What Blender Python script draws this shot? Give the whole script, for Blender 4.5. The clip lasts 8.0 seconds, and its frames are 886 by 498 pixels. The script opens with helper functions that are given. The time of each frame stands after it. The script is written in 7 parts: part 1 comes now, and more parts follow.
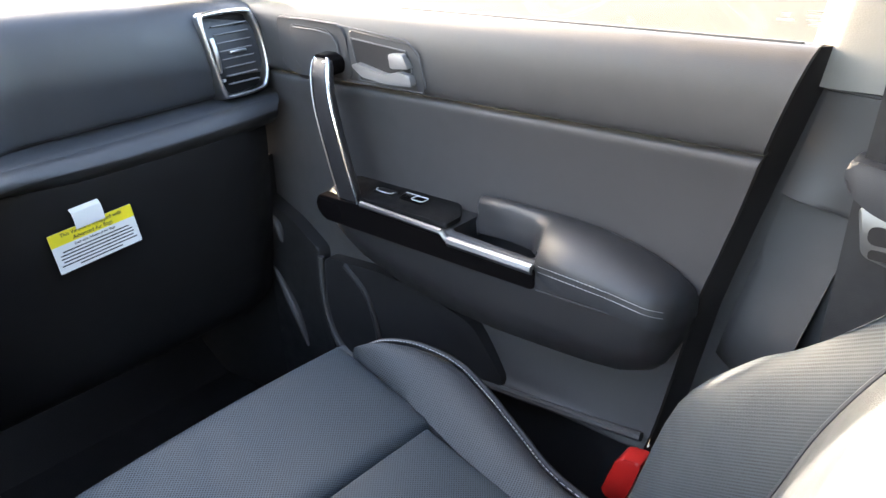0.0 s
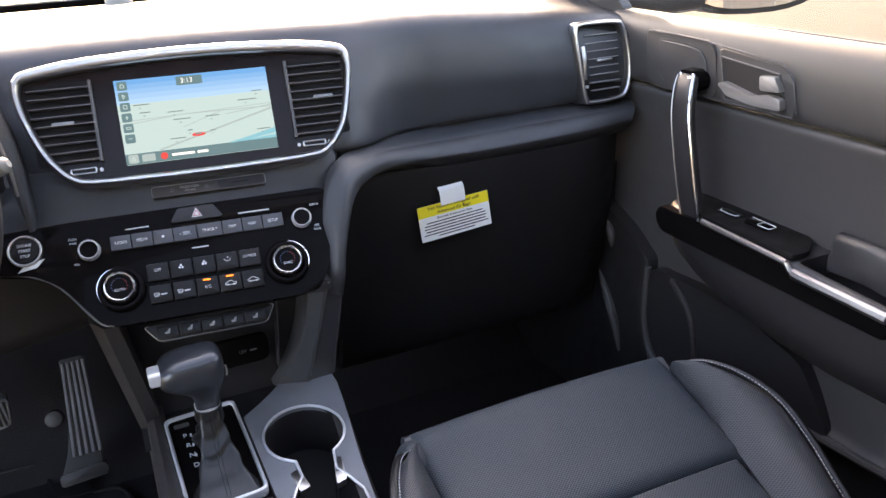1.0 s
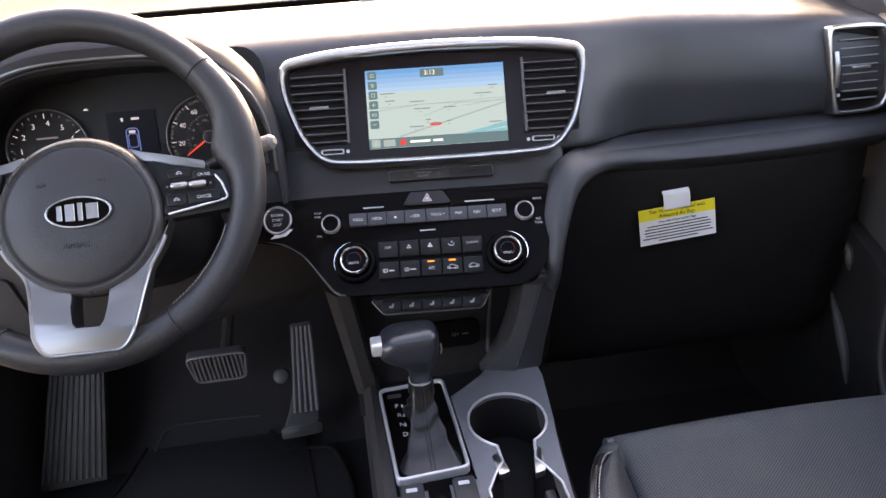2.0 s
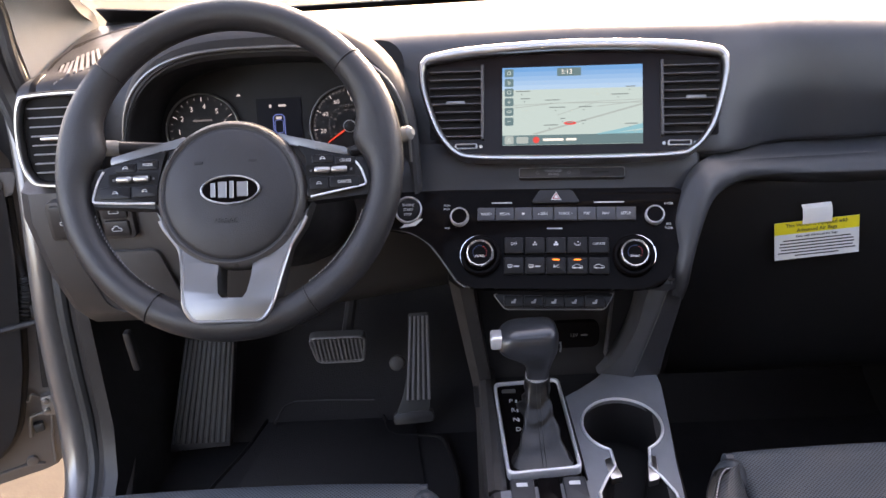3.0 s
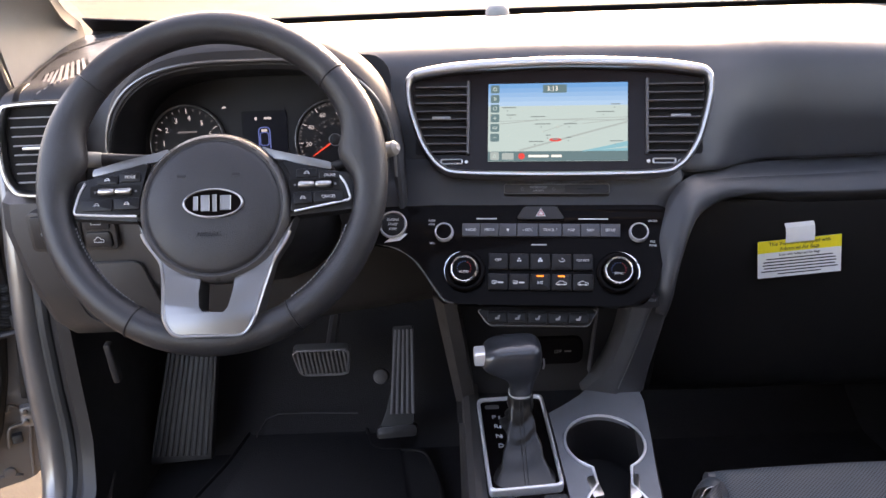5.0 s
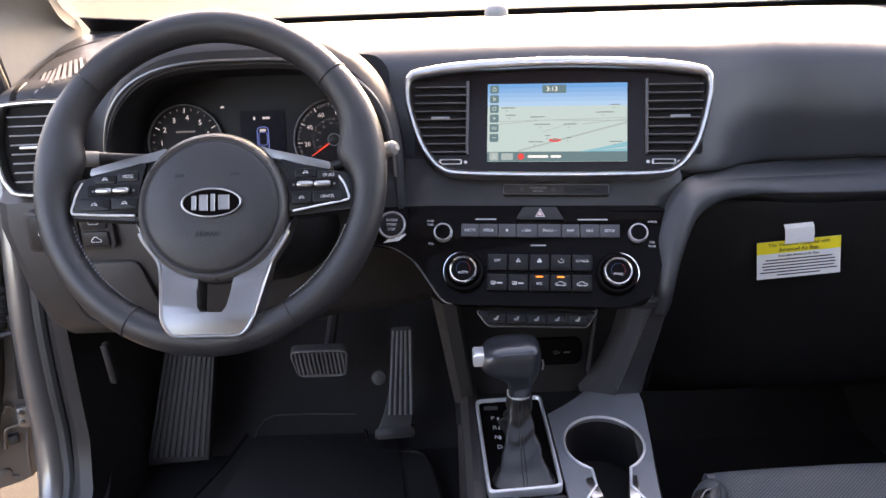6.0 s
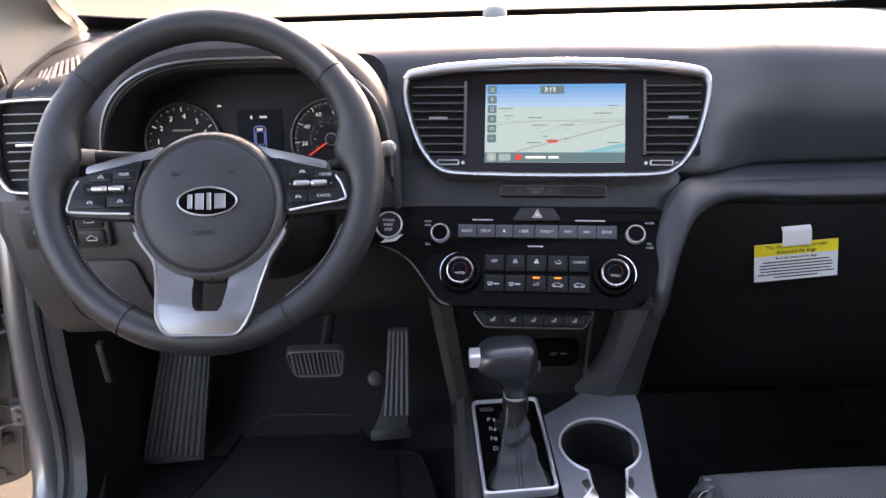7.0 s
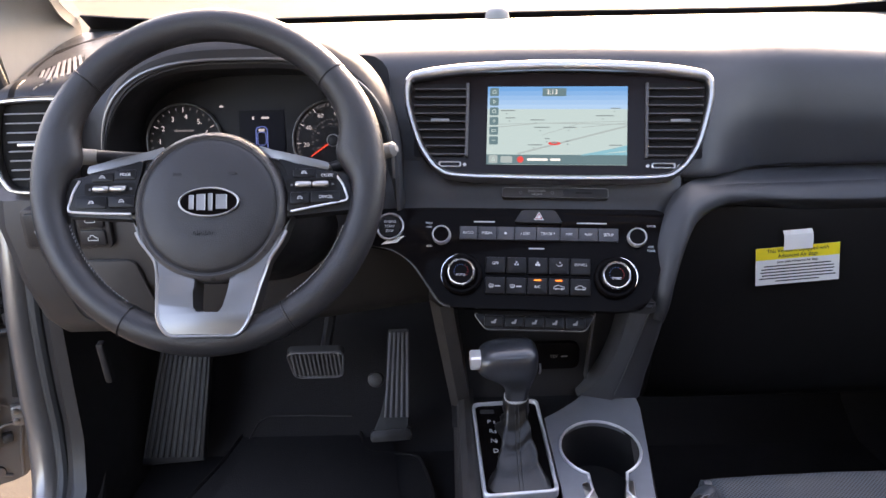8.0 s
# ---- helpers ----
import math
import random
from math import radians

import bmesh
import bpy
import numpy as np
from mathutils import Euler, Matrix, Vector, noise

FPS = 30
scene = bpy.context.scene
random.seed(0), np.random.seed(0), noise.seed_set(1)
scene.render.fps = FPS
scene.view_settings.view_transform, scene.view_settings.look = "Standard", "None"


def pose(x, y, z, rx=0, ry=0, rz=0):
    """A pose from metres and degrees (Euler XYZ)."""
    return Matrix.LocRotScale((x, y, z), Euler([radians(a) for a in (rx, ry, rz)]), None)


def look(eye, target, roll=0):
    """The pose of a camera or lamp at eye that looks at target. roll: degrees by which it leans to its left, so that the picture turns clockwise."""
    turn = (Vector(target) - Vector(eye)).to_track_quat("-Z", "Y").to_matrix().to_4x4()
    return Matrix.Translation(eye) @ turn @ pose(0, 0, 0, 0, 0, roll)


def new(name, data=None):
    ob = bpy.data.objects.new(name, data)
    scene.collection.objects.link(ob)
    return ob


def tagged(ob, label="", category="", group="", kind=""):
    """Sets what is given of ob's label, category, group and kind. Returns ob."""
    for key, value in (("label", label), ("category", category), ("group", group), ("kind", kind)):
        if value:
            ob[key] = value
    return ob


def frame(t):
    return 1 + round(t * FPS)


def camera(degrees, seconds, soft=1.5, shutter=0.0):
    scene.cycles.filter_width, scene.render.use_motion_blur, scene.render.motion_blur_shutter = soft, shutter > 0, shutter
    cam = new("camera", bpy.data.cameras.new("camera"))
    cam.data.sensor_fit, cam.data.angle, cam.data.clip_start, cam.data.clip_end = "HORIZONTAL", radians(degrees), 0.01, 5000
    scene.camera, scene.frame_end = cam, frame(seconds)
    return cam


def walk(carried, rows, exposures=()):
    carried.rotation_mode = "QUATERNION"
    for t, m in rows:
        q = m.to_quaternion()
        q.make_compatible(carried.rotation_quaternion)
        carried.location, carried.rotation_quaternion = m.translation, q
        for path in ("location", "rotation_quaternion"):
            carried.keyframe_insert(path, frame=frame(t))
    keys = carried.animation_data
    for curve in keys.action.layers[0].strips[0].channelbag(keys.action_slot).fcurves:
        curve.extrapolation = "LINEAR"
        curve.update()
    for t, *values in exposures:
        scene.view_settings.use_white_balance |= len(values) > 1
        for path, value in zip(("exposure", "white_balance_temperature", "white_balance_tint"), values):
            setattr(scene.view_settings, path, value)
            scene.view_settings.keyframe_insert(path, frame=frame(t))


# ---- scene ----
cam = camera(59.0, 8.0)
PATH = [
    (0, (-0.026, 0.151, 1.204), (1.311, 1.373, 0.356), -2.7),
    (0.5, (-0.061, 0.153, 1.211), (1.005, 1.637, 0.398), -1.9),
    (1, (-0.087, 0.143, 1.219), (0.65, 1.822, 0.42), -2.7),
    (1.5, (-0.101, 0.139, 1.216), (0.348, 1.927, 0.44), -3.7),
    (2, (-0.111, 0.133, 1.217), (0.137, 1.963, 0.449), -3.7),
    (2.2, (-0.118, 0.129, 1.217), (0.056, 1.97, 0.455), -3.5),
    (3.3, (-0.129, 0.12, 1.215), (-0.188, 1.975, 0.469), -3.1),
    (3.5, (-0.128, 0.122, 1.216), (-0.185, 1.978, 0.475), -3.0),
    (4, (-0.128, 0.123, 1.22), (-0.174, 1.982, 0.483), -2.8),
    (4.5, (-0.124, 0.124, 1.221), (-0.14, 1.985, 0.49), -2.5),
    (6, (-0.126, 0.127, 1.218), (-0.124, 1.992, 0.495), -2.0),
    (6.5, (-0.127, 0.129, 1.218), (-0.12, 1.994, 0.495), -1.8),
    (7, (-0.125, 0.129, 1.216), (-0.117, 1.995, 0.496), -1.6),
    (7.5, (-0.125, 0.13, 1.217), (-0.118, 1.996, 0.498), -1.4),
    (8, (-0.126, 0.13, 1.216), (-0.119, 1.997, 0.5), -1.3),
]
walk(cam, [(t, look(eye, target, roll)) for t, eye, target, roll in PATH],
     exposures=[(0.0, 4.74, 7050, 14), (0.5, 4.55, 7450, 18), (1.0, 4.24, 7800, 23), (1.6, 4.1, 8000, 26), (2.4, 4.08, 8050, 28), (3.5, 4.06, 8050, 28), (8.0, 4.05, 7700, 27)])

# ---- world, sun, exposure ----
scene.view_settings.exposure = 3.2
world = bpy.data.worlds.new("sky")
scene.world = world
world.use_nodes = True
wn = world.node_tree
sky = wn.nodes.new("ShaderNodeTexSky")
sky.sky_type, sky.sun_disc = "NISHITA", False
sky.sun_elevation, sky.sun_rotation = radians(22), radians(12)
sky.dust_density = 4.0
wn.links.new(sky.outputs[0], wn.nodes["Background"].inputs[0])
wn.nodes["Background"].inputs[1].default_value = 0.115
sun = new("sun", bpy.data.lights.new("sun", "SUN"))
sun.data.energy, sun.data.angle, sun.data.color = 1.2, radians(0.5), (1.0, 0.89, 0.74)
sun.matrix_world = look((0.193 * 6, 0.907 * 6, 0.375 * 6), (0, 0, 0))

# ---- materials ----


def material(name, color, rough=0.5, metal=0.0, vary=0.13, scale=40.0, bump=0.0, bump_scale=900.0, spec=0.5, coat=0.0, stain=3.0):
    """A surface with colour variation at two scales and a fine relief."""
    m = bpy.data.materials.new(name)
    m.use_nodes = True
    n, l = m.node_tree.nodes, m.node_tree.links
    b = n["Principled BSDF"]
    b.inputs["Roughness"].default_value, b.inputs["Metallic"].default_value = rough, metal
    b.inputs["Specular IOR Level"].default_value = spec
    b.inputs["Coat Weight"].default_value = coat
    co = n.new("ShaderNodeTexCoord")
    tex = []
    for s in (scale, stain):
        t = n.new("ShaderNodeTexNoise")
        t.inputs["Scale"].default_value, t.inputs["Detail"].default_value = s, 4
        l.new(co.outputs["Object"], t.inputs["Vector"])
        tex.append(t)
    mix = n.new("ShaderNodeMath")
    mix.operation = "ADD"
    l.new(tex[0].outputs["Fac"], mix.inputs[0])
    l.new(tex[1].outputs["Fac"], mix.inputs[1])
    ramp = n.new("ShaderNodeMapRange")
    ramp.inputs[1].default_value, ramp.inputs[2].default_value = 0.6, 1.4
    ramp.inputs[3].default_value, ramp.inputs[4].default_value = 1 - vary, 1 + vary
    l.new(mix.outputs[0], ramp.inputs[0])
    mul = n.new("ShaderNodeVectorMath")
    mul.operation = "SCALE"
    mul.inputs[0].default_value = color
    l.new(ramp.outputs[0], mul.inputs["Scale"])
    l.new(mul.outputs[0], b.inputs["Base Color"])
    rr = n.new("ShaderNodeMapRange")
    rr.inputs[1].default_value, rr.inputs[2].default_value = 0.3, 0.7
    rr.inputs[3].default_value, rr.inputs[4].default_value = max(0.02, rough * (0.85 + 0.13 * metal)), min(1.0, rough * (1.15 - 0.13 * metal))
    l.new(tex[0].outputs["Fac"], rr.inputs[0])
    l.new(rr.outputs[0], b.inputs["Roughness"])
    if bump:
        v = n.new("ShaderNodeTexVoronoi")
        v.inputs["Scale"].default_value = bump_scale
        l.new(co.outputs["Object"], v.inputs["Vector"])
        bp = n.new("ShaderNodeBump")
        bp.inputs["Strength"].default_value, bp.inputs["Distance"].default_value = bump, 0.0006
        l.new(v.outputs["Distance"], bp.inputs["Height"])
        l.new(bp.outputs[0], b.inputs["Normal"])
    return m


def offset(pts, dist):
    """The outline moved inwards; dist may be a function of the point."""
    k, out = len(pts), []
    cx, cy = sum(p[0] for p in pts) / k, sum(p[1] for p in pts) / k
    for i in range(k):
        a, b = Vector(pts[i - 1][:2]), Vector(pts[(i + 1) % k][:2])
        t = (b - a).normalized()
        n = Vector((-t.y, t.x))
        p = Vector(pts[i][:2])
        if n.dot(Vector((cx, cy)) - p) < 0:
            n = -n
        out.append(p + n * (dist(p) if callable(dist) else dist))
    return out


def perforated(name, color, pitch=0.0031, hole=0.3):
    """Leather with a regular field of small punched holes."""
    m = material(name, color, 0.55, vary=0.14, scale=30, spec=0.4)
    n, l = m.node_tree.nodes, m.node_tree.links
    b = n["Principled BSDF"]
    co = n.new("ShaderNodeTexCoord")
    mp = n.new("ShaderNodeMapping")
    mp.inputs["Rotation"].default_value = (0, 0, radians(45))
    mp.inputs["Scale"].default_value = (1 / pitch, 1 / pitch, 0.0)
    l.new(co.outputs["UV"], mp.inputs["Vector"])
    v = n.new("ShaderNodeTexVoronoi")
    v.inputs["Scale"].default_value, v.inputs["Randomness"].default_value = 1.0, 0.0
    l.new(mp.outputs[0], v.inputs["Vector"])
    step = n.new("ShaderNodeMapRange")
    step.inputs[1].default_value, step.inputs[2].default_value = hole - 0.06, hole + 0.06
    l.new(v.outputs["Distance"], step.inputs[0])
    dark = n.new("ShaderNodeMix")
    dark.data_type = "RGBA"
    dark.inputs["A"].default_value = (color[0] * 0.18, color[1] * 0.18, color[2] * 0.18, 1)
    old = b.inputs["Base Color"].links[0].from_socket
    l.new(step.outputs[0], dark.inputs["Factor"])
    l.new(old, dark.inputs["B"])
    l.new(dark.outputs["Result"], b.inputs["Base Color"])
    bp = n.new("ShaderNodeBump")
    bp.inputs["Strength"].default_value, bp.inputs["Distance"].default_value = 0.25, 0.0005
    l.new(step.outputs[0], bp.inputs["Height"])
    l.new(bp.outputs[0], b.inputs["Normal"])
    return m


def glow(name, color, strength):
    m = bpy.data.materials.new(name)
    m.use_nodes = True
    b = m.node_tree.nodes["Principled BSDF"]
    b.inputs["Base Color"].default_value = (0.01, 0.01, 0.01, 1)
    b.inputs["Roughness"].default_value = 0.3
    b.inputs["Specular IOR Level"].default_value = 0.08
    b.inputs["Emission Color"].default_value = (*color, 1)
    b.inputs["Emission Strength"].default_value = strength * 0.105
    return m


# lid plastic with the shade under the dash put into its base colour
GLOVE_SHADE = material("shaded_glove_plastic", (0.0125, 0.0117, 0.012), 0.5, bump=0.2, bump_scale=800, spec=0.22)
POST = material("dark_post_plastic", (0.068, 0.068, 0.073), 0.4, bump=0.25, bump_scale=800)
DASH = material("soft_dash_plastic", (0.036, 0.037, 0.041), 0.46, bump=0.16, bump_scale=1100)
KNOB = material("smooth_knob_leather", (0.022, 0.024, 0.029), 0.36, coat=0.8, vary=0.08, bump=0.2, bump_scale=700)
# dark door moulding; also shade put into glove box surround and latch recess
DARK_AND_SHADED = material("dark_and_shaded_plastic", (0.02, 0.0185, 0.0185), 0.5, bump=0.12, bump_scale=1000, spec=0.35)
GAITER = material("soft_gaiter_leather", (0.0065, 0.0065, 0.007), 0.34, bump=0.12, bump_scale=900, spec=0.6)
ALU = material("brushed_aluminium", (0.85, 0.85, 0.86), 0.3, 0.6, vary=0.02)
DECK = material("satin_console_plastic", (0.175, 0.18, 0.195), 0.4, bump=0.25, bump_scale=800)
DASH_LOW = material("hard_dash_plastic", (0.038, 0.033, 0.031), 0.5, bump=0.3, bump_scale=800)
BLACK = material("black_plastic", (0.021, 0.0195, 0.02), 0.42, spec=0.35, bump=0.2, bump_scale=800)
SLAT = material("vent_slat_plastic", (0.075, 0.068, 0.067), 0.35)
SLAT_PALE = material("pale_vent_slat", (0.26, 0.25, 0.25), 0.35)
PIANO = material("piano_black", (0.006, 0.005, 0.005), 0.1, vary=0.1, spec=0.03)
POD = material("black_switch_plastic", (0.012, 0.0115, 0.012), 0.35, vary=0.1, spec=0.2)
PANEL = material("dark_satin_panel", (0.014, 0.0095, 0.0092), 0.16, vary=0.1, spec=0.12)
SATIN = material("satin_chrome", (0.5, 0.49, 0.48), 0.28, 1.0, vary=0.02)
CHROME = material("bright_chrome", (0.78, 0.77, 0.76), 0.14, 1.0, vary=0.03)
BEZEL = material("smooth_black_bezel", (0.075, 0.069, 0.067), 0.3)
# black lifted slightly to carry the glare haze of the clear cover
FACE = material("hazed_instrument_black", (0.02, 0.0192, 0.0205), 0.4, spec=0.2)
PAD_LEATHER = material("grey_black_leather", (0.029, 0.029, 0.031), 0.4, bump=0.25, bump_scale=900)
ARMREST = material("armrest_plastic", (0.028, 0.0258, 0.0262), 0.42, bump=0.25, bump_scale=800)
HOOD = material("matt_hood_plastic", (0.042, 0.042, 0.0445), 0.7, bump=0.3, bump_scale=700, spec=0.25)
SILVER = material("silver_paint", (0.235, 0.234, 0.232), 0.4, 0.9, vary=0.03)
SILVER_PLASTIC = material("silver_plastic", (0.3, 0.29, 0.282), 0.4, 0.5, vary=0.05)
DOOR = material("door_trim_plastic", (0.054, 0.05, 0.048), 0.45, bump=0.12, bump_scale=1200)
DOOR_LOW = material("door_trim_low", (0.057, 0.0525, 0.0515), 0.6, bump=0.12, bump_scale=1200)
POST_TRIM = material("door_post_plastic", (0.05, 0.0475, 0.047), 0.5, bump=0.12, bump_scale=1200)
LEATHER = material("black_leather", (0.036, 0.042, 0.049), 0.5, bump=0.4, bump_scale=650)
PERF = perforated("perforated_leather", (0.044, 0.057, 0.069), hole=0.34)
PERF_SIDE = perforated("perforated_side_leather", (0.055, 0.06, 0.067), pitch=0.0026, hole=0.34)
RIM = material("wheel_leather", (0.025, 0.024, 0.0255), 0.38, bump=0.4, bump_scale=900)
HUB = material("hub_plastic", (0.025, 0.024, 0.0255), 0.48, bump=0.3, bump_scale=900)
STITCH_DARK = material("dark_thread", (0.03, 0.03, 0.03), 0.8)
STITCH = material("pale_thread", (0.4, 0.4, 0.4), 0.8)
VENT_DARK = material("vent_dark", (0.009, 0.0083, 0.0083), 0.6, spec=0.15)
CARPET = material("black_carpet", (0.021, 0.0198, 0.0205), 0.95, bump=1.0, bump_scale=500, spec=0.1)
RUBBER = material("black_rubber", (0.03, 0.03, 0.03), 0.6)
PEDAL = material("pedal_rubber", (0.14, 0.135, 0.136), 0.45)
PAINT = material("grey_car_paint", (0.18, 0.168, 0.16), 0.3, 0.5, vary=0.06, coat=0.6)
CREAM = material("pale_pillar_trim", (0.25, 0.24, 0.222), 0.7, vary=0.1, bump=0.2, bump_scale=600)
WHITE = material("white_paper", (0.75, 0.75, 0.74), 0.7, vary=0.05)
YELLOW = material("yellow_print", (0.8, 0.66, 0.02), 0.7, vary=0.05)
INK = material("black_ink", (0.02, 0.02, 0.02), 0.7)
MARK = material("pale_marking", (0.65, 0.65, 0.65), 0.6)
MARK_SOFT = material("soft_marking", (0.28, 0.28, 0.28), 0.6)
MARK_DIM = material("dim_marking", (0.14, 0.14, 0.14), 0.6)
RED = material("red_plastic", (0.36, 0.012, 0.01), 0.35)
WEBBING = material("black_webbing", (0.02, 0.02, 0.021), 0.8, bump=0.25, bump_scale=900)
GROUND = material("sandy_concrete", (0.072, 0.066, 0.055), 0.9, vary=0.18, scale=25, stain=0.6, bump=0.5, bump_scale=120, spec=0.05)
MIRROR = material("mirror_glass", (0.9, 0.9, 0.9), 0.02, 1.0, vary=0.01)
MAP_LAND = glow("screen_land", (0.47, 0.7, 0.72), 0.58)
MAP_ROAD = glow("screen_road", (0.4, 0.56, 0.58), 0.54)
MAP_ICON = glow("screen_icon", (0.13, 0.27, 0.31), 0.5)
MAP_TEXT = glow("screen_text", (0.2, 0.29, 0.31), 0.6)
MAP_PALE = glow("screen_pale", (0.8, 0.88, 0.86), 0.75)
MAP_RED = glow("screen_red", (0.6, 0.06, 0.05), 0.8)
MAP_WATER = glow("screen_water", (0.18, 0.5, 0.62), 0.65)
AMBER = glow("amber_lamp", (1.0, 0.25, 0.03), 1.6)
GAUGE = glow("gauge_white", (0.75, 0.78, 0.85), 0.45)
GAUGE_DIM = glow("gauge_grey", (0.5, 0.52, 0.58), 0.18)
LCD_BLUE = glow("cluster_blue", (0.16, 0.26, 0.75), 0.4)
NEEDLE = glow("needle_red", (1.0, 0.1, 0.06), 0.55)


def glass(name, tint):
    m = bpy.data.materials.new(name)
    m.use_nodes = True
    n, l = m.node_tree.nodes, m.node_tree.links
    n.remove(n["Principled BSDF"])
    tr, gl, mx = n.new("ShaderNodeBsdfTransparent"), n.new("ShaderNodeBsdfGlossy"), n.new("ShaderNodeMixShader")
    tr.inputs[0].default_value = (*tint, 1)
    gl.inputs["Roughness"].default_value = 0.01
    mx.inputs[0].default_value = 0.05
    l.new(tr.outputs[0], mx.inputs[1])
    l.new(gl.outputs[0], mx.inputs[2])
    l.new(mx.outputs[0], n["Material Output"].inputs[0])
    return m


GLASS = glass("window_glass", (0.93, 0.95, 0.94))
TINTED = glass("tinted_glass", (0.06, 0.065, 0.065))

# ---- building helpers ----


def axes(origin, tilt=0.0, cant=0.0):
    """A face's own axes: right, up along the face, out towards the cabin. tilt leans its top forwards, cant turns it to the driver."""
    t, c = radians(tilt), radians(cant)
    u = Vector((math.cos(c), -math.sin(c), 0))
    v = Vector((math.sin(c), math.cos(c), 0)) * math.sin(t) + Vector((0, 0, math.cos(t)))
    w = u.cross(v)
    return Matrix(((u.x, v.x, w.x, origin[0]), (u.y, v.y, w.y, origin[1]), (u.z, v.z, w.z, origin[2]), (0, 0, 0, 1)))


def side_axes(x):
    """Axes of the passenger door: right is forwards along y... seen from the cabin; out is towards the cabin."""
    return Matrix(((0, 0, -1, x), (-1, 0, 0, 0), (0, 1, 0, 0), (0, 0, 0, 1)))




def part(name, bm, mat, parent=None, label="", sharp=35, uv=None):
    me = bpy.data.meshes.new(name)
    bmesh.ops.recalc_face_normals(bm, faces=bm.faces)
    if uv:
        lay = bm.loops.layers.uv.new("UVMap")
        for f in bm.faces:
            for lp in f.loops:
                lp[lay].uv = uv(lp.vert.co)
    bm.to_mesh(me)
    bm.free()
    me.materials.append(mat)
    me.shade_smooth()
    me.set_sharp_from_angle(angle=radians(sharp))
    ob = new(name, me)
    if parent:
        ob.parent = parent
        ob.matrix_parent_inverse = Matrix.Translation(-parent.location)
    if label:
        tagged(ob, label)
    return ob


def thing(name, place, label, category, group="", kind=""):
    e = new(name)
    e.location = place
    e.empty_display_size = 0.05
    return tagged(e, label, category, group, kind)


def curve(pts, n=6, closed=True):
    """A smooth line through the points."""
    pts = [Vector(p) for p in pts]
    out, k = [], len(pts)
    for i in range(k if closed else k - 1):
        a, b, c, d = (pts[(i + j) % k] if closed else pts[min(max(i + j, 0), k - 1)] for j in (-1, 0, 1, 2))
        for s in range(n):
            t = s / n
            out.append(0.5 * (2 * b + (c - a) * t + (2 * a - 5 * b + 4 * c - d) * t * t + (3 * b - a - 3 * c + d) * t ** 3))
    if not closed:
        out.append(pts[-1])
    return out


def rounded(u0, u1, v0, v1, r, n=4):
    out = []
    for cx, cy, a in ((u1 - r, v1 - r, 0), (u0 + r, v1 - r, 90), (u0 + r, v0 + r, 180), (u1 - r, v0 + r, 270)):
        for i in range(n + 1):
            t = radians(a + 90 * i / n)
            out.append((cx + r * math.cos(t), cy + r * math.sin(t)))
    return out


def disc(u, v, r, n=32, ry=None):
    return [(u + r * math.cos(2 * math.pi * i / n), v + (ry or r) * math.sin(2 * math.pi * i / n)) for i in range(n)]


def corners(pts, r, n=4):
    """A polygon with its corners rounded by r."""
    out, k = [], len(pts)
    for i in range(k):
        p, a, b = Vector(pts[i]), Vector(pts[i - 1]), Vector(pts[(i + 1) % k])
        ra = min(r, (a - p).length * 0.45, (b - p).length * 0.45)
        s, e = p + (a - p).normalized() * ra, p + (b - p).normalized() * ra
        for j in range(n + 1):
            t = j / n
            out.append((1 - t) ** 2 * s + 2 * t * (1 - t) * p + t * t * e)
    return out


def prism(bm, pts, m, d0, d1, bev=0.0, seg=2):
    """Extrudes an outline given in the face's axes from depth d0 to d1, the edge at d1 rounded."""
    k = len(pts)
    lo = [bm.verts.new(m @ Vector((p[0], p[1], d0))) for p in pts]
    hi = [bm.verts.new(m @ Vector((p[0], p[1], d1))) for p in pts]
    bm.faces.new(lo[::-1])
    bm.faces.new(hi)
    for i in range(k):
        bm.faces.new((lo[i], lo[(i + 1) % k], hi[(i + 1) % k], hi[i]))
    if bev:
        es = [bm.edges.get((hi[i], hi[(i + 1) % k])) for i in range(k)]
        bmesh.ops.bevel(bm, geom=es, offset=bev, segments=seg, affect="EDGES", profile=0.5, clamp_overlap=True)
    return bm


def slab(pts, m, d0, d1, bev=0.0, seg=2):
    return prism(bmesh.new(), pts, m, d0, d1, bev, seg)


def band(bm, outer, inner, m, d0, d1, crown=0.0):
    """A frame between two outlines of equal count, with a crowned face."""
    k = len(outer)
    rows = []
    for f, d in ((0.0, d0), (0.0, d1 - crown), (0.12, d1 - crown * 0.35), (0.35, d1), (0.65, d1), (0.88, d1 - crown * 0.35), (1.0, d1 - crown), (1.0, d0)):
        rows.append([bm.verts.new(m @ Vector((*(Vector(outer[i][:2]).lerp(Vector(inner[i][:2]), f)), d))) for i in range(k)])
    for a, b in zip(rows, rows[1:] + rows[:1]):
        for i in range(k):
            bm.faces.new((a[i], a[(i + 1) % k], b[(i + 1) % k], b[i]))
    return bm


def loft(bm, rings, closed=True, caps=True):
    """Skins rings of equal count."""
    vs = [[bm.verts.new(p) for p in r] for r in rings]
    k = len(vs[0])
    for a, b in zip(vs, vs[1:]):
        for i in range(k if closed else k - 1):
            bm.faces.new((a[i], a[(i + 1) % k], b[(i + 1) % k], b[i]))
    if caps and closed:
        bm.faces.new(vs[0][::-1])
        bm.faces.new(vs[-1])
    return bm


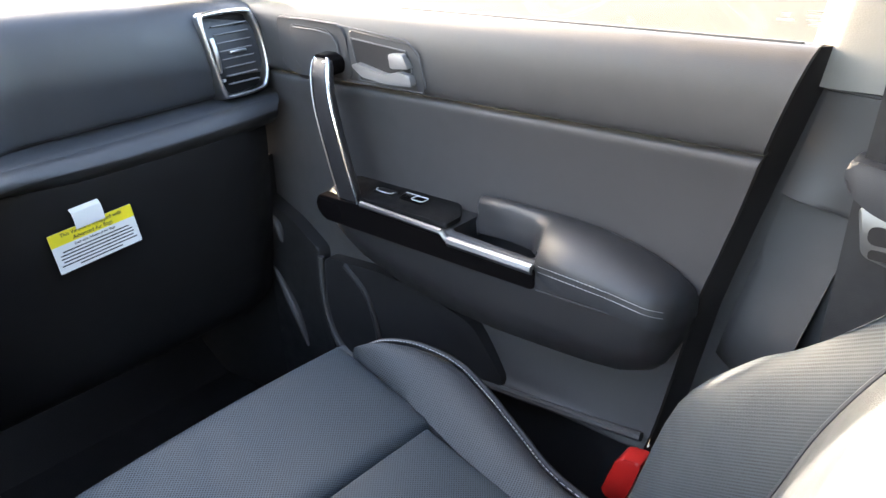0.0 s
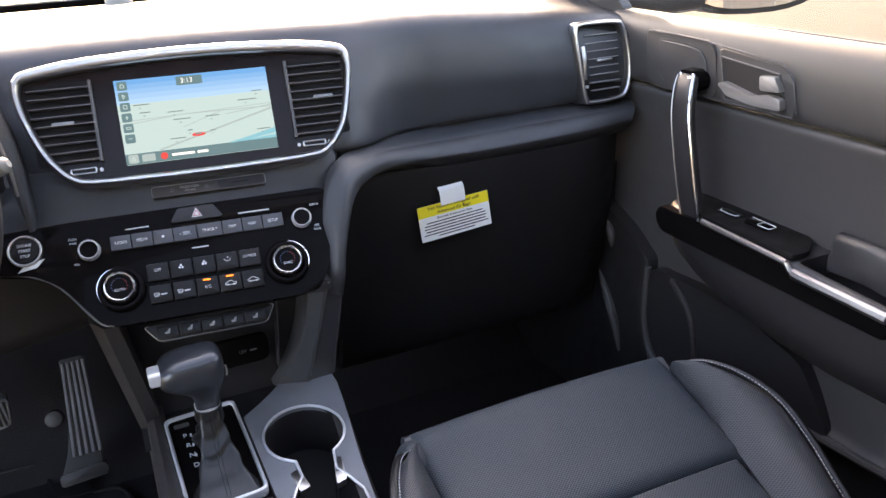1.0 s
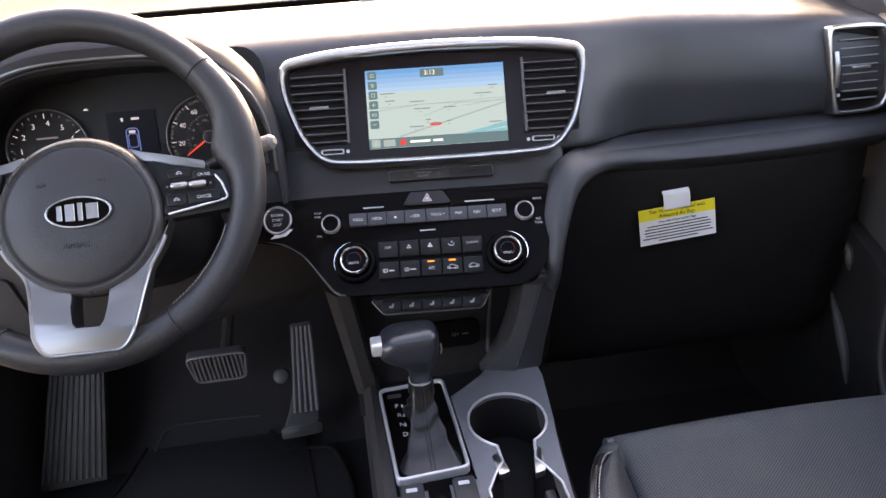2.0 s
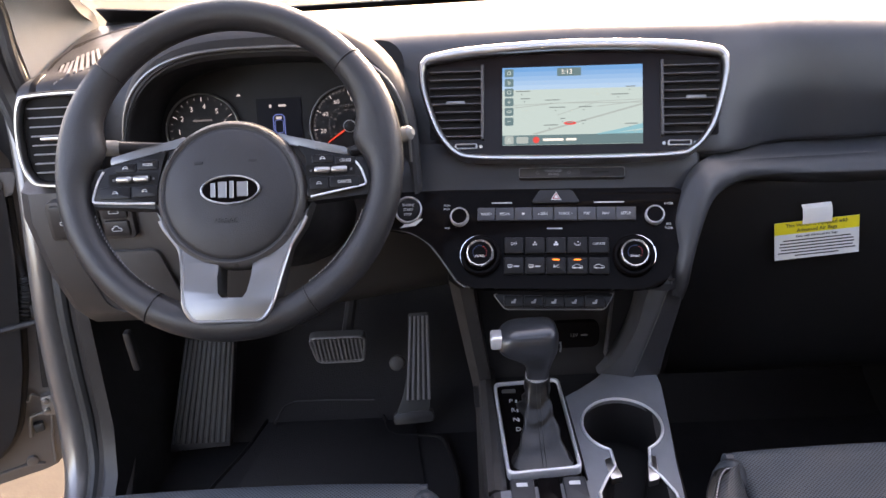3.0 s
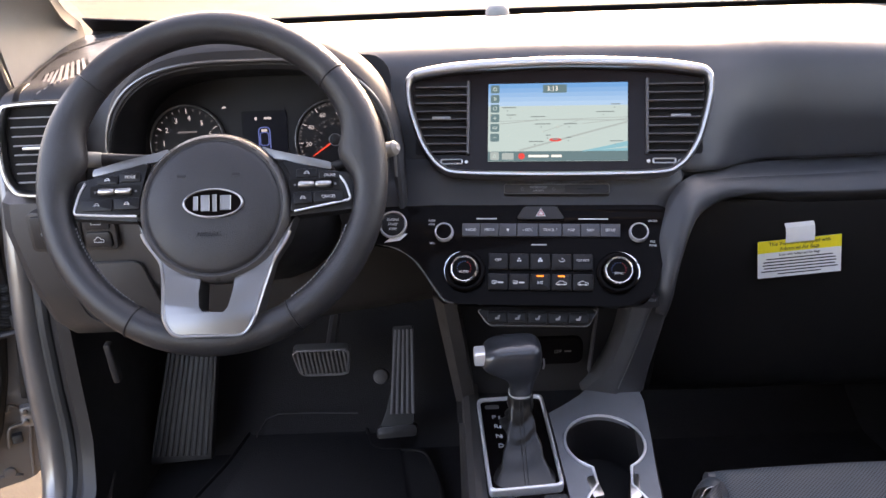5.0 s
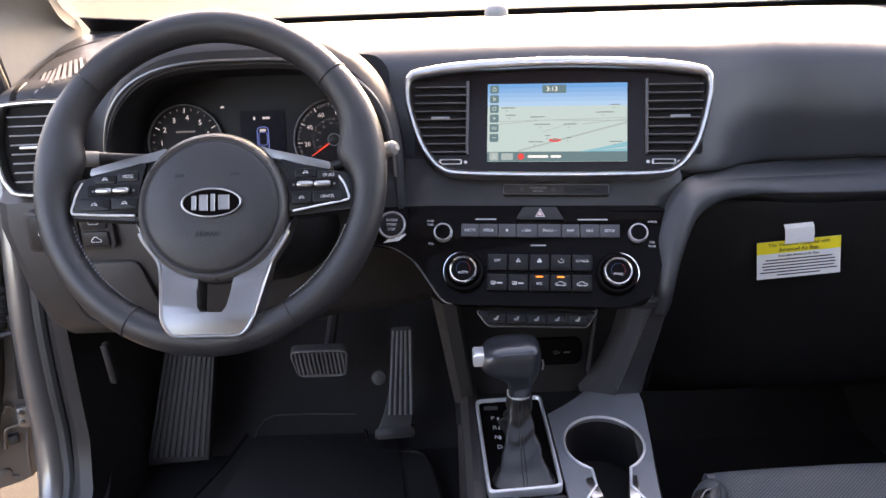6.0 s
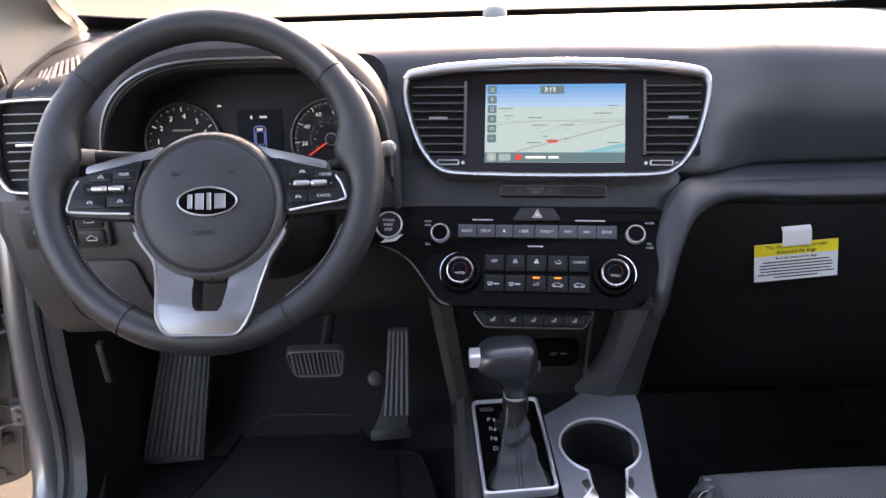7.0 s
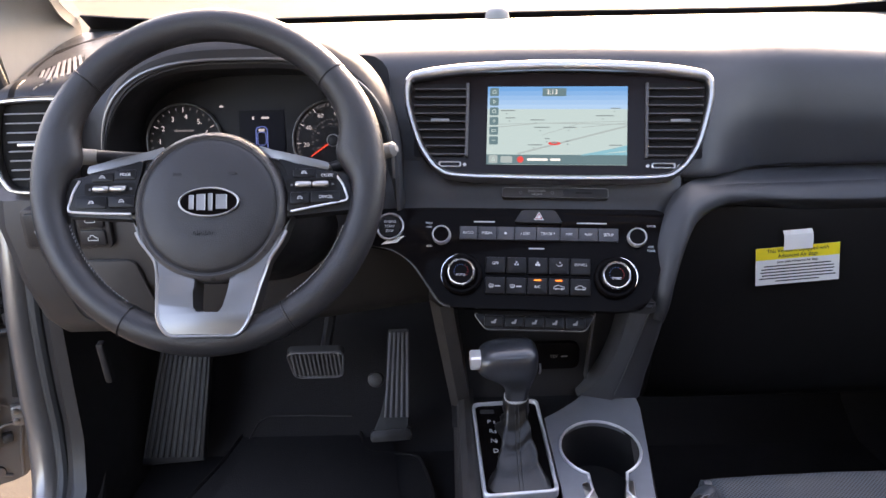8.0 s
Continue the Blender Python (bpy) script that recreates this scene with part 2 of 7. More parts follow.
def sweep(bm, path, r, n=10, closed=False, ry=None, up=(0, 0, 1)):
    """A tube along a path; r may be a number or a function of the place along it."""
    path = [Vector(p) for p in path]
    k, rings = len(path), []
    nrm = Vector(up)
    for i, p in enumerate(path):
        a, b = (path[i - 1], path[(i + 1) % k]) if closed else (path[max(i - 1, 0)], path[min(i + 1, k - 1)])
        t = (b - a).normalized()
        side = t.cross(nrm)
        if side.length < 1e-5:
            side = t.cross(Vector((0.3, 0.9, 0.2)))
        side.normalize()
        nrm = side.cross(t).normalized()
        rr = r(i / max(k - 1, 1)) if callable(r) else r
        r2 = rr * (ry or 1.0)
        rings.append([p + side * rr * math.cos(2 * math.pi * j / n) + nrm * r2 * math.sin(2 * math.pi * j / n) for j in range(n)])
    if closed:
        rings.append(rings[0])
        return loft_closed(bm, rings[:-1])
    return loft(bm, rings)


def loft_closed(bm, rings):
    vs = [[bm.verts.new(p) for p in r] for r in rings]
    k = len(vs[0])
    for q in range(len(vs)):
        a, b = vs[q], vs[(q + 1) % len(vs)]
        for i in range(k):
            bm.faces.new((a[i], a[(i + 1) % k], b[(i + 1) % k], b[i]))
    return bm


def shell(rows, thick):
    """A curved sheet through rows of points, with thickness; thick is the offset to its back."""
    bm = bmesh.new()
    off = Vector(thick)
    a, k = [[Vector(p) for p in r] for r in rows], len(rows[0])
    top = [[bm.verts.new(p) for p in r] for r in a]
    bot = [[bm.verts.new(p + off) for p in r] for r in a]
    for s, flip in ((top, 0), (bot, 1)):
        for i in range(len(s) - 1):
            for j in range(k - 1):
                q = (s[i][j], s[i][j + 1], s[i + 1][j + 1], s[i + 1][j])
                bm.faces.new(q[::-1] if flip else q)
    rim = [(0, j) for j in range(k)] + [(i, k - 1) for i in range(1, len(a))] + [(len(a) - 1, j) for j in range(k - 2, -1, -1)] + [(i, 0) for i in range(len(a) - 2, 0, -1)]
    for (i, j), (p, q) in zip(rim, rim[1:] + rim[:1]):
        bm.faces.new((top[i][j], bot[i][j], bot[p][q], top[p][q]))
    return bm


def pillow(P, ns=20, nt=20, edge=0.012, depth=0.05, down=(0, 0, -1), size=(0.3, 0.3)):
    """A padded panel: P(s, t) is its top, rounded off over its rim."""
    bm = bmesh.new()
    dn = Vector(down)

    def spread(n, length):
        e = min(edge / length, 0.3)
        inner = [e + (1 - 2 * e) * i / n for i in range(n + 1)]
        return [0, e * 0.12, e * 0.45] + inner + [1 - e * 0.45, 1 - e * 0.12, 1]

    S, T = spread(ns, size[0]), spread(nt, size[1])
    rows = []
    for s in S:
        row = []
        for t in T:
            d = 0.0
            for q, length in ((s, size[0]), (t, size[1])):
                x = min(q, 1 - q) * length
                if x < edge:
                    d = max(d, edge * (1 - math.sqrt(max(0, 1 - (1 - x / edge) ** 2))))
            row.append(P(s, t) + dn * d)
        rows.append(row)
    return shell_from(bm, rows, dn * depth)


def shell_from(bm, rows, off):
    bm.free()
    return shell(rows, off)


def words(body, size, m, depth=0.0003, align="CENTER", squeeze=1.0):
    """Built-in font lettering as a mesh in the face's axes."""
    cu = bpy.data.curves.new("text", "FONT")
    cu.body, cu.size, cu.extrude, cu.align_x, cu.align_y, cu.resolution_u = body, size, depth, align, "CENTER", 2
    ob = bpy.data.objects.new("text", cu)
    scene.collection.objects.link(ob)
    bpy.context.view_layer.update()
    me = ob.to_mesh()
    bm = bmesh.new()
    bm.from_mesh(me)
    ob.to_mesh_clear()
    bpy.data.objects.remove(ob)
    bpy.data.curves.remove(cu)
    for v in bm.verts:
        v.co = m @ Vector((v.co.x * squeeze, v.co.y, v.co.z))
    return bm


def at(m, u, v, d=0.0):
    return m @ Matrix.Translation((u, v, d))


# ---- the car's shell and the ground ----
def outline(bm, pts, m, d, w=0.00035, closed=True):
    return sweep(bm, [m @ Vector((p[0], p[1], d)) for p in pts], w, 5, closed, up=m.col[2][:3])


def lerp(a, b, t):
    return a + (b - a) * t


def flat(z):
    return Matrix.Translation((0, 0, z))


def build_ground():
    bm = bmesh.new()
    n = 24
    rows = []
    for i in range(n + 1):
        row = []
        for j in range(n + 1):
            a, b = (i / n - 0.5) * 2, (j / n - 0.5) * 2
            row.append(Vector((math.copysign(abs(a) ** 3, a) * 400, math.copysign(abs(b) ** 3, b) * 400, -0.12)))
        rows.append(row)
    bm.free()
    g = part("ground", shell(rows, (0, 0, -0.3)), GROUND)
    tagged(g, "sunlit sandy concrete ground round the car", "ground", kind="structure")


build_ground()


def build_shell():
    # floor pan
    f = part("floor", slab(rounded(-0.76, 0.76, -1.4, 1.62, 0.05), flat(0.29), -0.04, 0.0, 0.004), CARPET)
    tagged(f, "black carpet floor of the car's footwells", "floor", kind="structure")
    # toe board, rising forwards
    rows = [[(x, y, z) for x in (-0.76, -0.4, 0.0, 0.4, 0.76)] for y, z in ((1.42, 0.285), (1.52, 0.33), (1.60, 0.42), (1.66, 0.58), (1.68, 0.95), (1.69, 1.08))]
    w = part("wall_front", shell(rows, (0, 0.03, -0.01)), CARPET)
    tagged(w, "dark carpeted toe board under the dashboard", "wall", kind="structure")
    # roof round an unseen glass sunroof, added to let light in from above
    def lid(x0, x1, y0, y1):
        rows = []
        for i in range(9):
            y = lerp(y0, y1, i / 8)
            rows.append([(x, y, 1.53 - 0.09 * abs(x) ** 2 - 0.06 * max(0, (y - 0.1)) ** 2) for x in (lerp(x0, x1, k / 8) for k in range(9))])
        return shell(rows, (0, 0, 0.04))

    for q in ((-0.74, 0.74, 0.56, 0.74), (-0.74, 0.74, -1.45, 0.08), (-0.74, -0.44, 0.08, 0.56), (0.44, 0.74, 0.08, 0.56)):
        tagged(part("ceiling", lid(*q), CREAM), "pale fabric headliner of the car", "ceiling", kind="structure")
    g = part("roof_glass", lid(-0.44, 0.44, 0.08, 0.56), GLASS)
    g.visible_shadow = False
    tagged(g, "unseen clear sunroof panel, added to let light in from above", "window", kind="structure")
    # unseen panes round the rear of the cabin, tinted dark to cut light from behind
    for m, pts in ((side_axes(0.77), [(0.10, 1.06), (1.45, 1.06), (1.45, 1.49), (0.10, 1.49)]), (side_axes(-0.77), [(0.10, 1.06), (1.45, 1.06), (1.45, 1.49), (0.10, 1.49)]), (axes((0, -1.45, 0)), [(-0.77, 1.1), (0.77, 1.1), (0.72, 1.49), (-0.72, 1.49)])):
        g = part("rear_window", slab(pts, m, -0.004, 0.0), TINTED)
        tagged(g, "unseen rear window glass, tinted to cut light from behind", "window", kind="structure")
    # right flank below the windows, behind the front door
    s = part("wall_right", slab([(-0.38, 0.28), (1.45, 0.28), (1.45, 1.06), (-0.38, 1.06)], side_axes(0.79), -0.05, 0.0), DOOR_LOW)
    tagged(s, "dark trim of the rear door", "wall", kind="structure")
    s = part("wall_left", slab([(0.35, 0.28), (1.45, 0.28), (1.45, 1.06), (0.35, 1.06)], side_axes(-0.79), -0.05, 0.0), DOOR_LOW)
    tagged(s, "dark trim of the rear door", "wall", kind="structure")
    b = part("wall_back", slab([(-0.79, 0.28), (0.79, 0.28), (0.79, 1.1), (-0.79, 1.1)], axes((0, -1.45, 0)), -0.05, 0.0), DOOR_LOW)
    tagged(b, "dark rear trim of the cabin", "wall", kind="structure")


build_shell()


def build_pillars():
    # pale upper trims of the two windscreen pillars: a broad foot on the dash end, narrowing to the roof
    for side, name in ((-1, "pillar_left"), (1, "pillar_right")):
        R = curve([(0.745, 1.29, 1.03), (0.752, 1.285, 1.10), (0.757, 1.28, 1.165), (0.74, 1.15, 1.25), (0.705, 0.95, 1.36), (0.645, 0.68, 1.49)], 6, False)
        F = curve([(0.735, 1.53, 1.06), (0.722, 1.50, 1.113), (0.69, 1.37, 1.153), (0.664, 1.24, 1.235), (0.635, 1.02, 1.36), (0.585, 0.78, 1.50)], 6, False)
        rows = []
        for r, f in zip(R, F):
            n = Vector((-1, -0.35, -0.25)).normalized()
            row = [r + Vector((0.004, 0.012, 0)), r + Vector((0.002, 0.001, 0))]
            for k in range(9):
                q = k / 8
                row.append(r.lerp(f, q) + n * (f - r).length * 0.03 * math.sin(math.pi * q) ** 0.8)
            row += [f + Vector((0.003, 0.004, -0.004)), f + Vector((0.008, 0.006, -0.016))]
            rows.append([Vector((side * p.x, p.y, p.z)) for p in row])
        ob = part(name, shell(rows, (side * 0.004, 0.004, 0)), CREAM)
        tagged(ob, "pale grey windscreen pillar trim", "pillar", kind="structure")
    # body post at the driver's door opening: paint, seal, inner trim
    path = [(-0.74, 0.72, 1.46), (-0.80, 1.05, 1.34), (-0.845, 1.28, 1.20), (-0.845, 1.36, 1.06), (-0.822, 1.345, 0.96), (-0.809, 1.31, 0.82), (-0.809, 1.285, 0.68), (-0.811, 1.28, 0.56), (-0.811, 1.275, 0.45), (-0.803, 1.22, 0.34), (-0.785, 1.05, 0.28), (-0.78, 0.8, 0.27), (-0.78, 0.3, 0.27), (-0.78, -0.35, 0.27)]
    post = part("post_left", sweep(bmesh.new(), curve(path, 5, False), lambda t: 0.009 + 0.011 * min(1, max(0, (t - 0.29) / 0.12)) + 0.006 * min(1, max(0, (t - 0.42) / 0.15)), 14, ry=1.1), PAINT)
    tagged(post, "grey painted door post and sill", "post", kind="structure")
    for dx, dy, r, mat, nm, lab in ((0.032, -0.012, 0.011, RUBBER, "door_seal", "black rubber door seal"), (0.062, 0.0, 0.024, BLACK, "sill_trim", "dark plastic sill trim"), (0.09, 0.006, 0.010, BLACK, "door_seal", "black inner edge trim")):
        upper = {0.011: [(-0.72, 0.70, 1.47), (-0.785, 1.0, 1.34), (-0.812, 1.24, 1.20), (-0.812, 1.30, 1.06), (-0.79, 1.30, 0.96)],
                 0.024: [(-0.70, 0.69, 1.475), (-0.765, 1.0, 1.345), (-0.789, 1.245, 1.20), (-0.786, 1.30, 1.06), (-0.765, 1.30, 0.96)],
                 0.010: [(-0.68, 0.685, 1.475), (-0.742, 1.0, 1.345), (-0.762, 1.25, 1.20), (-0.758, 1.275, 1.06), (-0.742, 1.29, 0.96)]}[r]
        p2 = upper + [(x + dx, y + dy * (1 if z > 0.4 else 0.4), z + (0.0 if z > 0.4 else 0.025)) for x, y, z in path[5:]]
        ob = part(nm, sweep(bmesh.new(), curve(p2, 5, False), r, 10), mat)
        tagged(ob, lab, "seal" if r < 0.015 else "trim", kind="structure")
    # painted hinge post in the door gap, wing ahead of it
    hp = part("hinge_post", slab(corners([(-0.89, 0.30), (-0.80, 0.30), (-0.80, 1.10), (-0.86, 1.10), (-0.89, 1.0)], 0.02), axes((0, 1.47, 0)), -0.04, 0.0, 0.008), PAINT)
    tagged(hp, "grey painted hinge post in the door gap", "post", kind="structure")
    gs = part("gap_cover", slab(corners([(-0.905, 0.74), (-0.797, 0.74), (-0.80, 1.06), (-0.86, 1.11), (-0.905, 1.11)], 0.015), axes((0, 1.428, 0)), -0.03, 0.0, 0.006), RUBBER)
    tagged(gs, "black rubber cover in the gap above the hinges", "cover", kind="structure")
    for s in (-1, 1):
        rows = [[(s * (x - 0.03 * max(0, z - 0.7)), y, z) for y in (1.44, 1.7, 2.0, 2.3, 2.6)] for x, z in ((0.90, 0.22), (0.95, 0.5), (0.955, 0.8), (0.94, 0.95), (0.86, 1.0))]
        w = part("wing", shell(rows, (-s * 0.02, 0, 0)), PAINT)
        tagged(w, "grey painted front wing of the car", "wing", kind="structure")
    sr = part("sill_right", slab(rounded(0.735, 0.80, -0.35, 1.25, 0.01), flat(0.25), 0.0, 0.19, 0.01), BLACK)
    tagged(sr, "black plastic door sill", "sill", kind="structure")
    # kick panel between the sill trim and the footwell
    rows = [[(-0.715, y0, z), (-0.70, 1.32, z), (-0.69, 1.45, z), (-0.70, 1.62, z)] for z, y0 in ((0.27, 0.75), (0.30, 1.0), (0.34, 1.13), (0.40, 1.195), (0.48, 1.22), (0.62, 1.225), (0.74, 1.23))]
    k = part("kick_panel", shell(rows, (-0.02, 0, 0)), BLACK)
    tagged(k, "dark plastic kick panel of the footwell", "panel", kind="structure")
    rows = [[(0.715, 1.22, z), (0.705, 1.32, z), (0.69, 1.45, z), (0.70, 1.62, z)] for z in (0.27, 0.45, 0.62, 0.80)]
    k = part("kick_panel", shell(rows, (0.02, 0, 0)), BLACK)
    tagged(k, "dark plastic kick panel of the footwell", "panel", kind="structure")


build_pillars()


def build_windscreen():
    def P(s, t):
        x = lerp(-1, 1, s)
        return Vector((x * lerp(0.72, 0.62, t), lerp(1.74 - 0.19 * abs(x) ** 2.2, 0.80 - 0.07 * x * x, t), lerp(1.085 + 0.018 * abs(x) ** 4, 1.50, t)))

    rows = [[P(i / 20, j / 8) for i in range(21)] for j in range(9)]
    g = part("windscreen", shell(rows, (0, 0.004, 0.004)), GLASS)
    g.visible_shadow = False
    tagged(g, "clear curved windscreen glass", "window", kind="structure")
    rows = [[P(i / 30, j * (0.055 + 0.02 * max(0, abs(i / 15 - 1) - 0.8) / 0.2)) + Vector((0, -0.004, -0.006)) for i in range(31)] for j in range(2)]
    b = part("windscreen_band", shell(rows, (0, -0.002, -0.002)), BLACK)
    tagged(b, "black printed band along the windscreen's foot", "band", kind="structure")
    rows = [[P(i / 30, 0) + Vector((0, dy, dz)) for i in range(31)] for dy, dz in ((-0.03, -0.012), (-0.012, 0.002), (0.05, 0.0))]
    b = part("windscreen_seal", shell(rows, (0, 0, -0.01)), RUBBER)
    tagged(b, "black seal between dashboard and windscreen", "seal", kind="structure")


build_windscreen()


# ---- dashboard ----
MF = axes((0.026, 1.105, 1.005), 25, 7)     # display module
CF = axes((-0.005, 1.03, 0.832), 36, 7)     # control panel

dash = thing("dashboard", (0, 1.3, 0.9), "dark grey moulded dashboard with a central display", "dashboard")


PAD = []


def pad_z(x, y):
    """Height of the dash top at a place."""
    r = min(PAD, key=lambda q: abs(q[0].x - x))
    for a, b in zip(r, r[1:]):
        if a.y >= y >= b.y:
            return lerp(a.z, b.z, (a.y - y) / max(1e-6, a.y - b.y))
    return r[0].z if y > r[0].y else 1.05


def build_dash_pads():
    # one soft pad from end to end, from the windscreen down to the crease
    sec = [(1.70, 1.086), (1.60, 1.096), (1.45, 1.10), (1.32, 1.098), (1.25, 1.0935), (1.222, 1.087), (1.204, 1.076), (1.194, 1.061), (1.188, 1.044), (1.184, 1.025), (1.181, 1.0), (1.184, 0.965), (1.188, 0.932), (1.193, 0.922), (1.206, 0.9185)]

    def step(x):
        f = min(1, max(0, (x - 0.20) / 0.14)) if x > 0 else min(1, max(0, (-0.17 - x) / 0.10))
        return 1 - f * f * (3 - 2 * f)

    def warp(x, y, z):
        edge = 0.19 * (abs(x) / 0.72) ** 2.2
        f = max(0.0, (y - 1.2) / 0.5)
        near = min(1, max(0, (1.34 - y) / 0.12))
        pull = step(x) * near * max(0, 0.03 + 0.07 * max(0, (1.07 - z) / 0.14) - 0.13 * max(0, 0.2 - x))
        y2 = y - edge * f * 0.9
        low = min(1, max(0, (1.0 - z) / 0.07)) if x > 0 else 0.0
        z += low * (0.016 * step(x) + 0.006 * max(0, x - 0.3))
        return Vector((x, y2 - pull, z - 0.042 * (abs(x) / 0.7) ** 2.5 * (1 - 1.2 * min(1, max(0, (y2 - 1.29) / 0.24))) * (1 - low)))

    s2 = curve([(a, b, 0) for a, b in sec], 3, False)
    xs = [lerp(-0.73, 0.725, k / 56) for k in range(57)]
    rows = [[warp(x, p.x, p.y) for p in s2] for x in xs]
    PAD.extend(rows)
    part("upper_pad", shell(rows, (0, 0.012, -0.012)), DASH, dash, "soft dark grey upper dashboard pad")
    # knee pad below the crease: a soft roll that sweeps round into the flank of the centre stack
    top = [(0.725, 1.192, 0.9165), (0.6, 1.192, 0.916), (0.45, 1.192, 0.9145), (0.37, 1.188, 0.914), (0.30, 1.158, 0.919), (0.258, 1.127, 0.925), (0.222, 1.097, 0.929), (0.190, 1.071, 0.929), (0.163, 1.051, 0.915), (0.143, 1.031, 0.875), (0.137, 1.018, 0.845), (0.133, 1.004, 0.812), (0.136, 1.019, 0.775)]
    fold = [(0.692, 1.139, 0.899), (0.6, 1.134, 0.896), (0.45, 1.132, 0.894), (0.37, 1.129, 0.896), (0.304, 1.113, 0.901), (0.26, 1.093, 0.904), (0.228, 1.071, 0.905), (0.200, 1.051, 0.897), (0.183, 1.032, 0.884), (0.168, 1.013, 0.856), (0.159, 1.002, 0.83), (0.154, 0.999, 0.80), (0.154, 1.019, 0.768)]
    under = [(0.690, 1.156, 0.874), (0.6, 1.143, 0.872), (0.45, 1.142, 0.871), (0.37, 1.142, 0.872), (0.312, 1.144, 0.877), (0.268, 1.144, 0.882), (0.238, 1.14, 0.880), (0.212, 1.135, 0.874), (0.195, 1.13, 0.861), (0.181, 1.125, 0.838), (0.172, 1.12, 0.812), (0.167, 1.115, 0.788), (0.168, 1.11, 0.76)]
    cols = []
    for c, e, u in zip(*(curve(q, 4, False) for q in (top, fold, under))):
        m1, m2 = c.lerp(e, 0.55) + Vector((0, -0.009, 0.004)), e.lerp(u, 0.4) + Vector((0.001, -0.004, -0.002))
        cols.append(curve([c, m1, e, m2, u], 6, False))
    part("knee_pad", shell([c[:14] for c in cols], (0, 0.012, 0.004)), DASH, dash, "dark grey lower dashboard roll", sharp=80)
    # the roll's underside: dash plastic with the overhang's shade in its colour
    part("glove_box_surround", shell([c[13:] for c in cols], (0, 0.012, 0.004)), DARK_AND_SHADED, dash, "surround of the glove box, darkened for shade", sharp=80)
    # glove box, its lid coloured near black in place of shade
    gl = [(1.165, 0.889), (1.148, 0.886), (1.140, 0.876), (1.139, 0.85), (1.1425, 0.80), (1.151, 0.73), (1.163, 0.66), (1.178, 0.595), (1.20, 0.55), (1.25, 0.525), (1.40, 0.515)]
    s4 = curve([(a, b, 0) for a, b in gl], 3, False)
    rows = [[Vector((x, p.x + 0.6 * max(0, x - 0.63) + 0.04 * max(0, 0.25 - x), p.y)) for p in s4] for x in (0.19, 0.25, 0.35, 0.45, 0.55, 0.62, 0.65, 0.688)]
    part("glove_box", shell(rows, (0, 0.015, 0.0)), GLOVE_SHADE, dash, "glove box lid, darkened for shade")


build_dash_pads()


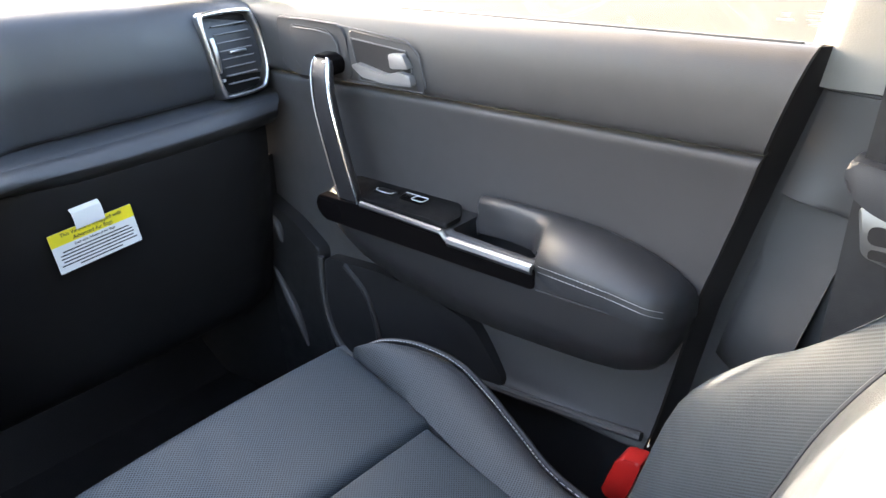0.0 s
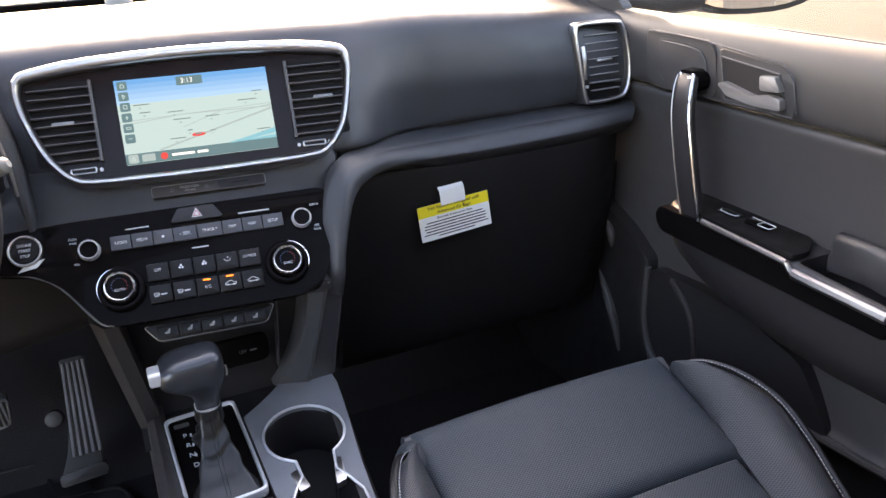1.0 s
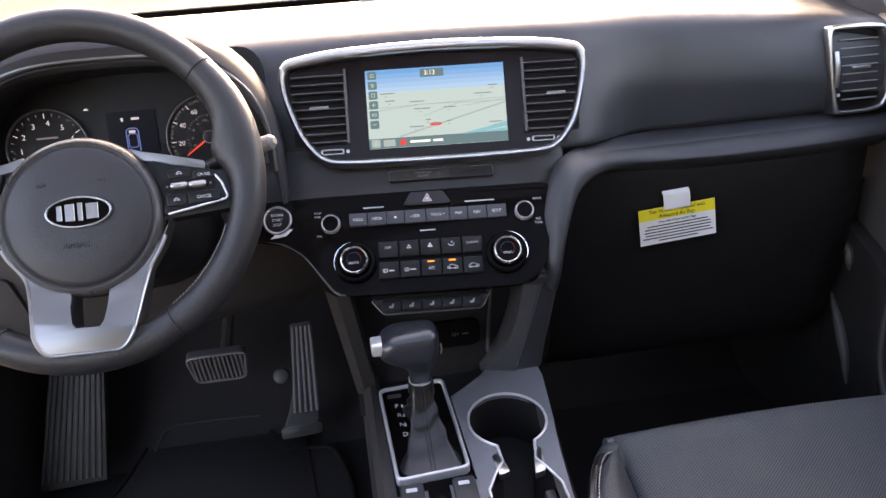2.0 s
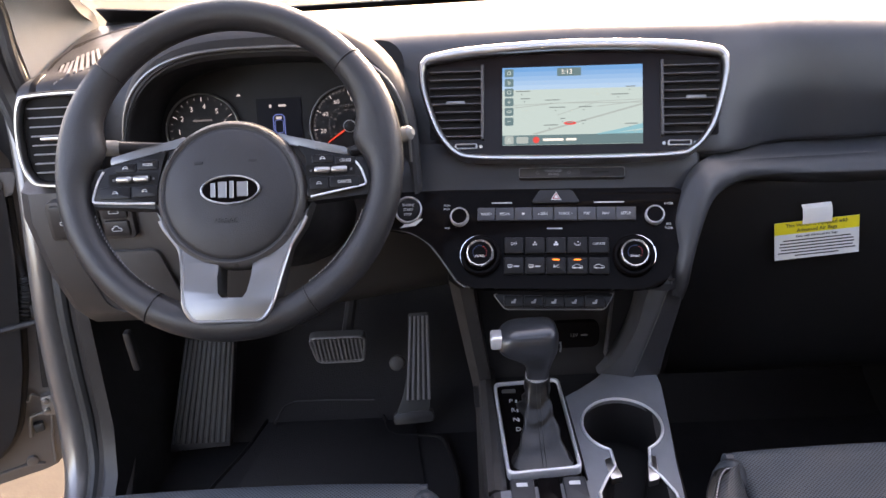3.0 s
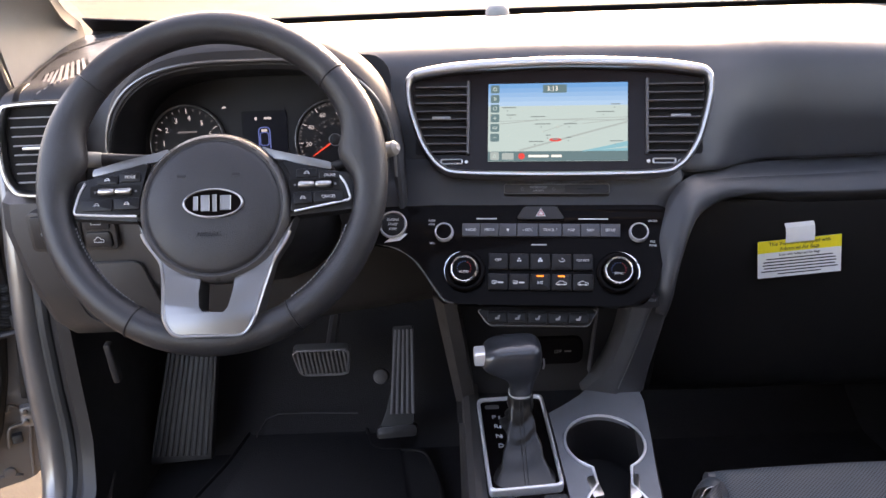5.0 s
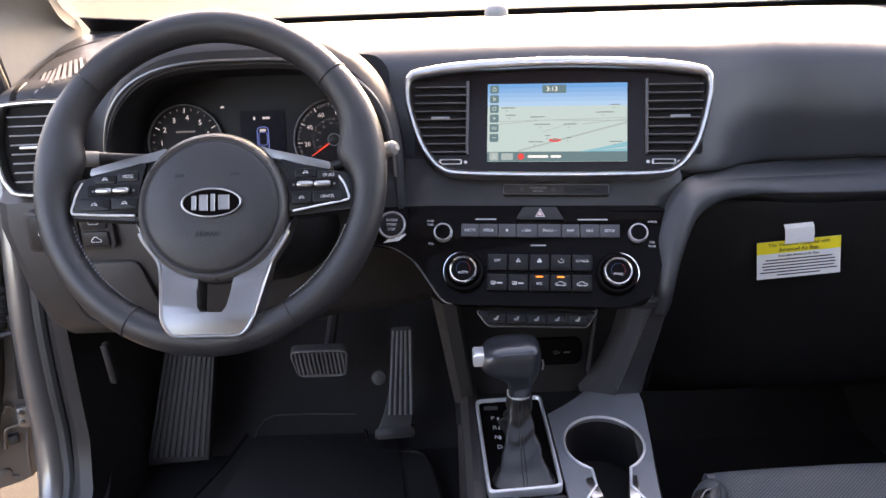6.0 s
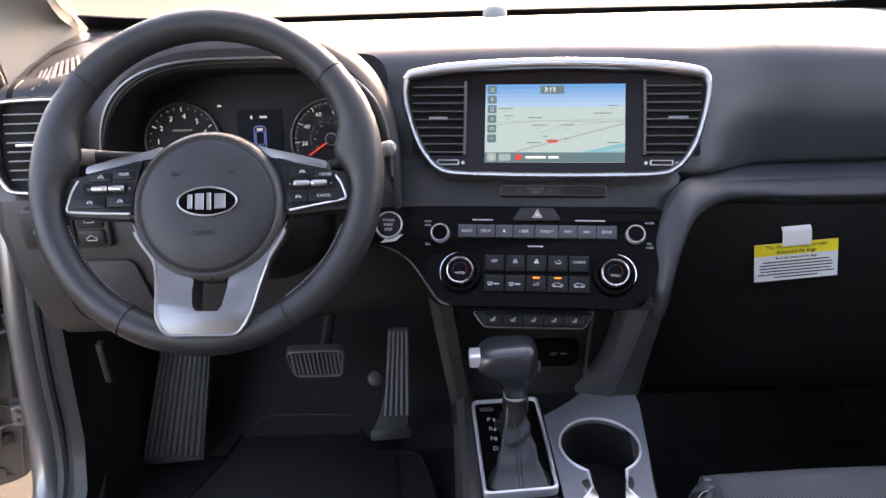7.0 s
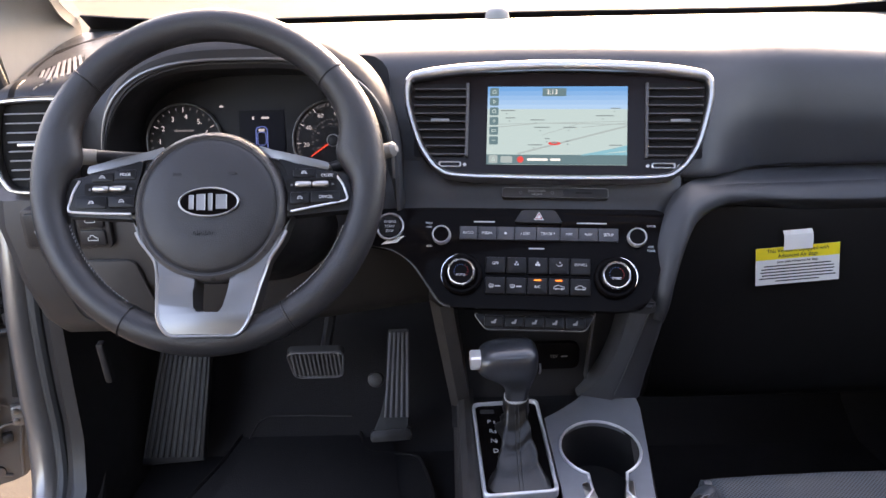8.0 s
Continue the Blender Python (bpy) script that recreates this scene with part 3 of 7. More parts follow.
def build_centre_stack():
    # body behind display and controls: horizontal sections from the top down
    rows = []
    for z, y, xl, xr in ((0.955, 1.11, -0.18, 0.186), (0.935, 1.092, -0.20, 0.188), (0.915, 1.086, -0.24, 0.186), (0.90, 1.079, -0.232, 0.178), (0.872, 1.059, -0.226, 0.166), (0.858, 1.05, -0.196, 0.161),
                         (0.83, 1.03, -0.150, 0.156), (0.80, 1.010, -0.124, 0.152), (0.79, 1.012, -0.12, 0.150)):
        c = math.tan(radians(7))
        row = [(xl - 0.012, y + 0.14, z), (xl - 0.006, y + 0.04 - xl * c, z), (xl + 0.012, y + 0.008 - xl * c, z)]
        row += [(lerp(xl, xr, f), y + 0.006 - lerp(xl, xr, f) * c, z) for f in (0.2, 0.4, 0.6, 0.8)]
        row += [(xr - 0.022, y + 0.006 - xr * c, z), (xr - 0.008, y + 0.012 - xr * c, z), (xr, y + 0.03 - xr * c, z), (xr + 0.004, y + 0.16, z)]
        rows.append(row)
    part("stack_body", shell(rows, (0, 0.01, -0.003)), DASH, dash, "dark grey centre stack body")
    # display surround
    outer = [(-0.197, 0.052), (-0.193, 0.063), (-0.180, 0.0705), (-0.12, 0.079), (0.0, 0.083), (0.115, 0.0785), (0.172, 0.0705), (0.186, 0.063), (0.190, 0.051), (0.188, 0.024), (0.1765, -0.021), (0.164, -0.045), (0.149, -0.061), (0.128, -0.069), (0.06, -0.0715), (0.0, -0.072), (-0.06, -0.0715), (-0.128, -0.069), (-0.150, -0.062), (-0.166, -0.046), (-0.180, -0.022), (-0.1945, 0.022)]
    o = curve(outer, 6)
    i = offset(o, lambda p: 0.0085 + 0.006 * min(1, max(0, (p.y - 0.045) / 0.03)))
    part("display_surround", band(bmesh.new(), o, i, MF, -0.03, 0.010, 0.006), SATIN, dash, "satin chrome frame round display and vents")
    unit = part("display_panel", slab([p * 1.004 for p in i], MF, -0.03, -0.004), PANEL, dash, "glossy dark display panel")
    # display
    scr = part("screen", slab([(-0.0895, 0.0505), (0.086, 0.0505), (0.086, -0.0495), (-0.0895, -0.0495)][::-1], MF, -0.006, -0.0025), MAP_LAND, unit, "lit navigation screen showing a pale map")
    D = -0.0024
    u0, u1, v0, v1 = -0.0895, 0.086, -0.0495, 0.0505

    def patch(name, pts, mat, k=1):
        part(name, slab(pts, MF, D, D + 0.0003 * k), mat, scr)

    for q in range(5):
        a, b = lerp(0.0505, 0.0215, q / 5), lerp(0.0505, 0.0215, (q + 1) / 5)
        shade = glow("screen_sky", (lerp(0.1, 0.36, q / 5), lerp(0.35, 0.62, q / 5), lerp(0.72, 0.86, q / 5)), 0.68)
        patch("sky_band", [(u0, b), (u1, b), (u1, a), (u0, a)], shade)
    patch("toolbar", [(u0, v0), (u1, v0), (u1, v0 + 0.0125), (u0, v0 + 0.0125)], MAP_ICON)
    patch("clock_plate", rounded(-0.020, 0.010, 0.038, 0.0485, 0.001), MAP_ICON, 2)
    part("clock", words("3:13", 0.0085, at(MF, -0.008, 0.0432, D + 0.001)), MAP_PALE, scr)
    glyphs = ([(-0.002, -0.002), (0.002, -0.002), (0.002, 0.0005), (0.0, 0.0025), (-0.002, 0.0005)], [(-0.0005, -0.0025), (0.0018, 0.0), (-0.0015, 0.0022)], [(-0.002, -0.002), (0.002, -0.002), (0.002, 0.002), (-0.002, 0.002)],
              [(-0.0022, 0.0), (0.0022, 0.0), (0.0, 0.0), (0.0, 0.0022), (0.0, -0.0022), (0.0, 0.0)], [(-0.0025, -0.0012), (0.0025, -0.0012), (0.0025, 0.0012), (-0.0025, 0.0012)], [(-0.0022, 0.0), (0.0, 0.0001), (0.0022, 0.0)], [(-0.002, -0.002), (0.002, -0.002), (0.0, 0.0025)])
    for k, glyph in enumerate(glyphs):
        v = 0.0435 - k * 0.0125 if k < 6 else v0 + 0.0065
        patch("icon", rounded(u0 + 0.003, u0 + 0.0143, v - 0.0052, v + 0.0052, 0.0018), MAP_ICON if k < 6 else MAP_ROAD, 2)
        bm = bmesh.new()
        for a, b in zip(glyph, glyph[1:] + glyph[:1]):
            if a != b:
                sweep(bm, [MF @ Vector((u0 + 0.0087 + p[0], v + p[1], D + 0.001)) for p in (a, b)], 0.00042, 4, up=MF.col[2][:3])
        part("icon_mark", bm, MAP_LAND, scr)
    patch("icon", rounded(u0 + 0.018, u0 + 0.033, v0 + 0.002, v0 + 0.0105, 0.0015), MAP_ROAD, 2)
    patch("icon", disc(-0.0465, v0 + 0.0062, 0.0042, 16), MAP_RED, 2)
    for a, b in ((-0.038, -0.012), (-0.009, 0.004)):
        patch("street_bar", rounded(a, b, v0 + 0.0048, v0 + 0.0078, 0.001), MAP_PALE, 2)
    for uu, vv, w in ((-0.063, 0.0195, 0.018), (-0.060, 0.010, 0.012), (-0.026, 0.0075, 0.018), (-0.020, -0.002, 0.02), (0.015, -0.002, 0.016), (0.058, 0.013, 0.022), (0.071, 0.0225, 0.012), (-0.028, -0.0245, 0.018), (0.013, -0.0195, 0.006), (0.072, -0.0245, 0.016), (-0.013, -0.0165, 0.006)):
        patch("street_bar", rounded(uu - w / 2, uu + w / 2, vv - 0.0006, vv + 0.0006, 0.0003), MAP_TEXT, 2)
        patch("place_dot", disc(uu - w * 0.1, vv - 0.004, 0.0008, 8), MAP_TEXT, 2)
    for a, b, w in (((-0.0895, -0.003), (-0.02, 0.0035), 0.0005), ((-0.0895, 0.0015), (0.086, 0.006), 0.0004), ((-0.02, 0.0035), (0.086, 0.002), 0.0005), ((-0.05, -0.036), (0.086, 0.0), 0.0011), ((-0.02, -0.012), (0.03, 0.004), 0.0004), ((0.03, -0.002), (0.086, 0.004), 0.0005)):
        a, b = Vector(a), Vector(b)
        n = Vector((-(b - a).y, (b - a).x)).normalized() * w
        patch("road_line", [a - n, b - n, b + n, a + n], MAP_ROAD)
    patch("river", [(0.03, -0.0385), (0.086, -0.031), (0.086, -0.0245), (0.06, -0.0305), (0.03, -0.0365)], MAP_WATER)
    patch("lake", [(0.03, -0.037), (0.086, -0.037), (0.086, -0.033)], MAP_WATER, 2)
    patch("car_mark", disc(-0.004, -0.0225, 0.0078, 20, 0.0022), MAP_RED, 2)
    patch("car_mark", disc(-0.004, -0.0218, 0.0045, 16, 0.001), MAP_TEXT, 3)
    # side grilles of the display
    for s in (-1, 1):
        cu = -0.149 if s < 0 else 0.1435
        vent = part("air_vent", slab(rounded(cu - 0.034, cu + 0.034, -0.041, 0.0545, 0.004), MF, -0.0045, -0.0035), VENT_DARK, dash, "dark central air vent")
        for k in range(9):
            v = 0.046 - k * 0.0105
            a = -0.034 + max(0, k - 3) * 0.0028
            lo, hi = (cu + a, cu + 0.033) if s < 0 else (cu - 0.033, cu - a)
            part("slat", slab([(lo, v - 0.0007), (hi, v - 0.0007), (hi, v + 0.0011), (lo, v + 0.0011)], MF, -0.004, 0.004, 0.0005, 1), SLAT, vent)
        lo = cu - 0.012 if s < 0 else cu - 0.006
        part("slider", slab(rounded(lo, lo + 0.024, 0.003, 0.0075, 0.0015), MF, 0.002, 0.006, 0.001), SILVER, vent, "silver vent slider")
        e = cu + 0.034 * -s
        part("upright", slab([(e - 0.0018, -0.041), (e + 0.0018, -0.041), (e + 0.0018, 0.054), (e - 0.0018, 0.054)], MF, -0.004, 0.0035, 0.0008, 1), SLAT, vent)
        c2 = cu + 0.013 * -s
        part("thumbwheel", band(bmesh.new(), rounded(c2 - 0.0145, c2 + 0.0145, -0.0535, -0.0465, 0.002), rounded(c2 - 0.0125, c2 + 0.0125, -0.052, -0.048, 0.001), MF, -0.004, 0.0, 0.0004), SATIN, vent)
        for q in (-1, 1):
            part("wheel_mark", slab(disc(c2 + q * 0.019, -0.050, 0.0022, 12), MF, -0.004, -0.0025), MARK, vent)
    # occupant indicator strip
    st = part("indicator_strip", slab(rounded(-0.047, 0.0865, 0.1003, 0.1137, 0.003), CF, -0.004, 0.0075, 0.001), DASH_LOW, dash, "dark indicator strip")
    part("strip_inset", slab(rounded(0.030, 0.085, 0.1018, 0.1122, 0.002), CF, 0.007, 0.0082), BLACK, st)
    part("strip_edge", outline(bmesh.new(), rounded(-0.0468, 0.0863, 0.1005, 0.1135, 0.003), CF, 0.0076, 0.0005), SILVER, st)
    part("strip_text", words("PASSENGER", 0.0042, at(CF, -0.003, 0.1092, 0.0076)), MARK_SOFT, st)
    part("strip_text", words("AIR BAG", 0.0036, at(CF, -0.003, 0.1048, 0.0076)), MARK_SOFT, st)
    part("strip_mark", outline(bmesh.new(), disc(-0.0235, 0.107, 0.0018, 12), CF, 0.0076, 0.0003), MARK_DIM, st)
    part("strip_mark", outline(bmesh.new(), disc(0.0165, 0.107, 0.0018, 12), CF, 0.0076, 0.0003), MARK_DIM, st)
    part("strip_bar", slab([(0.046, 0.1062), (0.066, 0.1062), (0.066, 0.1075), (0.046, 0.1075)], CF, 0.0082, 0.0085), VENT_DARK, st)


build_centre_stack()


def climate_icon(kind, c, v, d):
    """Fine line pictogram of a climate key: fan, air flow, demister or recirculation."""
    bm = bmesh.new()
    if kind in (1, 2):
        for a in (90, 210, 330):
            t = radians(a)
            prism(bm, disc(c + 0.0018 * math.cos(t), v + 0.0018 * math.sin(t), 0.0009 + 0.0003 * kind, 8), CF, d, d + 0.0006)
    elif kind == 3:
        prism(bm, disc(c + 0.001, v + 0.0024, 0.0009, 8), CF, d, d + 0.0006)
        outline(bm, [(c - 0.0035, v + 0.0006), (c - 0.001, v - 0.002), (c + 0.003, v - 0.0016), (c + 0.0038, v + 0.001)], CF, d + 0.0005, 0.0005, False)
    elif kind in (5, 6):
        outline(bm, corners([(c - 0.0075, v + 0.0022), (c - 0.0015, v + 0.0022), (c - 0.0022, v - 0.0015), (c - 0.0068, v - 0.0015)], 0.001), CF, d + 0.0005)
        for q in range(3):
            outline(bm, [(c - 0.0060 + 0.0015 * q, v - 0.0022), (c - 0.0056 + 0.0015 * q, v + 0.001)], CF, d + 0.0005, 0.0003, False)
        prism(bm, rounded(c + 0.0, c + 0.0068, v - 0.0006, v + 0.0009, 0.0003), CF, d, d + 0.0006)
    else:
        outline(bm, corners([(c - 0.0062, v - 0.0018), (c + 0.0062, v - 0.0018), (c + 0.006, v + 0.0006), (c + 0.0028, v + 0.001), (c + 0.0015, v + 0.0026), (c - 0.0028, v + 0.0026), (c - 0.0042, v + 0.0008), (c - 0.0062, v + 0.0004)], 0.0008), CF, d + 0.0005, 0.0004)
        for q in (-0.0035, 0.0035):
            prism(bm, disc(c + q, v - 0.0018, 0.0011, 10), CF, d, d + 0.0007)
    return bm


def build_controls():
    panel_pts = corners([(-0.225, 0.081), (-0.139, 0.0845), (0.152, 0.0855), (0.163, 0.074), (0.160, 0.048), (0.139, -0.024), (0.128, -0.040), (0.098, -0.0445), (-0.104, -0.0445), (-0.122, -0.036), (-0.156, 0.010), (-0.183, 0.028), (-0.225, 0.035)][::-1], 0.008)
    pan = part("control_panel", slab(panel_pts, CF, -0.006, 0.009, 0.003), PIANO, dash, "glossy piano-black control panel")
    F = 0.009
    # round controls
    for u, v, r, big in ((-0.094, -0.0035, 0.0265, 1), (0.094, -0.0035, 0.0265, 1), (-0.122, 0.047, 0.0105, 0), (0.1205, 0.048, 0.0105, 0)):
        kn = part("knob", slab(disc(u, v, r * (0.96 if big else 1.15), 40), CF, F - 0.002, F + 0.004, 0.002), PIANO, pan, "round black control knob with a chrome ring")
        if big:
            part("knob_collar", band(bmesh.new(), disc(u, v, 0.0262, 40), disc(u, v, 0.0185, 40), CF, F, F + 0.010, 0.004), PIANO, kn)
            # tapered chrome crescent stands in for the highlight on the glossy collar
            t0 = 95 if u < 0 else -35
            part("knob_highlight", sweep(bmesh.new(), [CF @ Vector((u + 0.0252 * math.cos(radians(t0 + q * 6)), v + 0.0252 * math.sin(radians(t0 + q * 6)), F + 0.0075)) for q in range(21)], lambda t: 0.0004 + 0.0012 * math.sin(math.pi * t), 6), CHROME, kn, "crescent highlight of the glossy collar, modelled in chrome")
            part("knob_ring", loft(bmesh.new(), [[CF @ Vector((p[0], p[1], F + e)) for p in disc(u, v, r2, 40)] for r2, e in ((0.0195, 0.002), (0.0188, 0.010), (0.0182, 0.0165), (0.0172, 0.0205), (0.0160, 0.0218), (0.0149, 0.0212), (0.0139, 0.0190), (0.0134, 0.0170))], caps=False), CHROME, kn, "satin chrome ring", sharp=70)
            part("knob_face", slab(disc(u, v, 0.0136, 32), CF, F, F + 0.0185), PIANO, kn)
            part("knob_text", words("AUTO" if u < 0 else "SYNC", 0.0043, at(CF, u, v - 0.004, F + 0.0188)), MARK, kn)
            for q in range(12):
                t = radians(-30 + 240 * q / 11)
                part("scale_mark", slab([(u + 0.0085 * math.cos(t) + 0.0005 * a, v + 0.001 + 0.0085 * math.sin(t) + 0.0005 * b) for a, b in ((-1, -1), (1, -1), (1, 1), (-1, 1))], CF, F + 0.0185, F + 0.019), RED if q < 5 else LCD_DIM, kn)
        else:
            part("knob_ring", loft(bmesh.new(), [[CF @ Vector((p[0], p[1], F + e)) for p in disc(u, v, r2, 32)] for r2, e in ((0.0122, 0.002), (0.0118, 0.0085), (0.0113, 0.0105), (0.0106, 0.0112), (0.0099, 0.0106), (0.0095, 0.0092))], caps=False), ALU, kn, "satin chrome ring", sharp=70)
            part("knob_face", slab(disc(u, v, 0.0097, 24), CF, F, F + 0.0095), PIANO, kn)
    part("panel_edge", sweep(bmesh.new(), curve([CF @ Vector((a, b, F - 0.002)) for a, b in ((-0.222, 0.036), (-0.186, 0.028), (-0.157, 0.009), (-0.124, -0.035), (-0.108, -0.0435))], 5, False), 0.0016, 8), BEZEL, pan, "rounded dark panel edge")
    # start button
    st = part("start_button", slab(disc(-0.189, 0.0575, 0.0145, 36), CF, F, F + 0.004, 0.001), POD, pan, "round engine start button")
    part("button_ring", band(bmesh.new(), disc(-0.189, 0.0575, 0.0182, 40), disc(-0.189, 0.0575, 0.0152, 40), CF, F, F + 0.005, 0.001), SATIN, st)
    for q, w in enumerate(("ENGINE", "START", "STOP")):
        part("button_text", words(w, 0.0048, at(CF, -0.189, 0.0635 - q * 0.0062, F + 0.0042), squeeze=0.9), MARK, st)
    part("sticker", slab([(-0.199, 0.034), (-0.179, 0.037), (-0.170, 0.046), (-0.190, 0.042)], CF, F, F + 0.001), WHITE, pan, "pale torn film tag")
    # hazard switch
    hz = part("hazard_switch", slab(corners([(-0.031, 0.0655), (0.030, 0.0655), (0.020, 0.082), (-0.021, 0.082)], 0.003), CF, F - 0.001, F + 0.004, 0.0015), BLACK, pan, "dark hazard warning switch")
    for r, m2 in ((0.0072, MARK), (0.0054, RED), (0.0036, MARK)):
        part("triangle", slab([(0.0 + r * math.cos(radians(a)), 0.0725 + r * math.sin(radians(a))) for a in (210, 330, 90)], CF, F + 0.004, F + 0.0045 + (0.0075 - r) * 0.1), m2, hz)
    # audio row
    names = ("RADIO", "MEDIA", "", "v SEEK", "TRACK ^", "MAP", "NAV", "SETUP")
    ed = [-0.0995, -0.0765, -0.0525, -0.030, -0.003, 0.0265, 0.0495, 0.0735, 0.0985]
    for k, w in enumerate(names):
        b = part("button", slab(rounded(ed[k] + 0.0003, ed[k + 1] - 0.0003, 0.0425, 0.0595, 0.001), CF, F - 0.001, F + 0.0035, 0.001), PANEL_BTN, pan, "grey audio button")
        c = (ed[k] + ed[k + 1]) / 2
        if w:
            part("button_text", words(w, 0.0052, at(CF, c, 0.0508, F + 0.0037), squeeze=0.85), MARK, b)
        else:
            part("button_mark", slab(disc(c, 0.051, 0.0018, 5), CF, F + 0.0035, F + 0.004), MARK, b)
    for u, v, w in ((-0.0685, 0.0665, 0.026), (0.0655, 0.0665, 0.037), (-0.002, 0.0325, 0.019)):
        part("mark_bar", slab([(u - w / 2, v - 0.0007), (u + w / 2, v - 0.0007), (u + w / 2, v + 0.0007), (u - w / 2, v + 0.0007)], CF, F, F + 0.0004), MARK, pan)
    for u, v, w in ((-0.139, 0.0635, "PUSH"), (-0.139, 0.0585, "PWR"), (-0.1375, 0.0335, "VOL"), (0.1385, 0.064, "ENTER"), (0.1375, 0.0375, "FILE"), (0.1375, 0.0325, "TUNE")):
        part("panel_text", words(w, 0.0037, at(CF, u, v, F + 0.0002)), MARK, pan)
    # climate keys
    for r, v0 in enumerate((-0.0012, -0.0270)):
        for k in range(5):
            a = -0.0652 + k * 0.0261
            b = part("button", slab(rounded(a, a + 0.0252, v0, v0 + 0.0212, 0.002), CF, F - 0.001, F + 0.0055, 0.0022), POD, pan, "black climate button")
            w = (("OFF", "", "", "", "CLIMATE"), ("", "", "A/C", "", ""))[r][k]
            c, vc = a + 0.0126, v0 + 0.0125 - (0.003 if r else 0)
            if w:
                part("button_text", words(w, 0.0052 if len(w) < 5 else 0.0043, at(CF, c, vc, F + 0.0057), squeeze=0.9), MARK, b)
            else:
                part("button_mark", climate_icon(k + 5 * r, c, vc, F + 0.0052), MARK, b)
            if r and k in (2, 3):
                part("lamp", slab([(c - 0.0042, v0 + 0.0172), (c + 0.0042, v0 + 0.0172), (c + 0.0042, v0 + 0.0190), (c - 0.0042, v0 + 0.0190)], CF, F + 0.005, F + 0.0059), AMBER, b, "lit amber lamp")
    # row of seat-heating keys on a ledge below
    HF = at(CF, 0, 0, -0.012)
    tray = part("key_strip", slab(corners([(-0.080, -0.0475), (0.072, -0.0455), (0.060, -0.0665), (-0.064, -0.0675)][::-1], 0.006), HF, -0.01, 0.0, 0.002), POD, dash, "black strip of seat heating keys")
    edge = corners([(-0.080, -0.0475), (0.072, -0.0455), (0.060, -0.0665), (-0.064, -0.0675)], 0.006)
    part("strip_edge", sweep(bmesh.new(), [HF @ Vector((p[0], p[1], 0.0)) for p in edge[5:] + edge[:5]], 0.0007, 6), SILVER, tray)
    for k in range(5):
        a = -0.066 + k * 0.0252
        b = part("button", slab(rounded(a + 0.0006, a + 0.0246, -0.0645, -0.0495, 0.002), HF, -0.001, 0.003, 0.0015), POD, tray, "black seat heating key")
        c = a + 0.0126
        part("button_mark", slab([(c - 0.003, -0.060), (c + 0.002, -0.060), (c + 0.0035, -0.0545), (c + 0.0012, -0.0545), (c - 0.0002, -0.0575), (c - 0.003, -0.0575)], HF, 0.003, 0.0034), MARK_SOFT, b)


LCD_DIM = material("blue_print", (0.04, 0.09, 0.2), 0.6)
PANEL_BTN = material("dark_grey_button", (0.05, 0.05, 0.056), 0.4)
build_controls()


def build_end_vent(side):
    """The upright vent at either end of the dash; side is +1 for the passenger."""
    y = 1.185 if side > 0 else 1.15
    m = axes((side * 0.655, y, 0.982), 10, 0)
    o = [(-0.048, 0.058), (-0.035, 0.066), (0.030, 0.064), (0.046, 0.054), (0.054, 0.02), (0.054, -0.025), (0.046, -0.050), (0.030, -0.060), (-0.024, -0.062), (-0.036, -0.055), (-0.042, -0.02), (-0.0475, 0.03)]
    i = [(-0.037, 0.050), (-0.030, 0.0555), (0.026, 0.054), (0.037, 0.047), (0.0445, 0.018), (0.0445, -0.022), (0.038, -0.042), (0.026, -0.0505), (-0.018, -0.052), (-0.027, -0.047), (-0.0325, -0.018), (-0.037, 0.028)]
    i = [(lerp(a[0], b[0], 0.35), lerp(a[1], b[1], 0.35)) for a, b in zip(i, o)]
    o, i = ([(side * a, b, 0) for a, b in q] for q in (o, i))
    o, i = curve(o, 5), curve(i, 5)
    v = part("end_vent", band(bmesh.new(), o, i, m, -0.03, 0.012, 0.004), SATIN, dash, "upright air vent with a satin chrome frame")
    part("vent_box", slab(i if side > 0 else i[::-1], m, -0.03, -0.004), VENT_DARK, v)
    for k in range(8):
        b = 0.044 - k * 0.0122
        a0 = -0.026 + 0.0014 * k
        part("slat", slab([(side * a0 if side > 0 else side * 0.036, b - 0.0007), (0.036 if side > 0 else -a0, b - 0.0007), (0.036 if side > 0 else -a0, b + 0.0011), (side * a0 if side > 0 else side * 0.036, b + 0.0011)], m, -0.005, 0.004, 0.0005, 1), SLAT_PALE, v)
    part("slider", slab(rounded(side * 0.008 - 0.015, side * 0.008 + 0.015, 0.002, 0.006, 0.0015), m, 0.003, 0.007, 0.001), SATIN, v, "silver vent slider")
    part("thumbwheel", sweep(bmesh.new(), [m @ Vector((side * -0.031, 0.028 - 0.05 * t, 0.003 + 0.004 * math.sin(math.pi * t))) for t in (0, 0.25, 0.5, 0.75, 1)], 0.0045, 10), SATIN, v)
    part("wheel_mark", slab(disc(side * -0.026, -0.034, 0.0025, 12), m, 0.0, 0.004), MARK, v)


build_end_vent(1)
build_end_vent(-1)


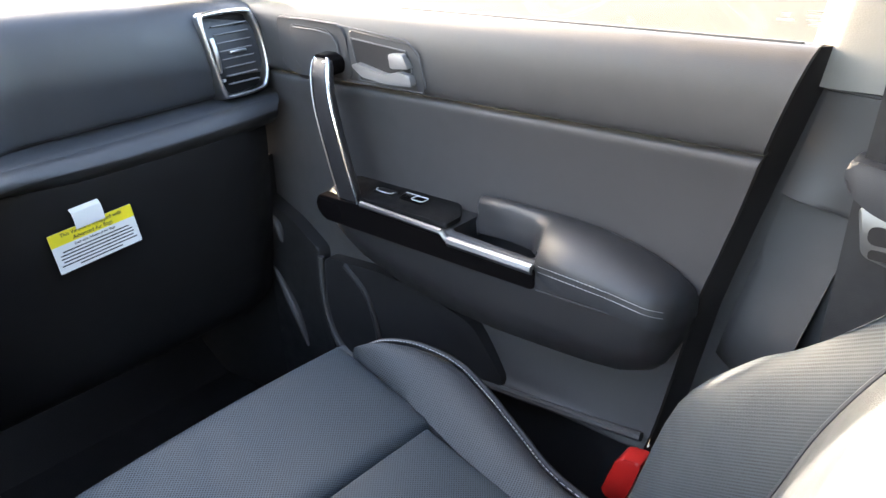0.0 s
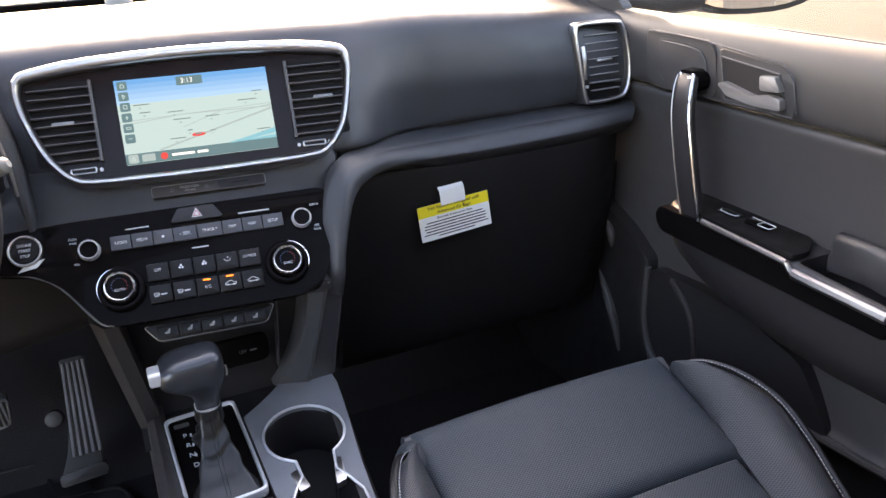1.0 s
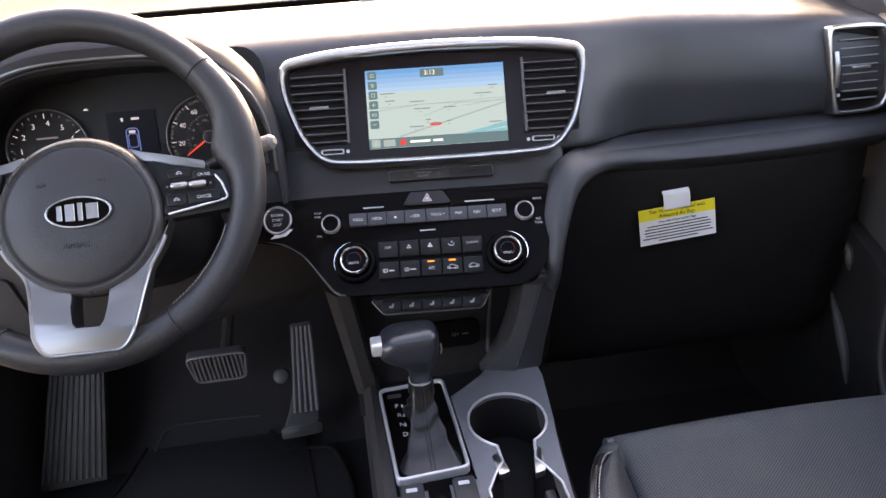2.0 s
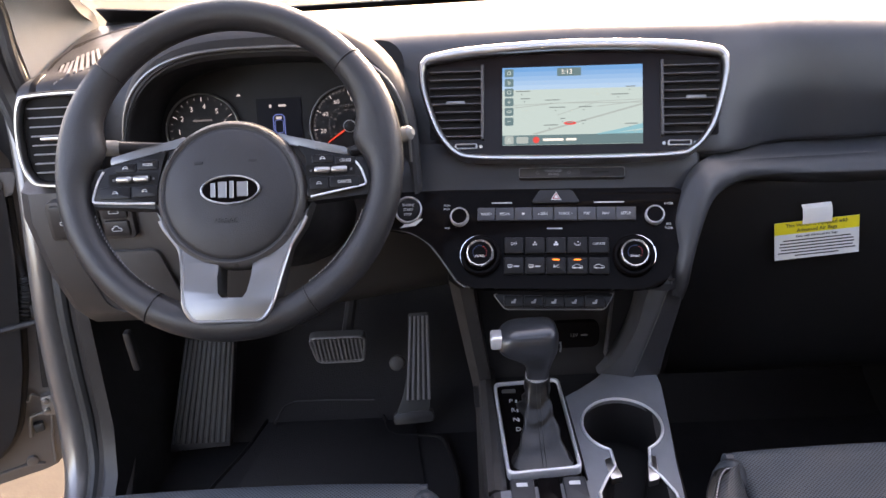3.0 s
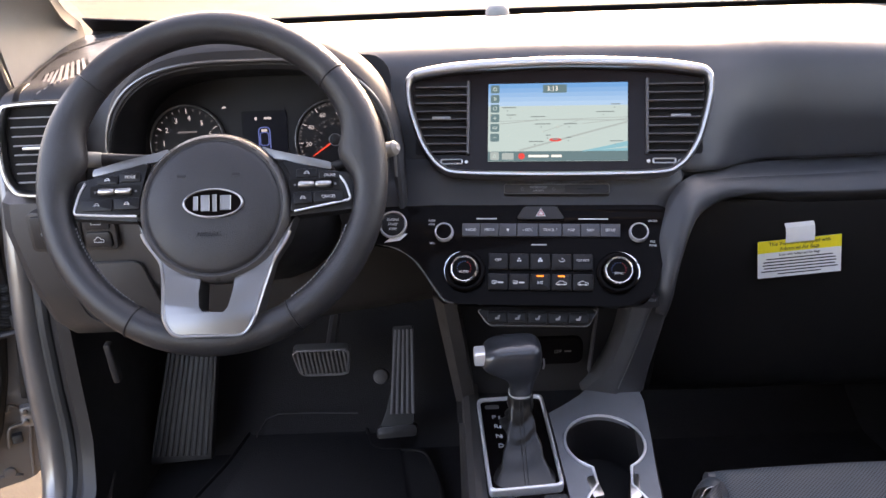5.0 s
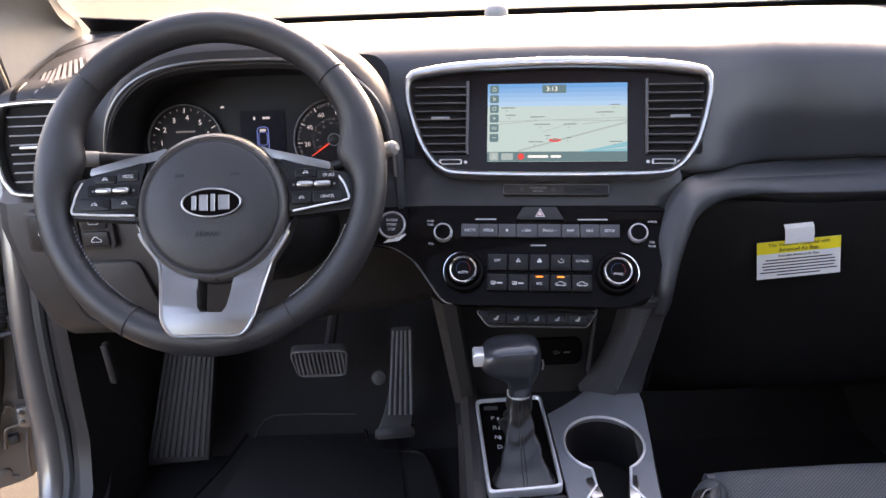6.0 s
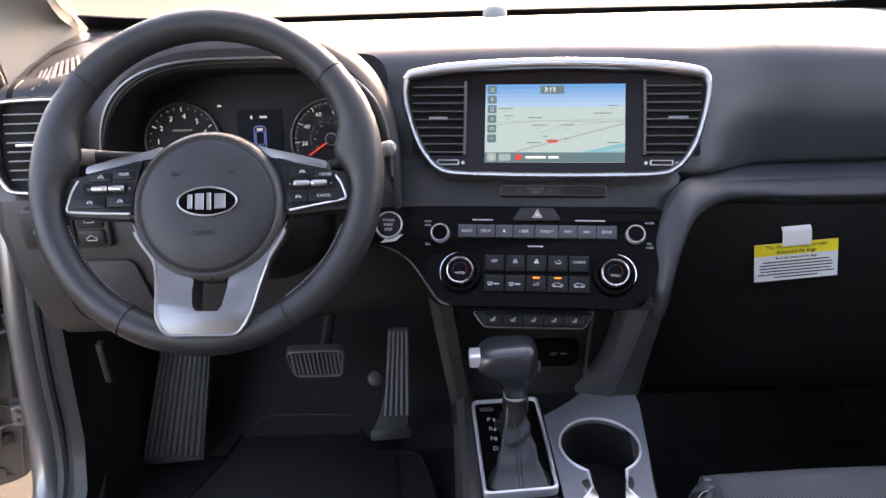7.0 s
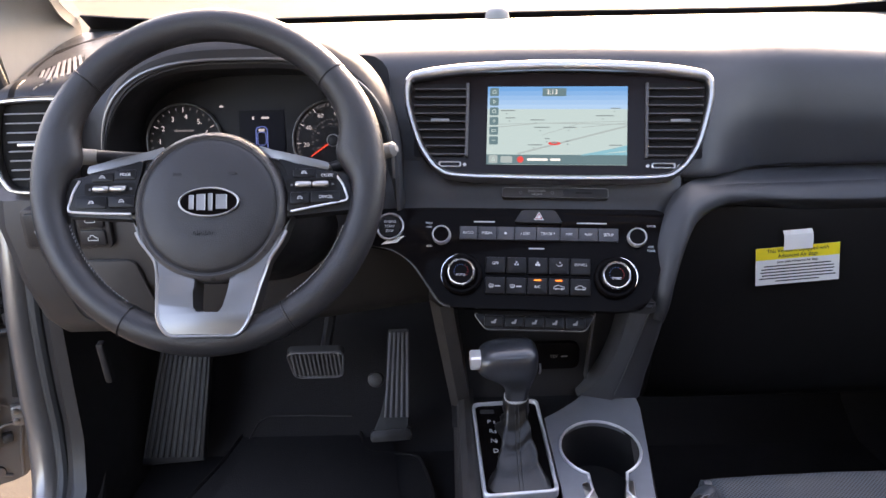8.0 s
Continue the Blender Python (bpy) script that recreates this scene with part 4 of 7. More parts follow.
def build_cluster():
    # hooded recess: inner mouth and the hood that runs into the dash top
    def arch(w, h, n=40, e=3.0, base=0.95, cx=-0.36):
        out = []
        for i in range(n + 1):
            a = math.pi * (1 - i / n)
            out.append((cx + w * math.copysign(abs(math.cos(a)) ** (2 / e), math.cos(a)), base + h * abs(math.sin(a)) ** (2 / e)))
        return out

    rows = []
    for w, h, y, b in ((0.160, 0.118, 1.19, 0.945), (0.172, 0.140, 1.10, 0.945), (0.1755, 0.1465, 1.082, 0.945), (0.1805, 0.188, 1.075, 0.91), (0.185, 0.201, 1.077, 0.91), (0.188, 0.211, 1.087, 0.91), (0.1895, 0.216, 1.11, 0.91), (0.188, 0.211, 1.16, 0.91), (0.178, 0.185, 1.28, 0.91), (0.16, 0.13, 1.42, 0.91)):
        rows.append([(x, y, z) for x, z in arch(w, h, base=b)])
    hood = part("cluster_hood", shell(rows[2:], (0, 0.002, -0.004)), HOOD, dash, "dark hood over the instruments")
    part("cluster_throat", shell(rows[:3], (0, 0, 0.003)), FACE, dash, "black lining of the instrument recess")
    rim = [(x, 1.076, z) for x, z in arch(0.1785, 0.1495)]
    part("hood_trim", sweep(bmesh.new(), rim, 0.0022, 8), SILVER, hood, "thin silver trim line")
    m = axes((-0.36, 1.165, 0.985), 14, 0)
    face = part("instrument_face", slab(rounded(-0.172, 0.172, -0.07, 0.105, 0.03), m, -0.01, 0.0), FACE, dash, "black instrument face")
    for cu, cv, r, marks, first, col in ((-0.103, -0.003, 0.049, (1, 2, 3, 4, 5, 6), 205, 0), (0.095, -0.006, 0.053, (20, 40, 60, 80, 100, 120), 200, 1)):
        d = part("gauge", slab(disc(cu, cv, r, 48), m, 0.0, 0.004), FACE, face, "round black gauge with white numerals")
        part("gauge_ring", band(bmesh.new(), disc(cu, cv, r + 0.0014, 56), disc(cu, cv, r - 0.0006, 56), m, 0.0, 0.009, 0.0008), SILVER, d)
        for q in range(0, 41, 2 - col):
            t = radians(215 - 250 * q / 40)
            L = 0.006 if q % 5 == 0 else 0.003
            c, s = math.cos(t), math.sin(t)
            a, b, w = r - 0.004, r - 0.004 - L, 0.0005
            part("tick", slab([(cu + a * c - w * s, cv + a * s + w * c), (cu + b * c - w * s, cv + b * s + w * c), (cu + b * c + w * s, cv + b * s - w * c), (cu + a * c + w * s, cv + a * s - w * c)], m, 0.004, 0.0046), GAUGE if q % 5 == 0 else GAUGE_DIM, d)
        for q, n in enumerate(marks):
            t = radians((180 if not col else 188) - (32 if not col else 36) * q)
            part("numeral", words(str(n), 0.0095 if not col else 0.0082, at(m, cu + (r - 0.0165) * math.cos(t), cv + (r - 0.0165) * math.sin(t), 0.0045)), GAUGE, d)
        if col:
            bm, fine = bmesh.new(), bmesh.new()
            for q in range(33):
                t = radians(214 - 248 * q / 32)
                c, s = math.cos(t), math.sin(t)
                for b2, r0, r1, wd in ((bm, 0.0292, 0.0278 if q % 4 else 0.0262, 0.0005), (fine, r - 0.004, r - 0.006, 0.0004)):
                    prism(b2, [(cu + r0 * c - wd * s, cv + r0 * s + wd * c), (cu + r1 * c - wd * s, cv + r1 * s + wd * c), (cu + r1 * c + wd * s, cv + r1 * s - wd * c), (cu + r0 * c + wd * s, cv + r0 * s - wd * c)], m, 0.004, 0.0045)
            tagged(part("inner_scale", bm, GAUGE_DIM, d), kind="stuff")
            tagged(part("fine_scale", fine, GAUGE_DIM, d), kind="stuff")
            for q in range(8):
                t = radians(205 - 26 * q)
                part("small_numeral", words(str(20 * q + 20), 0.0038, at(m, cu + 0.022 * math.cos(t), cv + 0.022 * math.sin(t), 0.0045)), GAUGE_DIM, d)
            t = radians(214)
            c, s = math.cos(t), math.sin(t)
            part("needle", slab([(cu + 0.007 * c - 0.0012 * s, cv + 0.007 * s + 0.0012 * c), (cu + 0.037 * c - 0.0006 * s, cv + 0.037 * s + 0.0006 * c), (cu + 0.037 * c + 0.0006 * s, cv + 0.037 * s - 0.0006 * c), (cu + 0.007 * c + 0.0012 * s, cv + 0.007 * s - 0.0012 * c)], m, 0.006, 0.0075), NEEDLE, d, "red needle")
            cap = part("needle_cap", slab(disc(cu, cv, 0.008, 24), m, 0.004, 0.010, 0.002), BLACK, d)
            part("cap_ring", band(bmesh.new(), disc(cu, cv, 0.0085, 32), disc(cu, cv, 0.0072, 32), m, 0.004, 0.0105, 0.0004), MARK_SOFT, cap)
        else:
            part("unit_bar", slab([(cu - 0.013, cv + 0.013), (cu + 0.013, cv + 0.013), (cu + 0.013, cv + 0.0155), (cu - 0.013, cv + 0.0155)], m, 0.004, 0.0046), GAUGE_DIM, d)
    lcd = part("trip_display", slab(rounded(-0.030, 0.030, -0.03, 0.036, 0.002), m, 0.0, 0.002), glow("lcd_dark", (0.02, 0.025, 0.08), 0.04), face, "small blue trip display")
    part("car_icon", outline(bmesh.new(), rounded(-0.008, 0.007, -0.018, 0.014, 0.005), m, 0.0026, 0.0008), LCD_BLUE, lcd)
    part("car_icon", outline(bmesh.new(), rounded(-0.006, 0.005, -0.010, 0.007, 0.003), m, 0.0026, 0.0006), LCD_BLUE, lcd)
    part("car_icon", slab(rounded(-0.0045, 0.0035, 0.008, 0.0115, 0.001), m, 0.0024, 0.003), GAUGE, lcd)
    part("icon_bar", slab(rounded(0.0, 0.010, 0.0245, 0.0275, 0.001), m, 0.002, 0.0026), GAUGE, lcd)
    part("icon_bar", slab(rounded(-0.0125, -0.0095, 0.0235, 0.028, 0.001), m, 0.002, 0.0026), GAUGE, lcd)
    part("warning_lamp", slab([(-0.056, 0.041), (-0.050, 0.041), (-0.0515, 0.0435), (-0.0545, 0.0435)], m, 0.0, 0.001), GAUGE, face)


build_cluster()


def build_driver_lower():
    # panel below the instruments, with a rounded lower edge
    rows = []
    for z, y in ((0.932, 1.19), (0.925, 1.15), (0.915, 1.13), (0.88, 1.122), (0.80, 1.122), (0.735, 1.135), (0.705, 1.16), (0.69, 1.20), (0.685, 1.30)):
        xl = -0.718 + 0.04 * min(1, max(0, (0.87 - z) / 0.18))
        rows.append([(x, y + 0.04 * max(0, abs(x + 0.36) - 0.3) + dy, z) for x, dy in ((xl - 0.010, 0.06), (xl - 0.004, 0.012), (xl + 0.012, 0), (-0.6, 0), (-0.5, 0), (-0.4, 0.0), (-0.3, 0.03), (-0.2, 0.06), (-0.135, 0.08))])
    low = part("knee_panel", shell(rows, (0, 0.012, 0.0)), DASH_LOW, dash, "dark brownish grey panel below the steering wheel")
    m = axes((0, 1.118, 0), 0)
    sw = part("switch_panel", slab(rounded(-0.678, -0.562, 0.852, 0.908, 0.008), m, -0.012, 0.006, 0.002), DASH_LOW, dash, "dark switch panel")
    for a, b, c, d in ((-0.672, -0.634, 0.857, 0.903), (-0.630, -0.606, 0.857, 0.903), (-0.602, -0.568, 0.882, 0.904), (-0.602, -0.568, 0.857, 0.879)):
        k = part("switch", slab(rounded(a, b, c, d, 0.004), m, 0.004, 0.010, 0.002), BLACK, sw, "black rocker switch")
        part("switch_mark", outline(bmesh.new(), corners([((a + b) / 2 + x, (c + d) / 2 + z) for x, z in ((-0.0065, -0.003), (0.0065, -0.003), (0.0065, 0.0005), (0.003, 0.0012), (0.0015, 0.004), (-0.0025, 0.004), (-0.004, 0.0012), (-0.0065, 0.0005))], 0.001), m, 0.0102, 0.0005), MARK, k)
    part("fuse_lid", slab(corners([(-0.655, 0.832), (-0.54, 0.832), (-0.515, 0.748), (-0.60, 0.738), (-0.625, 0.75)], 0.012), m, -0.012, 0.0, 0.002), DASH_LOW, dash, "dark fuse box lid")
    part("seam_line", sweep(bmesh.new(), [(p[0], 1.1175, p[1]) for p in corners([(-0.655, 0.832), (-0.54, 0.832), (-0.515, 0.748), (-0.60, 0.738), (-0.625, 0.75)], 0.012)], 0.0014, 6, True), BLACK, dash)
    part("release_lever", slab(rounded(-0.627, -0.616, -0.030, 0.04, 0.004), axes((0, 1.15, 0.655), -8), -0.006, 0.006, 0.003), BLACK, dash, "black bonnet release lever")
    # steering column cover
    rings = []
    for y, w, h, zc in ((1.19, 0.105, 0.085, 0.85), (1.12, 0.10, 0.08, 0.875), (1.03, 0.08, 0.065, 0.925), (0.975, 0.06, 0.05, 0.955)):
        rings.append([Vector((-0.37 + w * math.cos(t) , y, zc + h * math.sin(t))) for t in (2 * math.pi * q / 20 for q in range(20))])
    part("column_cover", loft(bmesh.new(), rings), BLACK, dash, "black steering column cover")
    # side demister grille at the end of the dash top
    A, B, C, D = Vector((-0.678, 1.20)), Vector((-0.708, 1.308)), Vector((-0.668, 1.372)), Vector((-0.618, 1.262))

    def lay(p, dz):
        return Vector((p.x, p.y, pad_z(p.x, p.y) + dz))

    bm = bmesh.new()
    quad = corners([A, D, C, B], 0.012)
    loft(bm, [[lay(p, d) for p in quad] for d in (-0.012, 0.0006)])
    gr = part("demister_grille", bm, VENT_DARK, dash, "slotted demister grille")
    for k in range(8):
        f = 0.06 + k * 0.115
        n0, n1, f0, f1 = A.lerp(D, f), A.lerp(D, f + 0.06), B.lerp(C, f), B.lerp(C, f + 0.06)
        bm = bmesh.new()
        loft(bm, [[lay(p, d) for p in (n0.lerp(f0, 0.08), n1.lerp(f1, 0.08), n1.lerp(f1, 0.92), n0.lerp(f0, 0.92))] for d in (0.0, 0.0022)])
        part("slat", bm, SLAT_PALE, gr)
    part("top_seam", sweep(bmesh.new(), [Vector((p.x, p.y, pad_z(p.x, p.y) - 0.0015)) for p in curve([(-0.705, 1.20, 0), (-0.722, 1.33, 0), (-0.70, 1.42, 0), (-0.62, 1.50, 0), (-0.5, 1.54, 0)], 8, False)], 0.006, 8, ry=0.5), VENT_DARK, dash, "dark step along the dash top")
    bm = bmesh.new()
    loft(bm, [[Vector((-0.013 + r * math.cos(2 * math.pi * q / 20), 1.60 + r * math.sin(2 * math.pi * q / 20), z)) for q in range(20)] for r, z in ((0.022, 1.095), (0.021, 1.106), (0.016, 1.113), (0.008, 1.116))])
    part("light_sensor", bm, CREAM, dash, "small pale light sensor dome")


build_driver_lower()


# ---- steering wheel ----
WF = axes((-0.37, 0.941, 0.991), 28, 0)


def build_wheel():
    w = thing("steering_wheel", (-0.37, 0.96, 0.95), "black leather steering wheel with silver spokes", "steering wheel")
    n = 96
    rings = []
    for i in range(n):
        t = 2 * math.pi * i / n
        deg = math.degrees(t) % 360
        bulge = 1 + 0.10 * sum(math.exp(-((deg - c) / 14) ** 2) for c in (22, 158))
        c, s = math.cos(t), math.sin(t)
        flare = 0.85 * sum(math.exp(-(((deg - a + 180) % 360 - 180) / 9) ** 2) for a in (9, 171))
        arm = [0.1705 + 0.0175 * bulge * math.cos(2 * math.pi * k / 16) * (1 + flare * (math.cos(2 * math.pi * k / 16) < -0.3)) for k in range(16)]
        rings.append([WF @ Vector((arm[k] * c, arm[k] * s, 0.019 * math.sin(2 * math.pi * k / 16) + 0.004)) for k in range(16)])
    rim = part("rim", loft_closed(bmesh.new(), rings), RIM, w, "black leather rim with stitched seams")
    for a in (40, 140, 241, 300):
        t = radians(a)
        c, s = math.cos(t), math.sin(t)
        part("rim_seam", sweep(bmesh.new(), [WF @ Vector(((0.1705 + 0.0179 * math.cos(q)) * c, (0.1705 + 0.0179 * math.cos(q)) * s, 0.0194 * math.sin(q) + 0.004)) for q in (2 * math.pi * k / 20 for k in range(20))], 0.0009, 6, True), BLACK, rim)
    bm = bmesh.new()
    for a0, a1 in ((198, 238), (303, 340)):
        for k in range(int((a1 - a0) / 1.6)):
            t = radians(a0 + k * 1.6)
            p, q = WF @ Vector((0.1524 * math.cos(t), 0.1524 * math.sin(t), 0.006)), WF @ Vector((0.1524 * math.cos(t + 0.016), 0.1524 * math.sin(t + 0.016), 0.009))
            sweep(bm, [p, q], 0.0006, 4)
    tagged(part("stitching", bm, STITCH, rim, "pale stitches on the rim's inside"), kind="stuff")
    # hub
    cu, cv = 0.003, -0.0305
    prof = ((0.0805, -0.02), (0.0805, 0.002), (0.078, 0.010), (0.0735, 0.0135), (0.0710, 0.0125), (0.0700, 0.0140), (0.066, 0.0165), (0.04, 0.019), (0.0, 0.0195))
    bm = bmesh.new()
    loft(bm, [[WF @ Vector((cu + max(r, 0.0004) * math.cos(2 * math.pi * k / 64), cv + max(r, 0.0004) * math.sin(2 * math.pi * k / 64), d)) for k in range(64)] for r, d in prof])
    hub = part("hub", bm, HUB, w, "round dark airbag cover", sharp=50)
    ring = bmesh.new()
    loft_closed(ring, [[WF @ Vector((cu + r * math.cos(2 * math.pi * k / 64), cv + r * math.sin(2 * math.pi * k / 64), d)) for k in range(64)] for r, d in ((0.0715, 0.012), (0.0745, 0.0145), (0.078, 0.0118), (0.0808, 0.005), (0.081, 0.0), (0.0715, 0.0))])
    part("hub_bezel", ring, BEZEL, hub, "smooth black bezel round the airbag cover")
    E0 = (0.005, -0.0285)
    part("emblem_field", slab(disc(*E0, 0.0305, 40, 0.0148), WF, 0.017, 0.0212), PIANO, hub, "black oval badge")
    part("emblem_ring", band(bmesh.new(), disc(*E0, 0.0318, 48, 0.0158), disc(*E0, 0.0295, 48, 0.0138), WF, 0.017, 0.0225, 0.0008), SATIN, hub)
    for x0, x1, h in ((-0.0205, -0.0155, 0.0075), (-0.0125, -0.0035, 0.0085), (-0.0005, 0.004, 0.009), (0.0075, 0.019, 0.0078)):
        pts = [(x0, -h), (x1, -h), (x1, h), (x0, h)]
        part("emblem_bar", slab([(a + E0[0], b + E0[1]) for a, b in pts], WF, 0.0205, 0.0228, 0.0004, 1), SATIN, hub)
    part("airbag_text", words("AIRBAG", 0.0078, at(WF, 0.0, -0.061, 0.0194), squeeze=0.95), BLACK, hub)
    for s in (-1, 1):
        part("horn_mark", slab(rounded(s * 0.029 - 0.0045, s * 0.029 + 0.0045, 0.0005, 0.0035, 0.001), WF, 0.017, 0.0194), BLACK, hub)
    # button pods
    for s in (-1, 1):
        o = [(-0.146, -0.034), (-0.140, -0.012), (-0.131, 0.0035), (-0.098, 0.0112), (-0.066, 0.020), (-0.070, 0.005), (-0.0755, -0.020), (-0.0735, -0.038)] if s < 0 else [(0.0735, 0.019), (0.101, 0.0102), (0.133, 0.0025), (0.143, -0.010), (0.149, -0.028), (0.0835, -0.0395), (0.0865, -0.02), (0.084, 0.005)]
        pod = part("switch_pod", slab(corners(o, 0.005), WF, -0.008, 0.012, 0.002), POD, w, "glossy black switch pod")
        edge = [(-0.131, 0.0035), (-0.140, -0.012), (-0.146, -0.034), (-0.11, -0.0365), (-0.0735, -0.038)] if s < 0 else [(0.133, 0.0025), (0.143, -0.010), (0.149, -0.028), (0.115, -0.034), (0.0835, -0.0395)]
        edge = corners(edge, 0.005)[4:-4]
        part("pod_edge", sweep(bmesh.new(), [WF @ Vector((p[0], p[1], 0.0122)) for p in edge], 0.0013, 6), ALU, pod, "silver pod edge")
        c = -0.101 if s < 0 else 0.111
        part("rocker_bed", slab(rounded(c - 0.027, c + 0.026, -0.0172, -0.0042, 0.002), WF, 0.011, 0.0124), VENT_DARK, pod)
        for k in (-1, 1):
            line = [WF @ Vector((c + k * (0.0008 + 0.0165 * q / 8), -0.0107, 0.0135)) for q in range(9)]
            part("rocker", sweep(bmesh.new(), line, lambda t: (0.0032, 0.0040, 0.0043, 0.0043, 0.0042, 0.0042, 0.0043, 0.0042, 0.0032)[min(8, int(t * 8 + 0.5))], 12, ry=0.9), SATIN, pod, "silver rocker switch")
            part("rocker_mark", slab(rounded(c + k * 0.0215 - 0.0012, c + k * 0.0215 + 0.0012, -0.0119, -0.0095, 0.0006), WF, 0.0122, 0.0128), MARK_DIM, pod)
        left = s < 0
        for k, (a, b, d, e, tx) in enumerate(((-0.020, 0.003, -0.0030, 0.0065, ""), (0.0045, 0.027, -0.0055 if s > 0 else -0.001, 0.0025 if s > 0 else 0.0095, "MODE" if left else "CRUISE"), (-0.036 if left else -0.023, -0.003, -0.0315, -0.0185, ""), (-0.0015, 0.026 if left else 0.030, -0.0305, -0.0180, "" if left else "CANCEL"))):
            bt = part("button", slab(rounded(c + a, c + b, d, e, 0.002), WF, 0.010, 0.0135, 0.0012), POD, pod, "black steering wheel button")
            if tx:
                part("button_text", words(tx, 0.0046, at(WF, c + (a + b) / 2, (d + e) / 2, 0.0137), squeeze=0.85), MARK, bt)
            else:
                part("button_mark", outline(bmesh.new(), corners([(c + (a + b) / 2 + x, (d + e) / 2 + y) for x, y in ((-0.003, -0.001), (-0.0012, 0.0018), (0.0012, 0.0018), (0.003, -0.001), (0.001, -0.0002), (-0.001, -0.0002))], 0.0006), WF, 0.0137, 0.0004), MARK, bt)
        # silver upper spoke strip
        top = [(-0.1255, 0.0138), (-0.091, 0.0228), (-0.064, 0.0302), (-0.050, 0.0365), (-0.043, 0.026), (-0.066, 0.0205), (-0.091, 0.0135), (-0.126, 0.0055)]
        if s > 0:
            top = [(-a + 0.003, b - 0.001) for a, b in top][::-1]
        bm = slab(corners(top, 0.002), WF, -0.015, 0.0125, 0.002)
        inv = WF.inverted()
        for vert in bm.verts:
            p = inv @ vert.co
            if p.z > 0:
                vert.co = WF @ Vector((p.x, p.y, p.z - 0.011 * min(1, max(0, (0.078 - abs(p.x)) / 0.026))))
        part("upper_spoke", bm, SILVER, w, "satin silver upper spoke")
        body = [(s * -0.16, -0.036), (s * -0.155, 0.0), (s * -0.05, 0.024), (s * -0.05, -0.045)]
        part("spoke_back", slab(corners(body, 0.006), WF, -0.02, 0.004, 0.003), BLACK, w)
    # lower spoke
    lo = [(-0.081, -0.040), (-0.072, -0.064), (-0.0535, -0.088), (-0.0495, -0.110), (-0.044, -0.152), (-0.034, -0.1665), (0.037, -0.1675), (0.0475, -0.154), (0.058, -0.112), (0.064, -0.090), (0.080, -0.066), (0.089, -0.042), (0.070, -0.07), (0.045, -0.096), (0.0245, -0.1065), (0.0235, -0.138), (0.018, -0.1455), (-0.0065, -0.1445), (-0.0115, -0.138), (-0.0105, -0.1065), (-0.038, -0.094), (-0.062, -0.07)]
    def ride(v):
        q = min(1, max(0, (-0.085 - v) / 0.068))
        return 0.0175 * q * q * (3 - 2 * q)

    bm = slab(lo, WF, -0.018, 0.0085, 0.003)
    for q in range(11):
        bmesh.ops.bisect_plane(bm, geom=bm.verts[:] + bm.edges[:] + bm.faces[:], plane_co=WF @ Vector((0, -0.085 - 0.0066 * q, 0)), plane_no=WF.to_3x3() @ Vector((0, 1, 0)))
    inv = WF.inverted()
    for vert in bm.verts:
        p = inv @ vert.co
        if p.z > 0:
            vert.co = WF @ Vector((p.x, p.y, p.z + ride(p.y)))
    spoke = part("lower_spoke", bm, SILVER, w, "satin silver forked lower spoke")
    rim_line = corners(lo[:12], 0.008, 5)[6:-6]
    part("spoke_edge", sweep(bmesh.new(), [WF @ Vector((p[0], p[1], 0.0078 + ride(p[1]))) for p in rim_line], 0.0021, 8), SATIN, spoke, "bright chrome edge")
    # stalks on the column
    for s, a, b in ((-1, (-0.45, 1.005, 1.0), (-0.542, 0.99, 1.008)), (1, (-0.27, 1.03, 0.972), (-0.172, 0.985, 1.010))):
        st = thing("control_stalk", a, "dark control stalk with a grey end behind the wheel", "stalk", "column stalks")
        A, B = Vector(a), Vector(b)
        part("stem", sweep(bmesh.new(), [A.lerp(B, t) for t in (0, 0.25, 0.5, 0.64)], lambda t: 0.006 + 0.002 * t, 12), BLACK, st)
        part("tip", sweep(bmesh.new(), [A.lerp(B, t) for t in (0.62, 0.66, 0.8, 0.96, 1.0)], lambda t: (0.007, 0.0085, 0.0092, 0.0082, 0.004)[min(4, int(t * 4 + 0.5))], 14), CREAM, st, "pale grey stalk end")


build_wheel()


# ---- console and gear lever ----
def console_z(y):
    return 0.612 + 0.08 * (y - 0.9)


KF = Matrix(((1, 0, 0, 0), (0, 0.9968, -0.0797, 0.9), (0, 0.0797, 0.9968, 0.612), (0, 0, 0, 1)))


def kv(y):
    return (y - 0.9) / 0.9968


